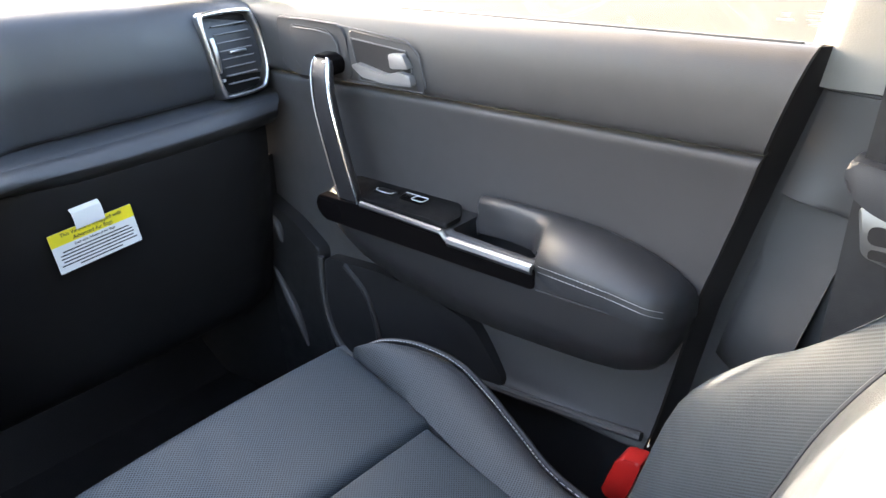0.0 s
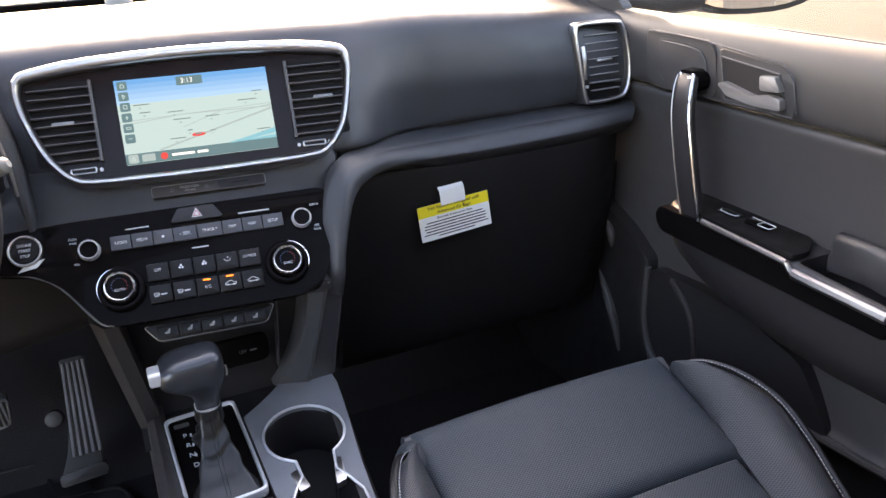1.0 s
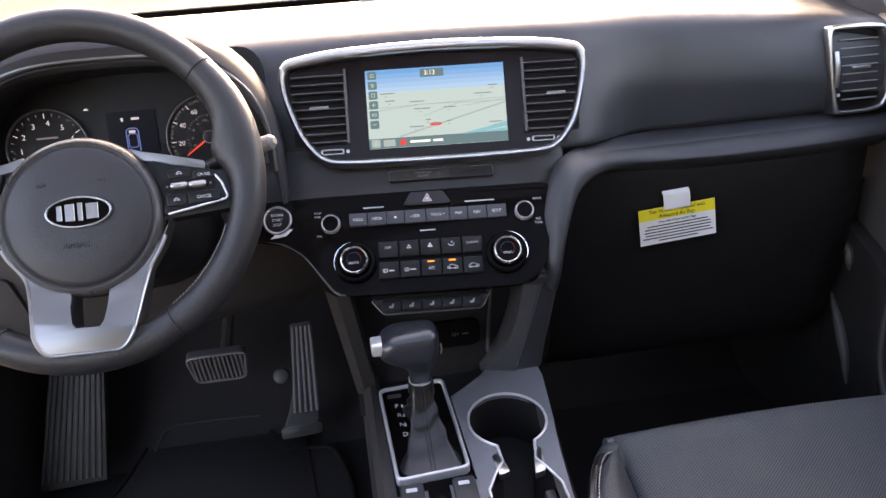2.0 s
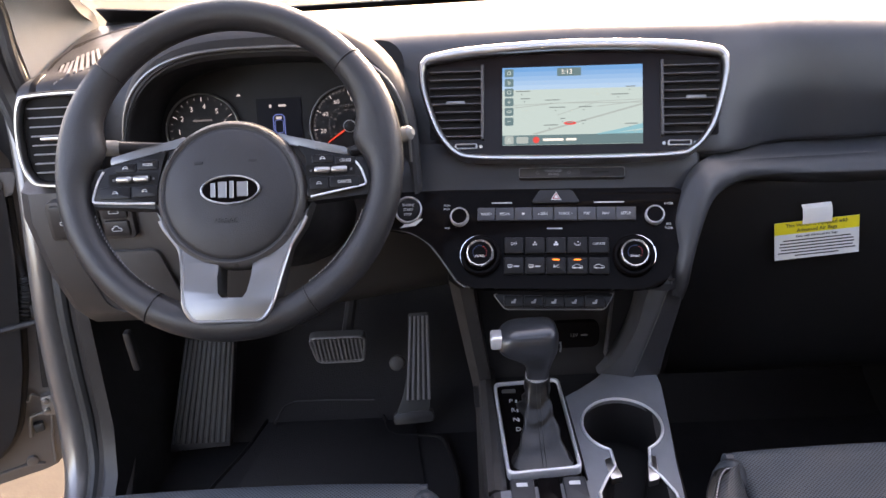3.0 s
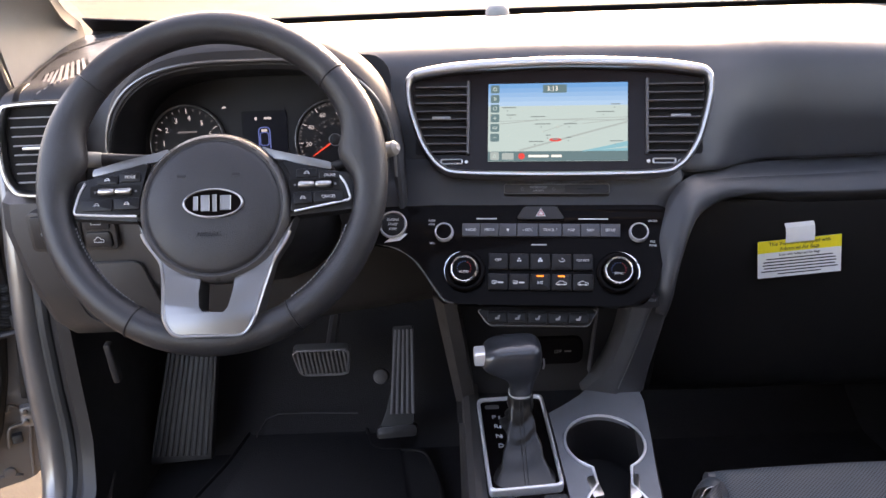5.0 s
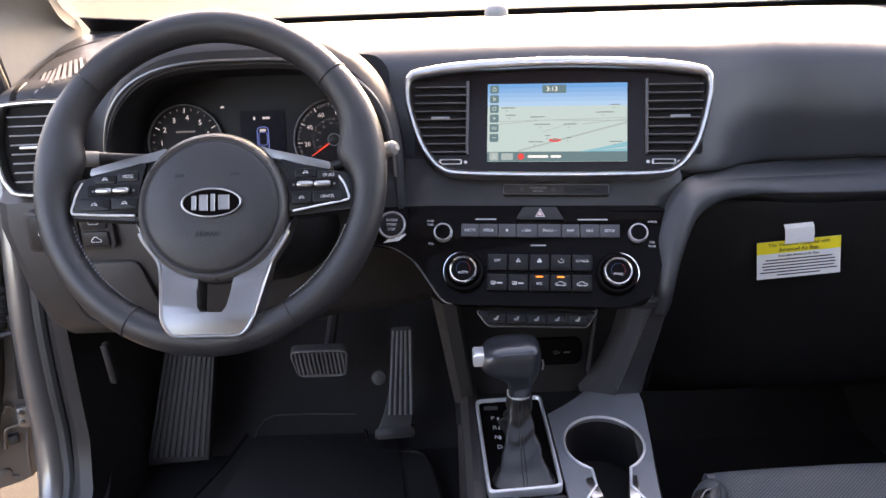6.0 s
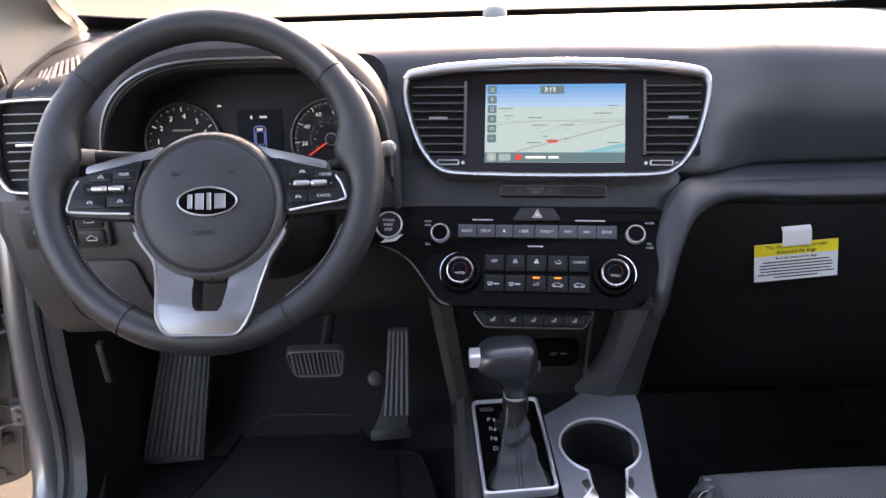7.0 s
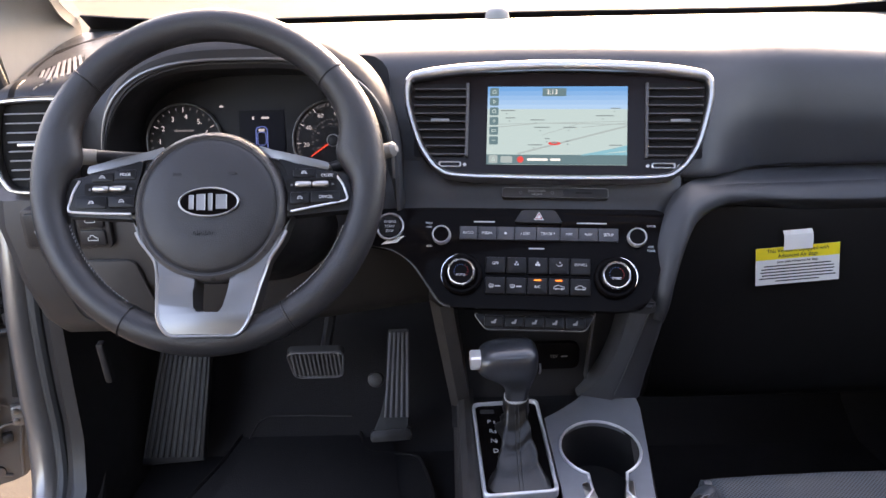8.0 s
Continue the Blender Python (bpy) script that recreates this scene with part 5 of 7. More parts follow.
def build_console():
    con = thing("centre_console", (0, 0.8, 0.3), "dark grey centre console with a shift plate and cup holders", "console")
    # sides of the console
    rows = []
    for y in (1.16, 1.10, 1.07, 1.03, 0.97, 0.90, 0.84, 0.7, 0.5, 0.25):
        z = console_z(min(y, 1.07)) + (0.0 if y < 1.09 else 0.006)
        rl = -0.106
        rows.append([(rl - 0.006, y, 0.34), (rl - 0.006, y, z - 0.06), (rl - 0.002, y, z - 0.012), (rl + 0.006, y, z - 0.002), (rl + 0.014, y, z)])
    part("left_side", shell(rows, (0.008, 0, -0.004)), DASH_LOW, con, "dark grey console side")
    rows = []
    for y in (1.16, 1.10, 1.07, 1.03, 0.97, 0.90, 0.84, 0.7, 0.5, 0.25):
        z = console_z(min(y, 1.07))
        rr = 0.146 - 0.024 * min(1, max(0, (1.06 - y) / 0.2))
        rows.append([(rr + 0.004, y, 0.34), (rr + 0.004, y, z - 0.06), (rr, y, z - 0.012), (rr - 0.006, y, z - 0.002), (rr - 0.014, y, z)])
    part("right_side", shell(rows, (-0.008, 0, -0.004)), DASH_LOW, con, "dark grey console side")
    # deck: left rail, bridge between plate and cups, right margin, front apron
    hole = [(0.0715 + 0.0505 * math.cos(t), kv(0.968) + 0.053 * math.sin(t)) for t in (radians(a) for a in range(-62, 243, 8))]
    hole2 = [(0.048, kv(0.893)), (0.036, kv(0.876)), (0.022, kv(0.85)), (0.022, kv(0.80)), (0.04, kv(0.765)), (0.08, kv(0.76)), (0.108, kv(0.80)), (0.108, kv(0.845)), (0.098, kv(0.872)), (0.089, kv(0.89))]
    well = hole + [Vector(p) for p in hole2]
    well = [Vector(p[:2]) if not isinstance(p, Vector) else p for p in well]
    bm = bmesh.new()
    outer = [(0.140, kv(1.11)), (0.142, kv(1.05)), (0.132, kv(0.97)), (0.122, kv(0.90)), (0.112, kv(0.80)), (0.108, kv(0.5)), (0.108, kv(0.25)), (-0.092, kv(0.25)), (-0.092, kv(0.86)), (0.0125, kv(0.872)), (0.0085, kv(1.032)), (0.03, kv(1.047)), (0.055, kv(1.068)), (0.078, kv(1.093)), (0.085, kv(1.11))]
    ov = [bm.verts.new(KF @ Vector((a, b, 0.0))) for a, b in outer]
    iv = [bm.verts.new(KF @ Vector((p.x, p.y, 0.0))) for p in well]
    es = [bm.edges.new((q[i], q[(i + 1) % len(q)])) for q in (ov, iv) for i in range(len(q))]
    bmesh.ops.triangle_fill(bm, edges=es, use_beauty=True)
    geo = bmesh.ops.extrude_face_region(bm, geom=bm.faces[:])
    for v in geo["geom"]:
        if isinstance(v, bmesh.types.BMVert):
            v.co += Vector((0, 0, -0.006))
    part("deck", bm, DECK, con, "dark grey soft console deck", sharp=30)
    rows = [[(-0.106, y, console_z(y) - 0.001), (-0.098, y, console_z(y) + 0.003), (-0.090, y, console_z(y) + 0.001)] for y in (1.075, 1.06, 1.0, 0.93, 0.86)]
    part("left_rail", shell(rows, (0, 0, -0.006)), DASH_LOW, con)
    # cup wells
    bm = bmesh.new()
    loft(bm, [[KF @ Vector((0.0715 + (p.x - 0.0715) * f, (p.y - 0.0) , d)) for p in well] for f, d in ((1.0, 0.0005), (0.985, -0.01), (0.95, -0.075))], caps=False)
    cup = part("cup_holder", bm, BLACK, con, "deep black double cup holder")
    part("cup_floor", slab([(p.x, p.y) for p in well], KF, -0.08, -0.074), BLACK, cup)
    part("cup_trim", sweep(bmesh.new(), [KF @ Vector((p.x, p.y, 0.001)) for p in well], 0.0019, 8, True), ALU, cup, "satin chrome cup holder rim")
    for s in (0, 1):
        a = (0.042, kv(0.905)) if s == 0 else (0.095, kv(0.905))
        b = (0.046, kv(0.874)) if s == 0 else (0.088, kv(0.868))
        part("bridge_trim", slab(corners([(a[0] - 0.005, a[1]), (a[0] + 0.005, a[1] + 0.003), (b[0] + 0.007, b[1]), (b[0] - 0.007, b[1] - 0.004)][::-1], 0.003), KF, -0.007, 0.0015, 0.001), SATIN, cup, "chrome bridge between the cups")
    for u, y in ((0.036, 0.842), (0.096, 0.848)):
        part("cup_finger", slab(rounded(u - 0.006, u + 0.006, kv(y) - 0.008, kv(y) + 0.008, 0.003), KF, -0.05, -0.018, 0.003), SLAT, cup, "grey cup grip finger")
    # shift plate
    o, i = corners([(-0.088, kv(1.063)), (-0.082, kv(0.8815)), (0.0085, kv(0.8885)), (0.004, kv(1.069))], 0.010, 5), corners([(-0.0836, kv(1.0587)), (-0.078, kv(0.8868)), (0.0038, kv(0.8932)), (-0.0004, kv(1.064))], 0.0075, 5)
    part("shift_frame", band(bmesh.new(), o, i, KF, -0.006, 0.006, 0.002), ALU, con, "satin chrome shift plate frame")
    plate = part("shift_plate", slab(i, KF, -0.006, 0.0012), PIANO, con, "glossy black shift plate")
    for k, wv in enumerate("PRND"):
        part("gear_letter", words(wv, 0.0105, at(KF, -0.0665 + 0.0022 * (k // 1) * 0.8, kv(1.025) - k * 0.0195, 0.0015)), MARK, plate)
        if k < 3:
            part("gear_mark", slab(rounded(-0.0605, -0.058, kv(1.025) - k * 0.0195 - 0.004, kv(1.025) - k * 0.0195 + 0.002, 0.001), KF, 0.0012, 0.0016), MARK, plate)
    part("lock_tab", slab(rounded(-0.077, -0.058, kv(1.043), kv(1.05), 0.002), KF, 0.001, 0.003, 0.001), SILVER, plate)
    # keys behind the plate
    for a, b, mat in ((-0.080, -0.052, DASH), (-0.048, -0.022, PIANO), (-0.018, 0.009, DASH)):
        k = part("console_key", slab(rounded(a, b, kv(0.835), kv(0.876), 0.003), KF, -0.004, 0.004, 0.002), mat, con, "dark console key")
        if mat is DASH:
            part("key_mark", slab(rounded((a + b) / 2 - 0.007, (a + b) / 2 + 0.006, kv(0.862), kv(0.868), 0.001), KF, 0.004, 0.0044), MARK, k)
    # posts that carry the control panel down to the deck
    def post(name, top, bot, label):
        rings = []
        for t in (0, 0.15, 0.35, 0.6, 0.8, 0.92, 1.0):
            row = [Vector(a).lerp(Vector(b), t) for a, b in zip(top, bot)]
            rings.append(row)
        part(name, loft(bmesh.new(), rings), DASH_LOW, con, label)

    rows = []
    for z, ix, iy, lx, ly, ox, oy in ((0.806, 0.112, 1.006, 0.133, 0.9975, 0.156, 1.006), (0.77, 0.1075, 1.02, 0.129, 1.013, 0.157, 1.022), (0.74, 0.1055, 1.030, 0.1255, 1.024, 0.156, 1.034), (0.715, 0.1025, 1.040, 0.122, 1.034, 0.155, 1.045), (0.69, 0.0965, 1.049, 0.1185, 1.044, 0.153, 1.053),
                                      (0.67, 0.0895, 1.057, 0.1155, 1.052, 0.151, 1.060), (0.65, 0.081, 1.067, 0.112, 1.060, 0.150, 1.066), (0.636, 0.073, 1.076, 0.1095, 1.0655, 0.149, 1.070), (0.6245, 0.062, 1.080, 0.107, 1.068, 0.148, 1.072)):
        rows.append([(ix + 0.006, iy + 0.10, z), (ix - 0.001, iy + 0.008, z), (ix + 0.001, iy + 0.002, z), (ix + 0.006, iy, z), (lx - 0.006, ly + 0.002, z), (lx, ly, z), (lx + 0.005, ly + 0.003, z), (ox - 0.006, oy, z), (ox, oy + 0.006, z), (ox + 0.002, oy + 0.10, z)])
    part("right_post", shell(rows, (0, 0.002, 0)), POST, con, "dark grey right post of the centre stack", sharp=50)
    part("post_line", sweep(bmesh.new(), [(0.133, 0.9978, 0.803), (0.129, 1.0133, 0.77), (0.122, 1.0343, 0.715), (0.1155, 1.0523, 0.67), (0.1095, 1.0658, 0.636)], 0.0009, 6), SILVER, con, "thin edge line")
    post("left_post", [(-0.142, 1.04, 0.80), (-0.128, 1.024, 0.795), (-0.112, 1.024, 0.795), (-0.108, 1.12, 0.80), (-0.142, 1.12, 0.80)],
         [(-0.114, 1.09, 0.60), (-0.106, 1.075, 0.624), (-0.090, 1.08, 0.624), (-0.088, 1.14, 0.62), (-0.114, 1.14, 0.60)], "dark grey left post of the centre stack")
    # recess between the posts
    rows = [[(-0.115, y, z), (0.0, y, z), (0.118, y, z)] for y, z in ((1.03, 0.79), (1.085, 0.765), (1.10, 0.70), (1.108, 0.65), (1.10, 0.615), (1.04, 0.606))]
    part("recess", shell(rows, (0, 0.01, -0.006)), BLACK, con, "black recess ahead of the gear lever")
    sock = part("power_socket", slab(rounded(-0.03, 0.064, -0.020, 0.020, 0.012), axes((0, 1.094, 0.684), 2), -0.01, 0.004, 0.002), PIANO, con, "black covered power socket")
    part("socket_text", words("12V", 0.0068, at(axes((0, 1.094, 0.684), 2), 0.028, 0.0, 0.0043)), MARK_DIM, sock)
    part("socket_bar", slab([(0.038, -0.001), (0.047, -0.001), (0.047, 0.001), (0.038, 0.001)], axes((0, 1.094, 0.684), 2), 0.004, 0.0044), MARK_DIM, sock)
    part("recess_edge", slab([(0.0715, -0.034), (0.074, -0.034), (0.083, 0.067), (0.0805, 0.067)], axes((0, 1.088, 0.685), 2), -0.01, 0.004, 0.002), POST, con)
    # armrest lid behind
    part("armrest_lid", slab(rounded(-0.10, 0.105, 0.05, 0.62, 0.03), flat(0.60), -0.03, 0.045, 0.02), LEATHER, con, "black leather armrest lid")


build_console()


def build_lever():
    g = thing("gear_lever", (-0.04, 0.985, 0.62), "leather gear lever with a silver release button and gaiter", "gear lever")
    rings = []
    z0, z1 = 0.613, 0.687
    for i in range(26):
        q = i / 25
        z, f = lerp(z0, z1, q), (1 - q) ** 2.1
        w, l = lerp(0.0165, 0.043, f), lerp(0.0165, 0.072, f)
        cx, cy = lerp(-0.0355, -0.0375, f), lerp(0.981, 0.961, f)
        pinch = math.sin(math.pi * q ** 0.5) ** 1.2
        ring = []
        for k in range(80):
            t = 2 * math.pi * k / 80
            c, s = math.cos(t), math.sin(t)
            e = lerp(0.95, 0.45, f)
            side = math.exp(-(s / 0.5) ** 2) * 0.74 * pinch * min(1, f * 6 + 0.12)
            back = math.exp(-(c / 0.35) ** 2) * (0.30 if s > 0 else 0.10) * pinch
            crease = 1.7 * (0.0016 * math.sin(z * 330 + 2.2 * math.sin(3 * t + 0.6)) + 0.0042 * math.exp(-((abs(c) - 0.62) / 0.16) ** 2) * (1 if s < 0 else 0.3) - 0.003 * math.exp(-((abs(c) - 0.85) / 0.1) ** 2)) * math.sin(math.pi * q) ** 0.8 * (1.15 - q)
            ring.append(Vector((cx + (w * (1 - side) * (1 - 0.3 * f * max(0, s) ** 0.5) + crease) * math.copysign(abs(c) ** e, c), cy + (l * (1 - back) + crease) * math.copysign(abs(s) ** e, s), z)))
        rings.append(ring)
    ga = part("gaiter", loft(bmesh.new(), rings), GAITER, g, "black leather gaiter with a stitched seam", sharp=70)
    bm = bmesh.new()
    seam = [min(ring, key=lambda p: (p.y, abs(p.x + 0.036))) for ring in rings]
    for p, q in zip(seam, seam[1:]):
        for f in (0.0, 0.5):
            a = p.lerp(q, f)
            for dx in (-0.0022, 0.0022):
                sweep(bm, [(-0.036 + dx, a.y - 0.0008, a.z), (-0.036 + dx, a.y + 0.0008, a.z + 0.0011)], 0.0005, 4)
    tagged(part("stitching", bm, STITCH_DARK, ga), kind="stuff")
    bm = bmesh.new()
    loft(bm, [[Vector((-0.0355 + r * math.cos(2 * math.pi * k / 28), 0.981 + r * math.sin(2 * math.pi * k / 28), z)) for k in range(28)] for r, z in ((0.0135, 0.683), (0.0146, 0.684), (0.0150, 0.688), (0.0150, 0.692), (0.0140, 0.694))])
    part("collar", bm, ALU, g, "bright chrome collar")
    # knob: neck rising into a wide head
    rings = []
    prof = ((0.692, -0.0495, -0.0215, 0.0138), (0.700, -0.0498, -0.0205, 0.0148), (0.707, -0.0512, -0.019, 0.0160), (0.713, -0.0545, -0.0172, 0.0178), (0.718, -0.0600, -0.0152, 0.0198), (0.7225, -0.0675, -0.0134, 0.0218), (0.727, -0.0752, -0.0118, 0.0236), (0.732, -0.0815, -0.0104, 0.0250),
            (0.738, -0.0848, -0.0096, 0.0259), (0.745, -0.0850, -0.0096, 0.0260), (0.751, -0.0840, -0.0100, 0.0255), (0.756, -0.0815, -0.0116, 0.0242), (0.7598, -0.0770, -0.0146, 0.0218), (0.7624, -0.0705, -0.0192, 0.0178), (0.7640, -0.0615, -0.0260, 0.0118), (0.7645, -0.048, -0.0385, 0.003))
    smooth = curve([Vector((p[1], p[2], p[3], p[0])) for p in prof], 4, False)
    for xl, xr, hy, z in (tuple(p) for p in smooth):
        cy = 0.978
        cx, hw = (xl + xr) / 2, (xr - xl) / 2
        ring = []
        for k in range(56):
            t = 2 * math.pi * k / 56
            c, s = math.cos(t), math.sin(t)
            ring.append(Vector((cx + hw * math.copysign(abs(c) ** 0.5, c), cy + hy * math.copysign(abs(s) ** 0.64, s), z + (0.0028 * c * hw / 0.038 + 0.0025 * s * hy / 0.026) * min(1, max(0, (z - 0.722) / 0.03)))))
        rings.append(ring)
    part("knob", loft(bmesh.new(), rings), KNOB, g, "dark leather gear knob", sharp=60)
    part("release_button", slab(rounded(-0.012, 0.012, -0.009, 0.009, 0.004), Matrix(((0, 0, -1, -0.080), (1, 0, 0, 0.972), (0, 1, 0, 0.7475), (0, 0, 0, 1))), 0.0, 0.0135, 0.003), ALU, g, "silver release button")
    part("knob_trim", sweep(bmesh.new(), [(-0.0095, 0.958, 0.748), (-0.0088, 0.957, 0.741), (-0.0098, 0.957, 0.735)], 0.0012, 6), SATIN, g)


build_lever()


# ---- pedals and mats ----
def build_pedals():
    br = thing("brake_pedal", (-0.36, 1.44, 0.46), "dark ribbed brake pedal", "pedal")
    m = axes((-0.361, 1.42, 0.498), -22, 0)
    part("pad", slab(corners([(-0.054, 0.036), (-0.047, -0.040), (0.045, -0.040), (0.055, 0.036)], 0.016), m, -0.014, 0.0, 0.004), RUBBER, br, "dark rubber pedal pad")
    part("pad_rim", sweep(bmesh.new(), [m @ Vector((p[0], p[1], 0.0015)) for p in corners([(-0.052, 0.034), (-0.0455, -0.038), (0.0435, -0.038), (0.053, 0.034)], 0.015)], 0.0024, 8, True), PEDAL, br)
    for k in range(12):
        u = -0.043 + k * 0.0078
        part("rib", slab(rounded(u - 0.0019, u + 0.0019, -0.034, 0.031, 0.002), m, -0.002, 0.004, 0.0015, 1), PEDAL, br)
    part("arm", sweep(bmesh.new(), [(-0.35, 1.445, 0.50), (-0.34, 1.50, 0.56), (-0.335, 1.53, 0.68), (-0.335, 1.52, 0.80)], 0.011, 8), BLACK, br)
    ac = thing("accelerator_pedal", (-0.22, 1.44, 0.32), "tall dark ribbed accelerator pedal", "pedal")
    m = axes((-0.2175, 1.445, 0.43), 28, 0)
    o = [(-0.0145, 0.110), (0.026, 0.111), (0.025, 0.0), (0.020, -0.080), (-0.045, -0.084), (-0.031, -0.052), (-0.0185, 0.0)]
    part("pad", slab(corners(o, 0.006), m, -0.012, 0.0, 0.003), RUBBER, ac, "dark rubber pedal pad")
    for k in range(5):
        u = -0.009 + k * 0.0080
        part("rib", slab([(u - 0.0027 - (0.012 * (1 - k / 5)), -0.058), (u + 0.0027 - (0.012 * (1 - k / 5)), -0.058), (u + 0.0027, 0.104), (u - 0.0027, 0.104)], m, -0.001, 0.004, 0.0012, 1), PEDAL, ac)
    part("foot", slab(corners([(-0.050, -0.082), (0.026, -0.078), (0.028, -0.100), (-0.05, -0.104)][::-1], 0.006), m, -0.03, 0.004, 0.004), BLACK, ac)
    part("housing", slab(disc(-0.040, 0.014, 0.015, 20), m, -0.03, 0.0, 0.004), DASH_LOW, ac)
    fr = thing("footrest", (-0.55, 1.3, 0.32), "dark ribbed footrest plate", "footrest")
    m = axes((-0.625, 1.412, 0.437), 20, 0)
    part("plate", slab([(-0.075, -0.128), (0.043, -0.120), (0.070, 0.16), (-0.018, 0.16)], m, -0.02, 0.0, 0.003), BLACK, fr)
    for k in range(10):
        u, w = -0.067 + k * 0.0111, -0.012 + k * 0.0084
        part("rib", slab([(u - 0.003, -0.112), (u + 0.003, -0.112), (w + 0.0025, 0.152), (w - 0.0025, 0.152)], m, -0.001, 0.004, 0.0015, 1), RUBBER, fr)
    mat = tagged(part("floor_mat", slab(corners([(-0.60, 0.75), (-0.14, 0.75), (-0.145, 1.28), (-0.175, 1.40), (-0.28, 1.405), (-0.30, 1.50), (-0.53, 1.50), (-0.555, 1.38), (-0.60, 1.25)], 0.03), flat(0.295), 0.0, 0.012, 0.004), CARPET), "black carpet mat in the driver's footwell", "mat")
    heel = corners([(-0.56, 1.20), (-0.20, 1.20), (-0.23, 1.455), (-0.505, 1.462)], 0.015)
    part("heel_pad", slab(heel, flat(0.307), 0.0, 0.003, 0.001), CARPET, mat, "black heel pad")
    part("heel_ridge", sweep(bmesh.new(), [(-0.515, 1.455, 0.313), (-0.502, 1.497, 0.326), (-0.48, 1.507, 0.331), (-0.41, 1.507, 0.331), (-0.315, 1.503, 0.329)], 0.0015, 8), RUBBER, mat)
    p = corners([(-0.60, 0.75), (-0.14, 0.75), (-0.145, 1.28), (-0.175, 1.40), (-0.28, 1.405), (-0.30, 1.50), (-0.53, 1.50), (-0.555, 1.38), (-0.60, 1.25)], 0.03)
    part("mat_binding", sweep(bmesh.new(), [(a.x, a.y, 0.307) for a in p], 0.004, 8, True), VENT_DARK, mat)


build_pedals()


# ---- seats ----
def build_seat(name, dx, dy):
    st = thing(name, (0.36 + dx, 0.5 + dy, 0.3), "black perforated leather front seat", "car seat", "front seats")
    X = 0.357 + dx

    def base(y):
        y0 = y - dy
        return 0.652 - 0.27 * (0.869 - y0)

    def uvf(v):
        return (v.x, v.y + v.z)

    def front(s, t):
        x = lerp(-0.188, 0.188, s)
        y = lerp(0.697, 0.872, t) + dy
        e = max(0, (t - 0.8) / 0.2)
        return Vector((X + x * (1 - 0.02 * (1 - t)), y, base(y) + 0.006 * (1 - (x / 0.19) ** 2) - 0.004 * e * e))

    part("cushion_front", pillow(front, 16, 14, 0.016, 0.10, size=(0.376, 0.175)), PERF, st, "perforated leather cushion panel", uv=uvf)

    def rear(s, t):
        x = lerp(-0.168, 0.168, s)
        y = lerp(0.33, 0.695, t) + dy
        return Vector((X + x, y, base(y) + 0.004 * (1 - (x / 0.17) ** 2)))

    part("cushion_rear", pillow(rear, 16, 16, 0.007, 0.08, size=(0.34, 0.36)), PERF, st, "perforated leather cushion panel", uv=uvf)
    # front roll down to the base
    rows = []
    for k in range(8):
        a = radians(90 * k / 7)
        y, z = 0.862 + dy + 0.016 * math.sin(a), 0.645 - 0.02 * (1 - math.cos(a))
        rows.append([(X + x, y - 0.02 * max(0, abs(x) - 0.14), z) for x in (-0.19, -0.1, 0, 0.1, 0.19)])
    rows.append([(X + x, 0.84 + dy, 0.50) for x in (-0.19, -0.1, 0, 0.1, 0.19)])
    rows.append([(X + x, 0.80 + dy, 0.42) for x in (-0.19, -0.1, 0, 0.1, 0.19)])
    part("front_roll", shell(rows, (0, -0.02, -0.01)), LEATHER, st)
    # rounded corner pads at the cushion's front
    for s in (-1,) if dx == 0 else (1,):
        bm = bmesh.new()
        loft(bm, [[Vector((X + s * 0.188 + 0.024 * math.sin(a) * math.cos(q), 0.842 + dy + 0.034 * math.sin(a) * math.sin(q), 0.600 + 0.050 * math.cos(a))) for q in (2 * math.pi * k / 24 for k in range(24))] for a in (radians(d) for d in (6, 25, 45, 65, 90, 120, 160))])
        part("corner_pad", bm, LEATHER, st, "rounded leather corner of the cushion")
    # bolsters along the cushion
    for s in (-1, 1):
        ridge = [(0.183, 0.838, 0.640), (0.206, 0.815, 0.654), (0.228, 0.77, 0.655), (0.242, 0.715, 0.642), (0.236, 0.66, 0.622), (0.222, 0.60, 0.598), (0.205, 0.53, 0.575), (0.20, 0.40, 0.55)]
        inner = [(0.186, 0.832, 0.638), (0.186, 0.805, 0.636), (0.184, 0.76, 0.622), (0.177, 0.71, 0.606), (0.170, 0.66, 0.592), (0.164, 0.60, 0.575), (0.160, 0.53, 0.556), (0.16, 0.40, 0.525)]
        R, I = curve(ridge, 4, False), curve(inner, 4, False)
        rows = []
        for a, b in zip(R, I):
            row = []
            for k in range(7):
                f = k / 6
                p = b.lerp(a, f)
                row.append(Vector((X + s * p.x, p.y + dy, p.z + 0.016 * math.sin(math.pi * min(1, f * 0.9)) * (1 if f < 1 else 0.6))))
            row.append(Vector((X + s * (a.x + 0.010), a.y + dy, a.z - 0.006)))
            rows.append(row)
        part("bolster", shell(rows, (0, 0, -0.03)), PERF_SIDE, st, "perforated leather side bolster", uv=uvf)
        line = [Vector((X + s * (a.x + 0.004), a.y + dy, a.z + 0.006)) for a in R]
        bm = bmesh.new()
        for p, q in zip(line, line[1:]):
            for f in (0.05, 0.38, 0.71):
                sweep(bm, [p.lerp(q, f), p.lerp(q, f + 0.2)], 0.0007, 4)
        tagged(part("stitching", bm, STITCH, st, "pale double stitching"), kind="stuff")
        part("piping", sweep(bmesh.new(), [p + Vector((s * 0.0065, 0, -0.0045)) for p in line], 0.0045, 8), GAITER, st, "smooth black leather welt")
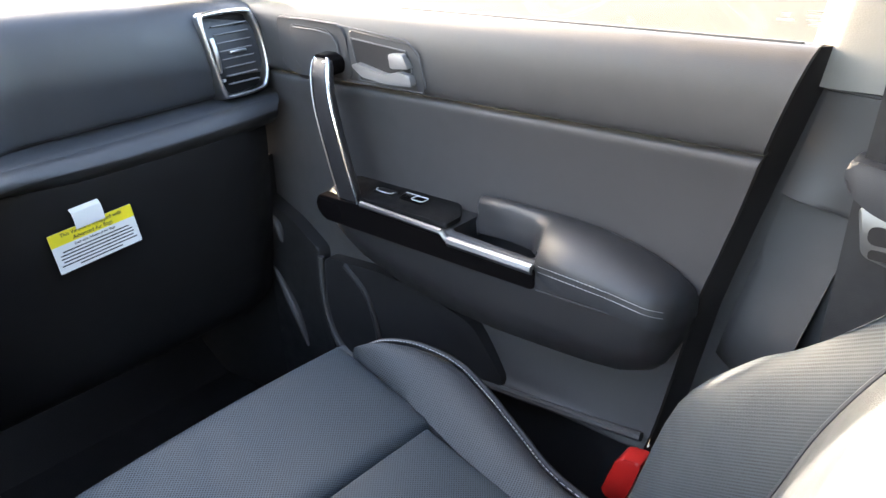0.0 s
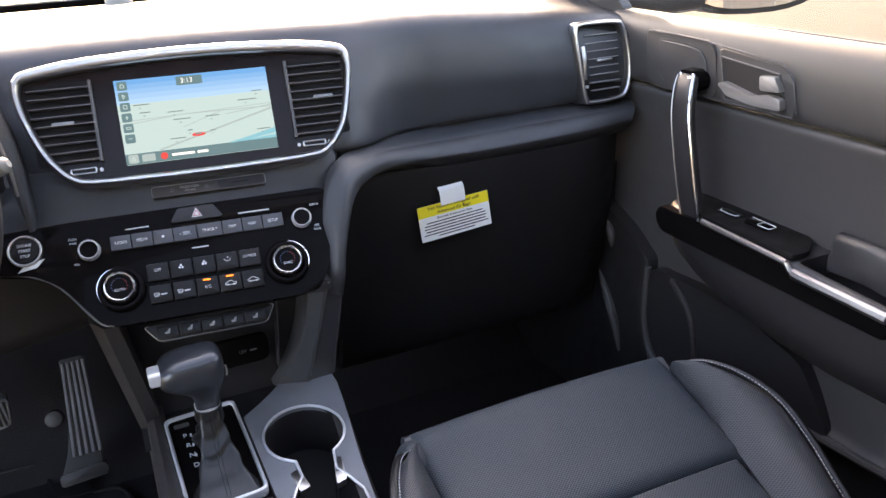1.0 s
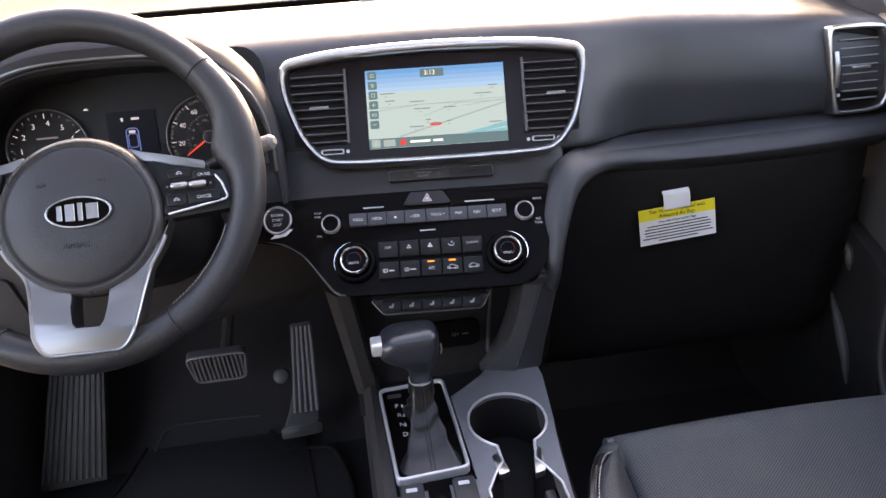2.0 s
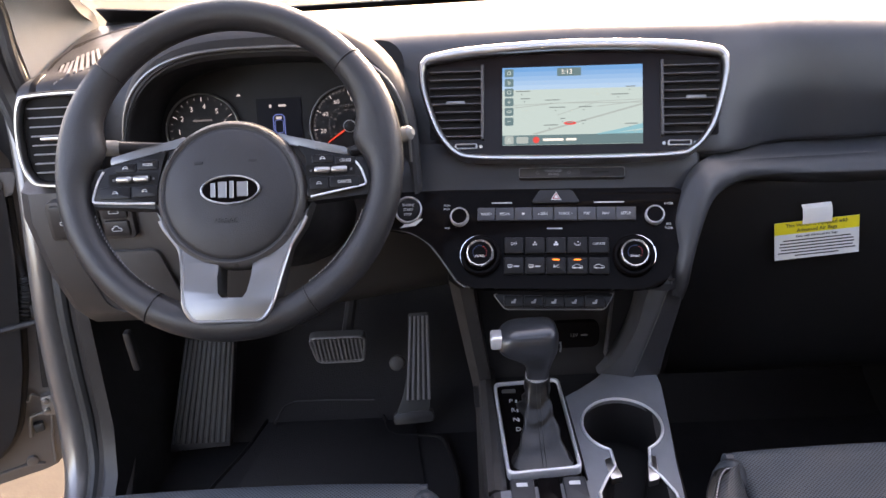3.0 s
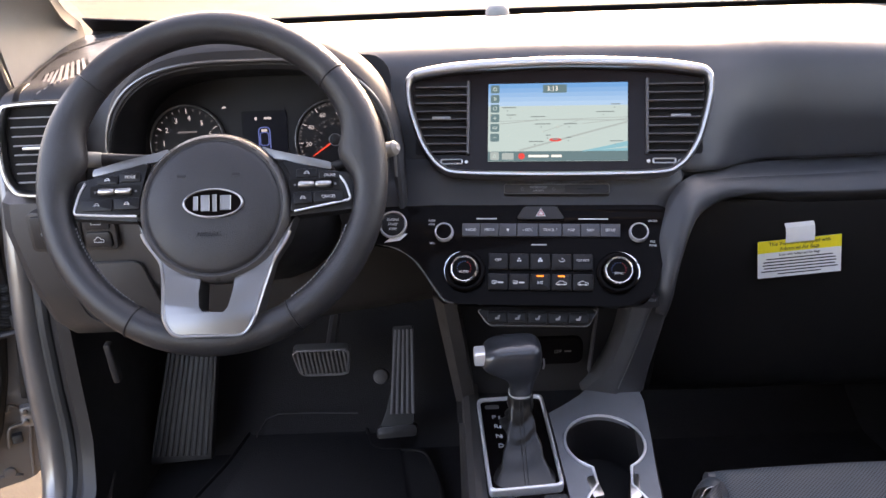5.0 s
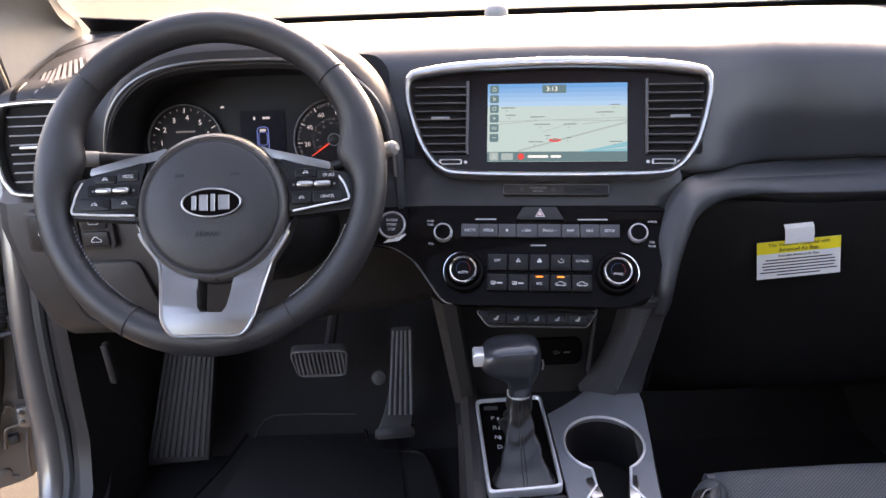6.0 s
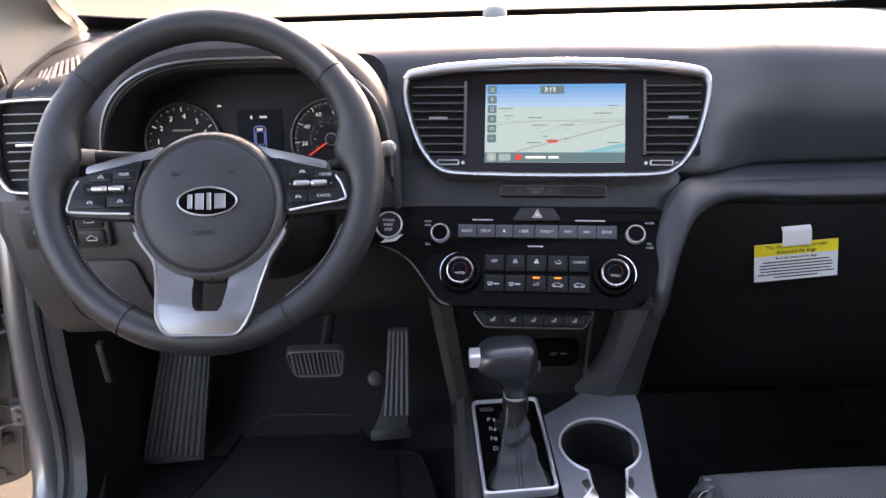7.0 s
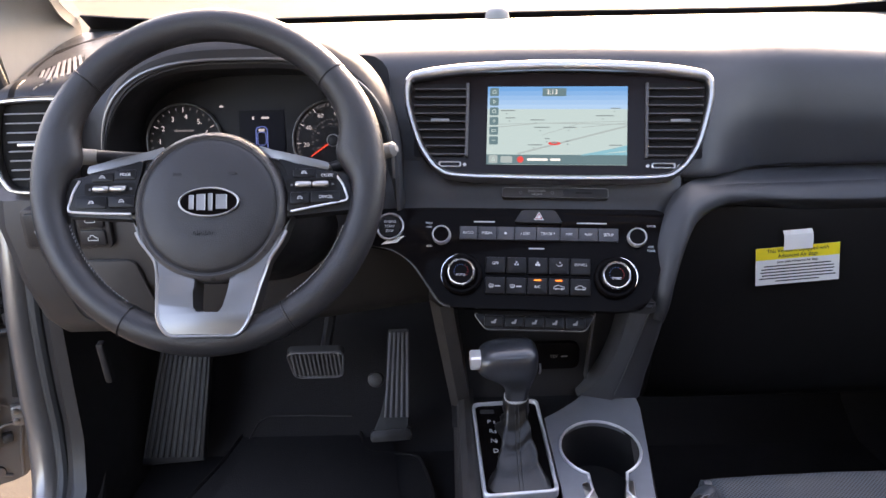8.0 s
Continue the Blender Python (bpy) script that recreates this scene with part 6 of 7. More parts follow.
        rows = [[Vector((X + s * (a.x + 0.012 + 0.010 * f), a.y + dy + 0.012 * f, a.z - 0.005 - f * 0.20)) for f in (0, 0.1, 0.3, 0.6, 1.0)] for a in R]
        part("side_panel", shell(rows, (-s * 0.02, 0, -0.005)), LEATHER, st, "plain black leather side")
    part("seat_base", slab(rounded(X - 0.2, X + 0.2, 0.30 + dy, 0.80 + dy, 0.04), flat(0.30), 0.0, 0.16, 0.02), BLACK, st)
    # backrest, leaning back: a centre panel between two deep bolsters
    bk = Matrix(((1, 0, 0, X), (0, -0.40, 0.9165, 0.345 + dy), (0, 0.9165, 0.40, 0.58), (0, 0, 0, 1)))
    spine = curve([(0.375, 0.52, 0), (0.33, 0.62, 0), (0.287, 0.746, 0), (0.260, 0.825, 0), (0.222, 0.90, 0), (0.165, 0.98, 0), (0.09, 1.08, 0), (0.03, 1.16, 0)], 4, False)
    rows = []
    for p in spine:
        rows.append([Vector((X + lerp(-0.146, 0.146, k / 12), p.x + dy - 0.008 * (1 - (k / 6 - 1) ** 2), p.y)) for k in range(13)])
    part("backrest", shell(rows, (0, -0.05, -0.02)), LEATHER, st, "black leather backrest panel")
    ridge = curve([(0.215, 0.475, 0.52, 0)[:3], (0.228, 0.45, 0.60), (0.234, 0.41, 0.73), (0.222, 0.345, 0.81), (0.203, 0.30, 0.85), (0.165, 0.245, 0.915), (0.155, 0.18, 0.99), (0.152, 0.10, 1.08)], 4, False)
    for s in (-1, 1):
        rows = []
        for p, r in zip(spine, ridge):
            a, b = Vector((0.146, p.x, p.y)), r
            row = []
            for k in range(9):
                f = k / 8
                q = a.lerp(b, f)
                puff = math.sin(math.pi * f) * lerp(1, 0.3, min(1, max(0, (q.z - 0.76) / 0.12)))
                row.append(Vector((X + s * q.x, q.y + dy + 0.022 * puff * min(1, (b - a).length / 0.1), q.z + 0.012 * puff)))
            for du, dv in ((0.010, -0.004), (0.020, -0.02), (0.026, -0.06), (0.02, -0.12)):
                row.append(Vector((X + s * (b.x + du), b.y + dy + dv, b.z - 0.004)))
            rows.append(row)
        part("back_bolster", shell(rows, (-s * 0.004, -0.01, -0.004)), PERF, st, "perforated leather backrest bolster", uv=lambda v, s=s: (1.5 * (s * v.x * 0.58 + v.y * 0.81), 1.5 * (v.z * 0.83 - v.y * 0.5)))
        part("piping", sweep(bmesh.new(), [Vector((X + s * 0.147, p.x + dy + 0.001, p.y)) for p in spine], 0.0022, 6), LEATHER, st)
    rings = []
    for v, w, d in ((0.60, 0.10, 0.03), (0.64, 0.135, 0.05), (0.72, 0.14, 0.055), (0.78, 0.125, 0.045), (0.80, 0.09, 0.02)):
        rings.append([bk @ Vector((w * math.copysign(abs(math.cos(q)) ** 0.6, math.cos(q)), v, -0.01 + d * math.copysign(abs(math.sin(q)) ** 0.7, math.sin(q)))) for q in (2 * math.pi * k / 24 for k in range(24))])
    part("headrest", loft(bmesh.new(), rings), LEATHER, st, "black leather headrest")
    return st


build_seat("passenger_seat", 0.0, 0.0)
build_seat("driver_seat", -0.722, -0.032)


# ---- passenger door ----
FROST = material("frosted_print", (0.55, 0.5, 0.42), 0.8)
PANE_MARKS = ((0.411, 1.0745, 0.008, 0.0008), (0.411, 1.079, 0.004, 0.0016), (0.383, 1.083, 0.010, 0.0006), (0.383, 1.079, 0.010, 0.0006), (0.382, 1.075, 0.010, 0.0006), (0.382, 1.071, 0.008, 0.0006))
def build_door():
    d = thing("passenger_door", (0.73, 0.8, 0.4), "dark grey passenger door trim with armrest and pull handle", "car door")

    def rear(z):
        return 0.374 + (1.05 - max(z, 0.77)) * 0.30 + (0.77 - min(z, 0.77)) * 0.18

    def skin(prof, y1, name, mat, lab, n=14):
        rows = []
        for x, z in prof:
            y0 = rear(z)
            rows.append([(x, lerp(y0, y1, k / n), z) for k in range(n + 1)])
        return part(name, shell(rows, (0.012, 0, 0)), mat, d, lab)

    up = [(p.x, p.y) for p in curve([(0.742, 1.045, 0), (0.738, 1.054, 0), (0.728, 1.054, 0), (0.716, 1.040, 0), (0.709, 1.015, 0), (0.707, 0.985, 0), (0.709, 0.960, 0), (0.716, 0.951, 0), (0.726, 0.949, 0)], 3, False)]
    skin(up, 1.24, "upper_trim", DOOR, "smooth dark grey upper door trim")
    lo = [(p.x, p.y) for p in curve([(0.728, 0.947, 0), (0.716, 0.946, 0), (0.713, 0.938, 0), (0.718, 0.915, 0), (0.724, 0.87, 0), (0.726, 0.80, 0), (0.724, 0.70, 0), (0.719, 0.62, 0), (0.712, 0.572, 0), (0.704, 0.560, 0), (0.703, 0.550, 0), (0.715, 0.543, 0)], 3, False)]
    skin(lo, 1.24, "lower_trim", DOOR_LOW, "dark grey lower door trim")
    bot = [(0.716, 0.545), (0.722, 0.50), (0.728, 0.42), (0.735, 0.32)]
    skin(bot, 1.24, "door_foot", BLACK, "black door foot")
    # black gap at the door's rear edge
    rows = [[(0.732, rear(z) + 0.004, z), (0.745, rear(z) - 0.006, z), (0.79, rear(z) - 0.02, z), (0.80, rear(z) - 0.16, z)] for z in (1.054, 1.045, 1.0, 0.95, 0.85, 0.75, 0.65, 0.55, 0.40)]
    part("door_edge", shell(rows, (0.01, 0.004, 0)), BLACK, d, "black door edge")
    def plate(name, pts, x0, x1, mat, lab="", r=0.006, bev=0.002, parent=d):
        # outline in (y, z); from x0 (outside) to x1 (cabin side)
        m = Matrix(((0, 0, -1, 0), (-1, 0, 0, 0), (0, 1, 0, 0), (0, 0, 0, 1)))
        return part(name, slab(corners([(-y, z) for y, z in pts], r), m, -x0, -x1, bev), mat, parent, lab)

    # raised panel ahead of the latch, latch recess and lever
    plate("corner_panel", [(1.135, 1.036), (1.00, 1.033), (0.985, 1.02), (0.975, 0.962), (1.00, 0.953), (1.10, 0.953), (1.13, 0.965)], 0.72, 0.7062, DOOR, "raised corner panel", 0.012, 0.001)
    plate("corner_inset", [(1.105, 1.027), (1.02, 1.024), (1.003, 1.012), (0.995, 0.965), (1.095, 0.965)], 0.72, 0.7048, DOOR, "", 0.012, 0.001)
    es = plate("latch_plate", [(0.978, 1.027), (0.862, 1.017), (0.846, 1.004), (0.838, 0.962), (0.845, 0.957), (0.965, 0.955)], 0.72, 0.7055, DOOR, "latch surround", 0.008, 0.001)
    # flat plate, coloured dark to stand in for shade inside the latch recess
    plate("latch_recess", [(0.971, 1.016), (0.868, 1.008), (0.853, 0.966), (0.958, 0.961)], 0.71, 0.7045, DARK_AND_SHADED, "flat latch recess plate, darkened for its shade", 0.006, 0.0, es)
    plate("latch_lever", [(0.966, 0.982), (0.955, 0.986), (0.90, 0.976), (0.876, 0.982), (0.856, 0.980), (0.852, 0.9655), (0.90, 0.964), (0.945, 0.968)], 0.71, 0.695, SILVER_PLASTIC, "silver door latch lever", 0.004, 0.003, es)
    plate("lock_tab", [(0.893, 1.004), (0.868, 1.006), (0.857, 0.988), (0.890, 0.985)], 0.71, 0.696, SILVER_PLASTIC, "silver lock tab", 0.003, 0.002, es)
    for pts, w in (((1.126, 1.034), (1.06, 1.035), (1.0, 1.033), (0.93, 1.0275), (0.866, 1.0225), (0.846, 1.008), (0.835, 0.964), (0.84, 0.9575), (0.96, 0.957), (1.04, 0.957)), 0.0009), (((1.094, 1.0225), (1.04, 1.0215), (1.012, 1.018), (1.001, 1.006), (0.994, 0.968)), 0.0011), (((0.9715, 1.0165), (0.92, 1.0125), (0.868, 1.0085), (0.853, 0.966), (0.90, 0.9605), (0.958, 0.961), (0.9715, 1.0165)), 0.0011):
        part("bead", sweep(bmesh.new(), [(0.7046, y, z) for y, z in pts], w, 6), POST, es)
    # armrest body
    rings = []
    for y, zt, zb, xin, well in ((1.03, 0.79, 0.752, 0.700, 0), (1.02, 0.797, 0.732, 0.676, 0), (1.0, 0.799, 0.714, 0.664, 0), (0.95, 0.799, 0.690, 0.6585, 0), (0.87, 0.799, 0.664, 0.657, 0), (0.78, 0.798, 0.651, 0.657, 0), (0.7665, 0.798, 0.651, 0.657, 0), (0.764, 0.796, 0.650, 0.657, 0.045), (0.70, 0.793, 0.648, 0.657, 0.05), (0.645, 0.791, 0.651, 0.657, 0.045), (0.641, 0.791, 0.651, 0.657, 0), (0.62, 0.790, 0.652, 0.657, 0), (0.56, 0.788, 0.656, 0.657, 0), (0.52, 0.787, 0.662, 0.657, 0), (0.495, 0.786, 0.673, 0.659, 0), (0.478, 0.784, 0.690, 0.665, 0), (0.467, 0.782, 0.712, 0.677, 0), (0.462, 0.78, 0.738, 0.698, 0)):
        floor_x = max(xin + 0.012, 0.6685)
        sec = [(0.728, zt), (0.7165, zt), (0.7145, zt - well), (floor_x + 0.002, zt - well), (floor_x, zt - 0.0005), (xin + 0.008, zt - 0.001), (xin + 0.001, zt - 0.008), (xin, zt - 0.03), (xin + 0.002, lerp(zt, zb, 0.55)), (xin + 0.016, lerp(zt, zb, 0.86)), (0.705, zb), (0.728, zb + 0.004)]
        rings.append([Vector((x, y, z)) for x, z in sec])
    arm = part("armrest", loft(bmesh.new(), rings), ARMREST, d, "dark grey armrest body", sharp=50)
    # padded rear part
    rings = []
    for y, zi, zo, xin in ((0.757, 0.806, 0.828, 0.704), (0.752, 0.812, 0.832, 0.700), (0.70, 0.814, 0.833, 0.700), (0.664, 0.812, 0.833, 0.697), (0.648, 0.808, 0.833, 0.688), (0.638, 0.802, 0.833, 0.672), (0.632, 0.797, 0.833, 0.6575), (0.58, 0.796, 0.830, 0.6545), (0.535, 0.794, 0.821, 0.6545), (0.505, 0.791, 0.812, 0.655), (0.484, 0.788, 0.803, 0.6575), (0.470, 0.785, 0.795, 0.665), (0.461, 0.782, 0.787, 0.680), (0.457, 0.779, 0.780, 0.702)):
        sec = [(0.729, zo - 0.012), (0.723, zo - 0.002), (0.716, zo + 0.001), (lerp(0.716, xin, 0.35), lerp(zo, zi, 0.22) + 0.003), (lerp(0.716, xin, 0.7), lerp(zo, zi, 0.6) + 0.004), (xin + 0.005, zi + 0.001), (xin, zi - 0.008), (xin + 0.001, zi - 0.034 if xin < 0.68 else zi - 0.028), (0.729, zi - 0.04 if xin < 0.68 else zi - 0.032)]
        rings.append([Vector((x, y, z)) for x, z in sec])
    pad = part("armrest_pad", loft(bmesh.new(), rings), PAD_LEATHER, arm, "black leather armrest pad", sharp=60)
    for dz in (0.0, -0.0075):
        bm = bmesh.new()
        line = curve([(0.6555, 0.624, 0.7905 + dz), (0.6535, 0.58, 0.7895 + dz), (0.6535, 0.53, 0.7865 + dz), (0.654, 0.505, 0.7835 + dz), (0.6565, 0.484, 0.780 + dz), (0.6655, 0.468, 0.777 + dz)], 10, False)
        for k in range(0, len(line) - 1):
            sweep(bm, [line[k], line[k].lerp(line[k + 1], 0.6)], 0.0005, 4)
        tagged(part("stitching", bm, STITCH, arm, "pale double stitching"), kind="stuff")
    part("pad_seam", sweep(bmesh.new(), curve([(0.6565, 0.628, 0.757), (0.6560, 0.58, 0.758), (0.6568, 0.53, 0.759), (0.659, 0.50, 0.760)], 5, False), 0.0012, 6), BLACK, arm)
    # gloss face, chrome strips, switch plate, cup pocket
    plate("gloss_face", [(1.018, 0.795), (0.925, 0.797), (0.63, 0.785), (0.63, 0.757), (0.78, 0.757), (0.92, 0.757), (1.01, 0.757), (1.026, 0.775)], 0.67, 0.6545, PIANO, "piano-black armrest face", 0.006, 0.002, arm)
    part("chrome_strip", sweep(bmesh.new(), [(0.6545, 0.925, 0.800), (0.6545, 0.86, 0.7985), (0.6545, 0.775, 0.796)], 0.0045, 8), SATIN, arm, "satin chrome strip")
    part("chrome_strip", sweep(bmesh.new(), [(0.6545, 0.775, 0.797), (0.6545, 0.768, 0.789), (0.6545, 0.762, 0.787)], 0.004, 8), SATIN, arm)
    part("chrome_strip", sweep(bmesh.new(), [(0.655, 0.763, 0.786), (0.655, 0.70, 0.785), (0.655, 0.632, 0.784)], 0.0068, 8), SATIN, arm, "satin chrome strip")
    sp = part("switch_plate", slab(corners([(0.661, 0.925), (0.661, 0.772), (0.690, 0.772), (0.726, 0.80), (0.726, 1.005), (0.69, 1.0)], 0.006), flat(0.7995), 0.0, 0.006, 0.002), VENT_DARK, arm, "black window switch plate")
    part("window_switch", slab(rounded(0.690, 0.706, 0.845, 0.885, 0.004), flat(0.8055), 0, 0.0045, 0.002), PIANO, sp, "window switch")
    part("switch_edge", sweep(bmesh.new(), [(x, y, 0.8102) for x, y in rounded(0.6905, 0.7055, 0.841, 0.862, 0.003)], 0.0007, 5, closed=True), MARK, sp)
    part("switch_edge", sweep(bmesh.new(), [(0.7065, 0.862, 0.8102), (0.7065, 0.885, 0.8102)], 0.0006, 5), MARK, sp)
    part("lock_switch", slab(rounded(0.690, 0.707, 0.900, 0.938, 0.004), flat(0.8055), 0, 0.002, 0.0012), POD, sp)
    part("lock_mark", sweep(bmesh.new(), curve([(0.701, 0.936, 0.8078), (0.6935, 0.932, 0.8078), (0.6925, 0.908, 0.8078), (0.699, 0.902, 0.8078)], 4, False), 0.0008, 5), MARK, sp)
    part("well_edge", sweep(bmesh.new(), curve([(0.7125, 0.756, 0.8005), (0.7125, 0.70, 0.800), (0.7085, 0.665, 0.799), (0.697, 0.650, 0.797), (0.675, 0.6425, 0.794)], 5, False), 0.0011, 6), DOOR, arm)
    # pull grip with chrome edges
    # a flat, slightly bowed bar: textured face, bright rim, gloss mount at its head
    axis = curve([(0.684, 1.010, 0.990), (0.672, 1.003, 0.972), (0.664, 0.994, 0.935), (0.661, 0.980, 0.885), (0.662, 0.968, 0.835), (0.665, 0.959, 0.793), (0.667, 0.957, 0.780)], 4, False)
    rings, rims = [], ([], [])
    for k, p in enumerate(axis):
        t = k / (len(axis) - 1)
        hw = lerp(0.0165, 0.0205, min(1, t * 2.2)) * (0.8 if k == 0 else 1) - 0.004 * max(0, (t - 0.93) / 0.07)
        rings.append([p + Vector((0.009 * math.sin(q) * (0.45 if math.sin(q) < 0 else 1.6), hw * math.copysign(abs(math.cos(q)) ** 0.55, math.cos(q)), 0)) for q in (2 * math.pi * j / 20 for j in range(20))])
        for e, sgn in zip(rims, (1, -1)):
            e.append(p + Vector((-0.0032, sgn * hw * 0.95, 0)))
    grip = part("pull_grip", loft(bmesh.new(), rings), ARMREST, d, "dark grey pull grip with a chrome rim", sharp=70)
    part("grip_edge", sweep(bmesh.new(), rims[1], lambda t: 0.0032 - 0.001 * t, 8), CHROME, grip, "bright chrome rim")
    part("grip_edge", sweep(bmesh.new(), rims[0][1:], 0.0011, 6), SATIN, grip, "thin chrome rim")
    part("grip_edge", sweep(bmesh.new(), curve([rims[0][-1], axis[-1] + Vector((-0.003, 0.012, -0.004)), axis[-1] + Vector((-0.003, -0.012, -0.004)), rims[1][-1]], 4, False), 0.0016, 6), SATIN, grip, "thin chrome rim")
    part("grip_edge", sweep(bmesh.new(), curve([rims[0][0], axis[0] + Vector((-0.004, 0.004, -0.006)), rims[1][1] + Vector((-0.001, 0, 0))], 4, False), 0.0024, 6), CHROME, grip, "bright chrome fork")
    head = [[Vector((x, y0 + (y - 1.012) * f, z)) for y, z in [(p[0], p[1]) for p in corners([(1.036, 0.962), (0.992, 0.966), (0.989, 0.985), (1.0, 0.995), (1.028, 0.994)], 0.008)]] for x, y0, f in ((0.726, 1.016, 1.15), (0.70, 1.014, 1.1), (0.688, 1.012, 1.0), (0.681, 1.011, 0.86))]
    part("grip_head", loft(bmesh.new(), head), PIANO, grip, "glossy black grip mount")
    part("grip_foot", slab(corners([(-0.975, 0.772), (-0.925, 0.772), (-0.928, 0.790), (-0.97, 0.790)], 0.006), side_axes(0.0), -0.69, -0.664, 0.004), PIANO, grip, "glossy black grip foot")
    # dark moulding ahead of the pocket, with the speaker's rounded edge
    plate("front_moulding", [(1.088, 0.665), (1.15, 0.702), (1.235, 0.735), (1.235, 0.32), (1.06, 0.32), (1.07, 0.47), (1.092, 0.53)], 0.735, 0.699, DARK_AND_SHADED, "black lower front moulding of the door", 0.012, 0.004)
    part("moulding_fold", sweep(bmesh.new(), curve([(0.699, 1.225, 0.60), (0.697, 1.19, 0.555), (0.697, 1.165, 0.51), (0.697, 1.15, 0.46)], 6, False), lambda t: 0.002 + 0.008 * math.sin(math.pi * t), 10), DOOR_LOW, d)
    part("moulding_fold", sweep(bmesh.new(), curve([(0.699, 1.215, 0.70), (0.696, 1.19, 0.685), (0.697, 1.185, 0.655)], 6, False), lambda t: 0.002 + 0.006 * math.sin(math.pi * t), 10), DOOR_LOW, d)
    # door pocket
    plate("pocket", [(1.085, 0.655), (0.96, 0.665), (0.87, 0.662), (0.77, 0.640), (0.745, 0.610), (0.705, 0.556), (0.80, 0.540), (1.06, 0.45), (1.09, 0.52)], 0.728, 0.7005, BLACK, "deep black door pocket", 0.02, 0.004)
    part("pocket_lip", sweep(bmesh.new(), curve([(0.699, 1.086, 0.655), (0.698, 1.088, 0.60), (0.698, 1.084, 0.545), (0.698, 1.062, 0.50), (0.698, 1.02, 0.48), (0.698, 0.94, 0.49)], 5, False), 0.006, 8), DOOR_LOW, d)
    part("pocket_fold", sweep(bmesh.new(), curve([(0.7005, 1.03, 0.655), (0.6995, 0.985, 0.62), (0.699, 0.965, 0.57), (0.699, 0.96, 0.52)], 5, False), 0.005, 8), ARMREST, d)
    part("door_ledge", sweep(bmesh.new(), curve([(0.703, 0.84, 0.530), (0.702, 0.79, 0.543), (0.701, 0.70, 0.552), (0.701, 0.60, 0.562), (0.702, 0.50, 0.573)], 4, False), 0.006, 8), DOOR, d)
    # window pane and its seal
    g = part("window_pane", slab(corners([(-1.40, 1.04), (-0.36, 1.055), (-0.28, 1.42), (-0.75, 1.44)], 0.02), side_axes(0.748), -0.002, 0.002), GLASS, d, "clear door window")
    g.visible_shadow = False
    for y, z, w, h in PANE_MARKS:
        part("etched_mark", slab([(-y - w, z - h), (-y + w, z - h), (-y + w, z + h), (-y - w, z + h)], side_axes(0.7455), 0.0, 0.0003), FROST, g, "faint pale etched mark")
    part("window_seal", sweep(bmesh.new(), [(0.742, 1.30, 1.048), (0.742, 0.9, 1.053), (0.742, 0.6, 1.0535), (0.742, 0.39, 1.0535)], 0.0035, 6), RUBBER, d)
    tri = part("mirror_triangle", slab(corners([(-1.48, 1.04), (-1.24, 1.045), (-1.22, 1.055), (-1.36, 1.16)], 0.01), side_axes(0.735), -0.01, 0.008, 0.003), DOOR, d, "dark mirror corner trim")
    return d


build_door()


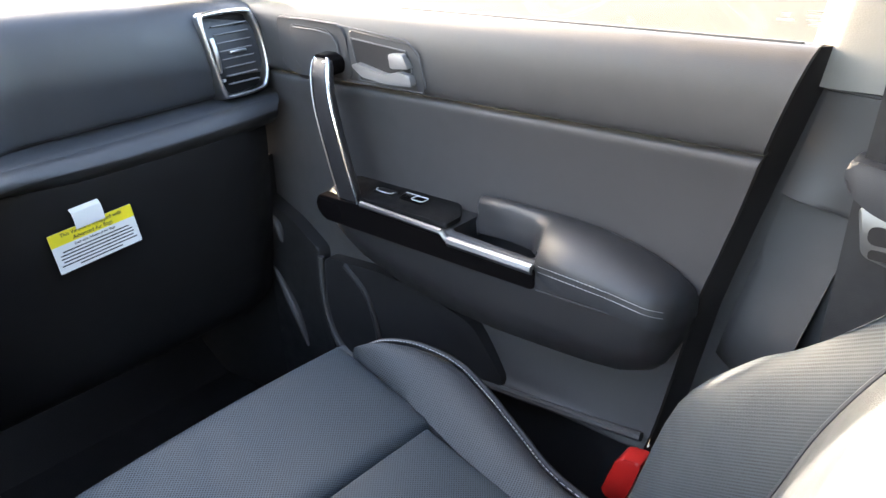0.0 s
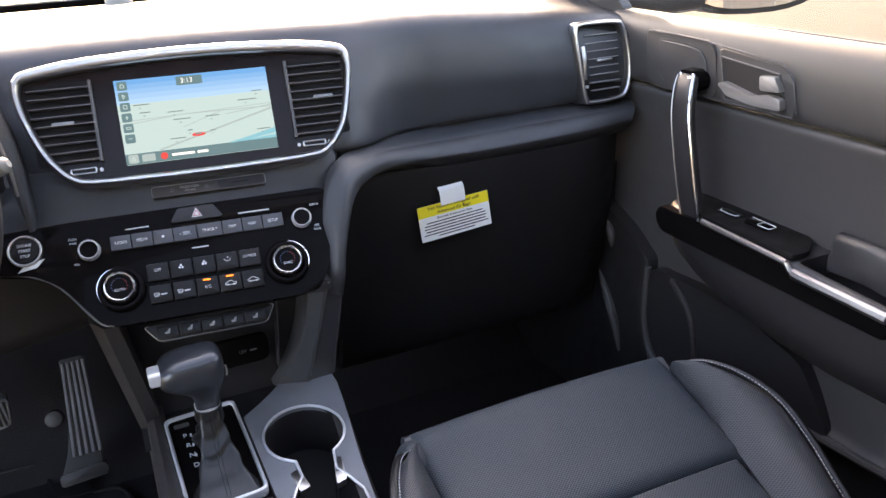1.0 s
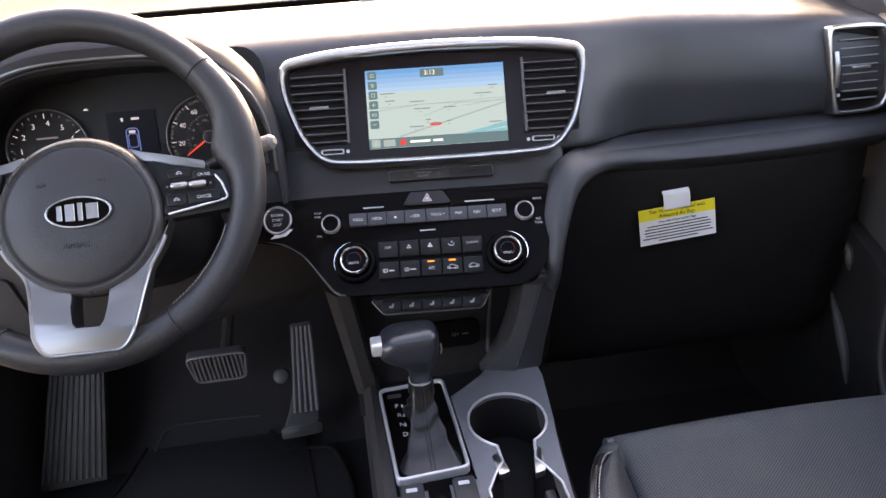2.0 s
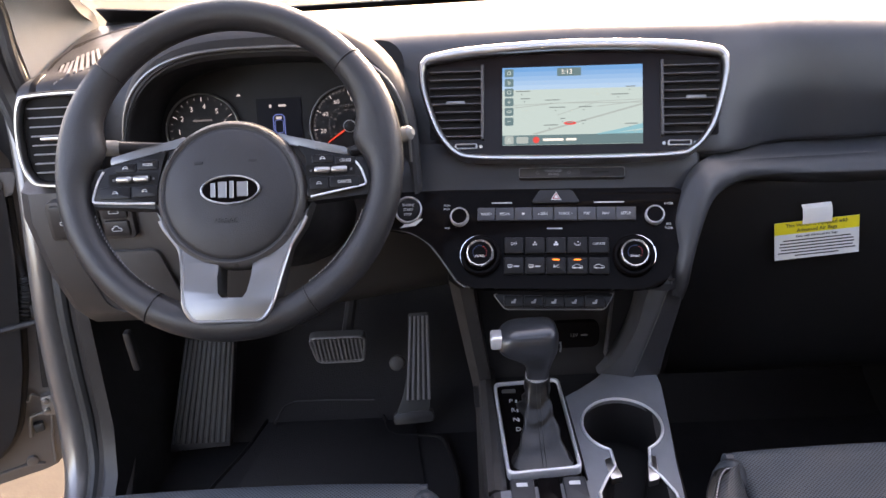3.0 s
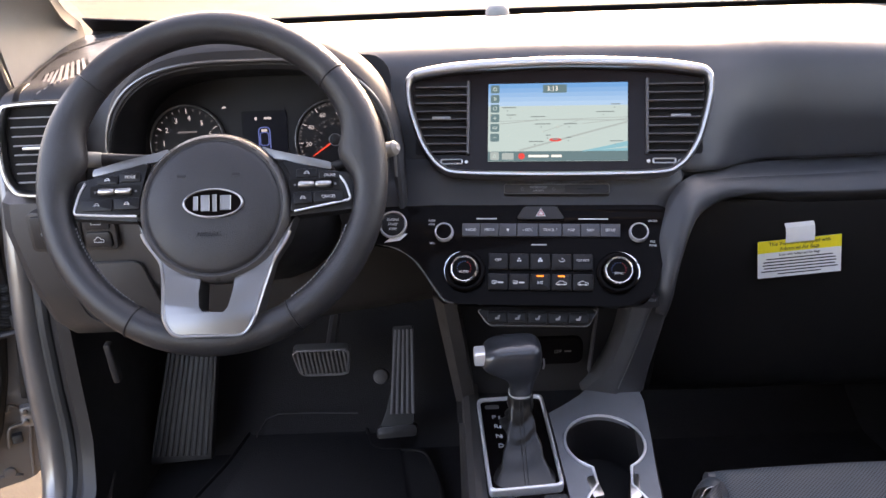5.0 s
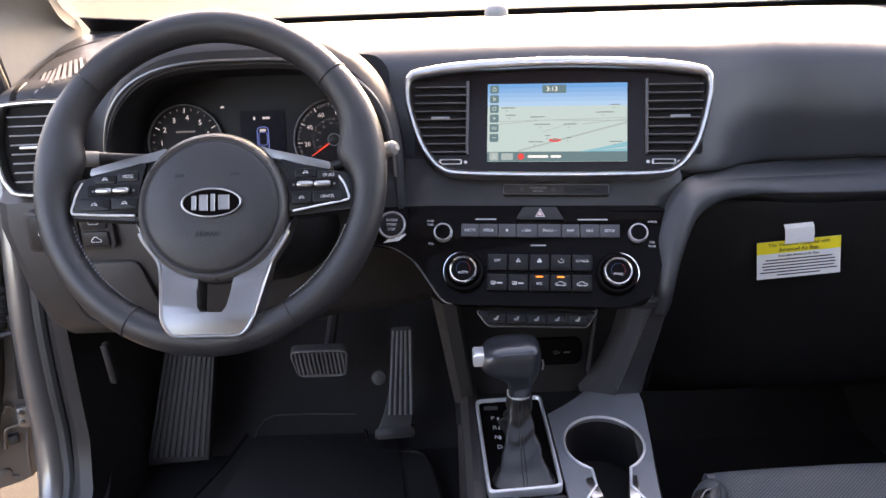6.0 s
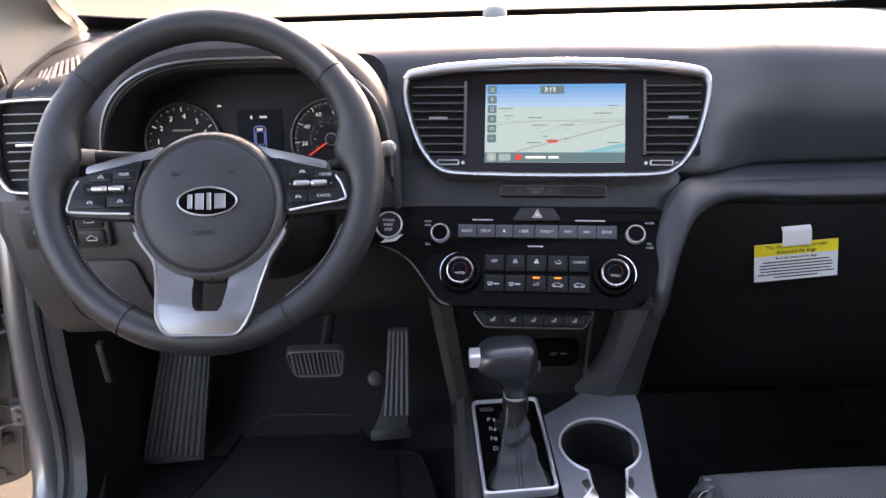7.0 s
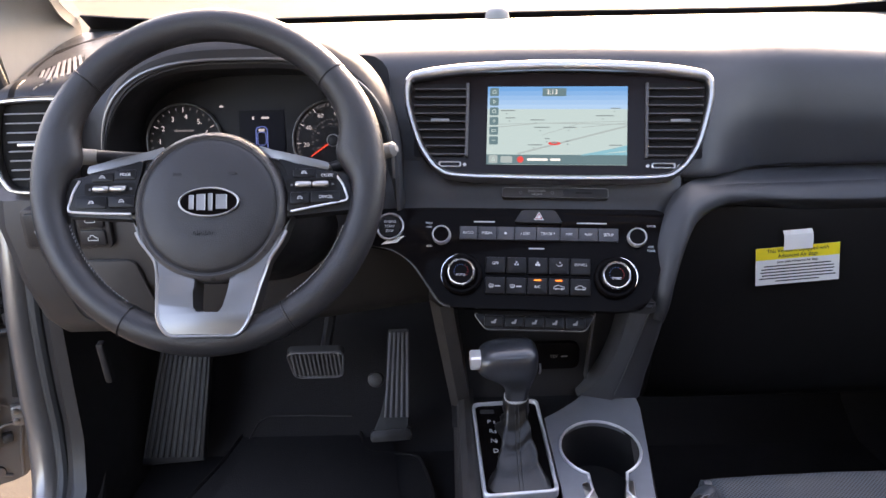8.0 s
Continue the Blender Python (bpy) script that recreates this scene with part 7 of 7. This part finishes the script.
# ---- post behind the passenger door, belt ----
def build_b_post():
    rows = []
    for z in (0.30, 0.55, 0.70, 0.85, 0.95, 1.012):
        y0 = 0.366 + (1.05 - z) * 0.24
        rows.append([(0.80, y0 + 0.03, z), (0.772, y0 + 0.012, z), (0.762, y0 - 0.012, z), (0.745, y0 - 0.10, z), (0.74, y0 - 0.20, z), (0.76, y0 - 0.30, z)])
    p = part("post_right", shell(rows, (0.02, 0, 0)), POST_TRIM)
    tagged(p, "dark grey trim of the middle door post", "pillar", kind="structure")
    rows = []
    for z in (1.014, 1.10, 1.25, 1.40, 1.51):
        y0 = 0.3745 - (z - 1.012) * 0.24
        s = (z - 1.0) * 0.22
        rows.append([(0.80 - s, y0 + 0.03, z), (0.766 - s, y0 + 0.012, z), (0.756 - s, y0 - 0.006, z), (0.751 - s, y0 - 0.10, z), (0.749 - s, y0 - 0.20, z), (0.76 - s, y0 - 0.30, z)])
    p = part("post_upper", shell(rows, (0.02, 0, 0)), CREAM)
    tagged(p, "pale upper trim of the middle door post", "pillar", kind="structure")
        # ledge whose arched lower edge overhangs the scooped foot of the trim
    rows = []
    for z, off in ((1.010, 0.001), (0.98, 0.003), (0.95, 0.006), (0.925, 0.011), (0.909, 0.016), (0.904, 0.0165), (0.902, 0.012), (0.902, 0.0)):
        y0 = 0.366 + (1.05 - z) * 0.24
        rows.append([Vector((lerp(0.7615, 0.744, k / 8) - off * math.sin(math.pi * min(1, 0.25 + k / 10)), lerp(y0 - 0.008, y0 - 0.085, k / 8), z - 0.010 * (k / 8) ** 2 * min(1, (1.01 - z) / 0.08))) for k in range(9)])
    tagged(part("post_ledge", shell(rows, (0.004, 0, 0)), POST_TRIM, sharp=60), "arched grey ledge on the door post trim", "panel", kind="structure")
    rows = []
    for k in range(12):
        z = lerp(0.90, 0.690, k / 11)
        y0 = 0.366 + (1.05 - z) * 0.24
        off = -0.002 + 0.020 * min(1, k / 8) ** 1.4 - (0.012 if k == 11 else 0.003 if k == 10 else 0)
        rows.append([Vector((lerp(0.7605, 0.744, q / 8) - off * math.sin(math.pi * min(0.5, 0.12 + q / 9)), lerp(y0 - 0.010, y0 - 0.09, q / 8), z - 0.012 * math.sin(math.pi * q / 8) * k / 11)) for q in range(9)])
    tagged(part("post_scoop", shell(rows, (0.004, 0, 0)), POST_TRIM, sharp=70), "scooped grey foot of the door post trim", "panel", kind="structure")
    belt = thing("seat_belt", (0.72, 0.3, 0.6), "black seat belt with a metal tongue", "seat belt")
    part("webbing", shell([[(0.715, 0.335, 0.50), (0.715, 0.285, 0.50)], [(0.716, 0.325, 0.75), (0.716, 0.275, 0.75)], [(0.716, 0.318, 0.93), (0.716, 0.268, 0.93)], [(0.70, 0.29, 1.25), (0.70, 0.24, 1.25)]], (0.003, 0, 0)), WEBBING, belt)
    part("guide", slab(corners([(-0.325, 0.968), (-0.25, 0.956), (-0.25, 0.905), (-0.30, 0.922), (-0.325, 0.940)], 0.010), side_axes(0.712), -0.02, 0.014, 0.006, 3), DASH, belt, "dark grey belt guide")
    ton = part("tongue", slab(corners([(-0.309, 0.926), (-0.262, 0.915), (-0.262, 0.870), (-0.300, 0.880)], 0.006), side_axes(0.702), -0.002, 0.003, 0.001), SILVER, belt, "metal belt tongue")
    part("tongue_slot", slab(rounded(-0.297, -0.268, 0.893, 0.911, 0.007), side_axes(0.702), 0.003, 0.0042), BLACK, ton)
    part("tongue_slot", slab(rounded(-0.294, -0.270, 0.879, 0.888, 0.003), side_axes(0.702), 0.003, 0.0042), BLACK, ton)
    bk = thing("belt_buckle", (0.60, 0.47, 0.45), "red and black seat belt anchor beside the seat", "buckle")
    part("body", slab(corners([(-0.508, 0.540), (-0.476, 0.54), (-0.456, 0.609), (-0.487, 0.604)], 0.009), side_axes(0.63), -0.015, 0.012, 0.006), RED, bk, "red plastic cover")
    return belt


build_b_post()


# ---- hanging warning label on the glove box ----
def build_label():
    tag = thing("warning_label", (0.36, 1.13, 0.80), "white and yellow paper warning tag hanging on the glove box", "label")
    m = Matrix.Translation((0.369, 1.131, 0.797)) @ Matrix.Rotation(radians(-4), 4, "Y") @ axes((0, 0, 0), 6)
    sheet_ = part("paper", slab([(-0.0578, -0.0268), (0.0578, -0.0268), (0.0578, 0.0268), (-0.0578, 0.0268)], m, -0.0006, 0.0, 0), WHITE, tag)
    part("yellow_band", slab([(-0.0578, 0.0095), (0.0578, 0.0095), (0.0578, 0.0268), (-0.0578, 0.0268)], m, 0.0, 0.0002), YELLOW, sheet_, "yellow printed band")
    part("heading", words("This Vehicle is Equipped with", 0.0072, at(m, 0, 0.0215, 0.0004)), INK, sheet_)
    part("heading", words("Advanced Air Bags", 0.0072, at(m, 0, 0.0140, 0.0004)), INK, sheet_)
    part("heading", words("Even with Advanced Air Bags", 0.0048, at(m, 0, 0.0055, 0.0004)), INK, sheet_)
    for k in range(6):
        w = (0.046, 0.050, 0.051, 0.049, 0.053, 0.030)[k]
        v = 0.000 - k * 0.0044
        part("text_bar", slab([(-w, v - 0.0008), (w, v - 0.0008), (w, v + 0.0008), (-w, v + 0.0008)], m, 0.0, 0.0003), INK, sheet_)
    part("strap", shell([[m @ Vector((a, b, c)) for a in (-0.020, 0.0, 0.020)] for b, c in ((0.022, 0.001), (0.034, 0.003), (0.044, 0.002), (0.050, -0.004))], (0, 0.0004, 0)), WHITE, tag, "white paper strap")


build_label()


# ---- outside the doors ----
def build_mirror():
    mi = thing("door_mirror", (0.98, 1.2, 1.05), "dark door mirror outside the passenger window", "mirror")
    rings = []
    for y, sx, sz in ((1.36, 0.03, 0.03), (1.345, 0.085, 0.06), (1.30, 0.115, 0.078), (1.25, 0.122, 0.083), (1.225, 0.12, 0.082)):
        rings.append([Vector((1.00 + sx * math.copysign(abs(math.cos(q)) ** 0.7, math.cos(q)), y - 0.06 * math.cos(q), 1.105 + sz * math.copysign(abs(math.sin(q)) ** 0.75, math.sin(q)))) for q in (2 * math.pi * k / 28 for k in range(28))])
    part("housing", loft(bmesh.new(), rings), BLACK, mi, "black mirror housing")
    inner = [Vector((1.00 + 0.108 * math.copysign(abs(math.cos(q)) ** 0.7, math.cos(q)), 1.2235 - 0.054 * math.cos(q), 1.105 + 0.072 * math.copysign(abs(math.sin(q)) ** 0.75, math.sin(q)))) for q in (2 * math.pi * k / 28 for k in range(28))]
    bm = bmesh.new()
    loft(bm, [[p + Vector((0, 0.003, 0)) for p in inner], [p + Vector((0, -0.003, 0)) for p in inner]])
    part("mirror_glass", bm, MIRROR, mi, "mirror glass")
    part("arm", sweep(bmesh.new(), [(0.78, 1.30, 1.06), (0.85, 1.28, 1.055), (0.92, 1.27, 1.06)], 0.028, 12), BLACK, mi)


build_mirror()


def build_driver_door():
    d = thing("driver_door", (-0.95, 1.2, 0.3), "open grey driver's door seen edge on", "car door")
    # the door stands open: hinge at the post, leaf swung outwards
    H = Vector((-0.90, 1.40, 0))
    ax = Vector((-0.86, -0.51, 0)).normalized()
    nr = Vector((0.51, -0.86, 0)).normalized()
    m = Matrix(((ax.x, 0, nr.x, H.x), (ax.y, 0, nr.y, H.y), (0, 1, 0, 0), (0, 0, 0, 1)))
    flange = corners([(-0.06, 1.05), (-0.045, 0.60), (-0.025, 0.36), (0.02, 0.285), (0.05, 0.277), (1.0, 0.262), (1.05, 1.05)], 0.012)
    part("inner_flange", slab(flange, m, -0.10, -0.02, 0.006), PAINT, d, "grey painted inner flange of the door")
    edge = [(0.0, 0.90), (0.0, 0.829), (0.011, 0.72), (0.031, 0.60), (0.047, 0.511), (0.066, 0.444), (0.086, 0.388), (0.126, 0.345), (0.20, 0.318)]
    trim = [Vector(p) for p in edge] + [Vector(p) for p in ((0.96, 0.30), (1.02, 1.05), (0.0, 1.05))]
    part("inner_trim", slab(corners(trim, 0.02), m, -0.02, 0.014, 0.010, 3), BLACK, d, "black inner door trim")
    part("door_seal", sweep(bmesh.new(), [m @ Vector((p.x - 0.004, p.y, -0.012)) for p in curve([(a, b, 0) for a, b in edge[1:]], 5, False)], 0.009, 10), RUBBER, d, "black rubber door seal")
    for du, r in ((0.045, 0.007), (0.075, 0.010)):
        part("trim_fold", sweep(bmesh.new(), [m @ Vector((p.x + du, p.y + du * 0.4, 0.012)) for p in curve([(a, b, 0) for a, b in edge[3:]], 5, False)], r, 8), BLACK, d)
    # lower hinge with its bolts, springs and hooks
    low = part("hinge", slab(corners([(0.031, 0.440), (-0.014, 0.437), (-0.006, 0.392), (0.034, 0.400)], 0.005), m, -0.02, -0.004, 0.003), SILVER_PLASTIC, d, "grey metal door hinge")
    for u, v in ((0.024, 0.430), (0.026, 0.410)):
        part("bolt", slab(disc(u, v, 0.0055, 12), m, -0.004, 0.002, 0.001), SATIN, low)
    for path, r in (([(0.034, 0.441), (0.045, 0.448), (0.051, 0.437), (0.057, 0.441), (0.060, 0.466), (0.048, 0.500), (0.046, 0.53)], 0.0028), ([(0.026, 0.404), (0.050, 0.404), (0.058, 0.396), (0.064, 0.361)], 0.0034)):
        part("hook", sweep(bmesh.new(), [m @ Vector((p.x, p.y, -0.010)) for p in curve([(a, b, 0) for a, b in path], 5, False)], r, 8), SILVER, low, "bent metal rod")
    part("clip", slab(rounded(0.038, 0.056, 0.366, 0.384, 0.003), m, -0.02, -0.008, 0.003), RUBBER, d)
    part("plug", slab(disc(0.074, 0.305, 0.011, 20), m, -0.02, -0.014, 0.003), PAINT, d)
    up = part("hinge", slab(corners([(-0.026, 0.876), (0.012, 0.880), (0.018, 0.838), (-0.012, 0.834)], 0.008), m, -0.02, 0.010, 0.007, 3), SILVER_PLASTIC, d, "grey metal door hinge")
    part("bolt", slab(disc(0.006, 0.858, 0.008, 14), m, 0.010, 0.015, 0.002), SATIN, up)
    # folded sheet metal between the hinges
    for pts, mat in (([(0.006, 0.593), (0.024, 0.453), (0.014, 0.450), (-0.003, 0.590)], RUBBER), ([(-0.006, 0.588), (0.010, 0.448), (0.003, 0.447), (-0.013, 0.587)], RUBBER), ([(0.012, 0.82), (0.006, 0.70), (-0.003, 0.70), (0.0, 0.82)], RUBBER)):
        part("channel", slab(corners(pts, 0.002), m, -0.02, -0.0165, 0.001), mat, d, "dark sheet metal channel")
    part("flange_fold", sweep(bmesh.new(), [m @ Vector((u, v, -0.019)) for u, v in ((0.036, 0.285), (0.030, 0.34), (0.020, 0.392))], 0.003, 8), PAINT, d)
    part("flange_fold", sweep(bmesh.new(), [m @ Vector((u, v, -0.019)) for u, v in ((0.17, 0.296), (0.11, 0.298), (0.075, 0.300), (0.055, 0.290))], 0.004, 8), PAINT, d)
    path = curve([(0.012, 0.78, 0), (0.007, 0.70, 0), (0.008, 0.663, 0), (0.015, 0.631, 0), (0.028, 0.596, 0)], 20, False)
    part("cable_boot", sweep(bmesh.new(), [m @ Vector((p.x, p.y, -0.004)) for p in path], lambda t: 0.012 + (0.0022 * math.sin(t * 150) if 0.3 < t else -0.003), 12), RUBBER, d, "ribbed black cable boot")
    part("check_strap", sweep(bmesh.new(), [m @ Vector((0.16, 0.596, 0.012)), m @ Vector((0.08, 0.598, 0.012)), m @ Vector((0.0, 0.606, 0.03)), (-0.835, 1.31, 0.655)], 0.006, 8), BLACK, d, "black door check strap")
    part("strap_end", slab(rounded(-0.018, 0.012, -0.012, 0.012, 0.004), axes((-0.835, 1.305, 0.658), 0, 20), -0.01, 0.006, 0.003), BLACK, d)
    part("corner_lining", slab(corners([(-0.048, 0.985), (-0.020, 0.985), (-0.006, 0.925), (-0.026, 0.885), (-0.048, 0.885)], 0.008), m, -0.02, -0.006, 0.004), WEBBING, d, "black ribbed fabric lining")


build_driver_door()
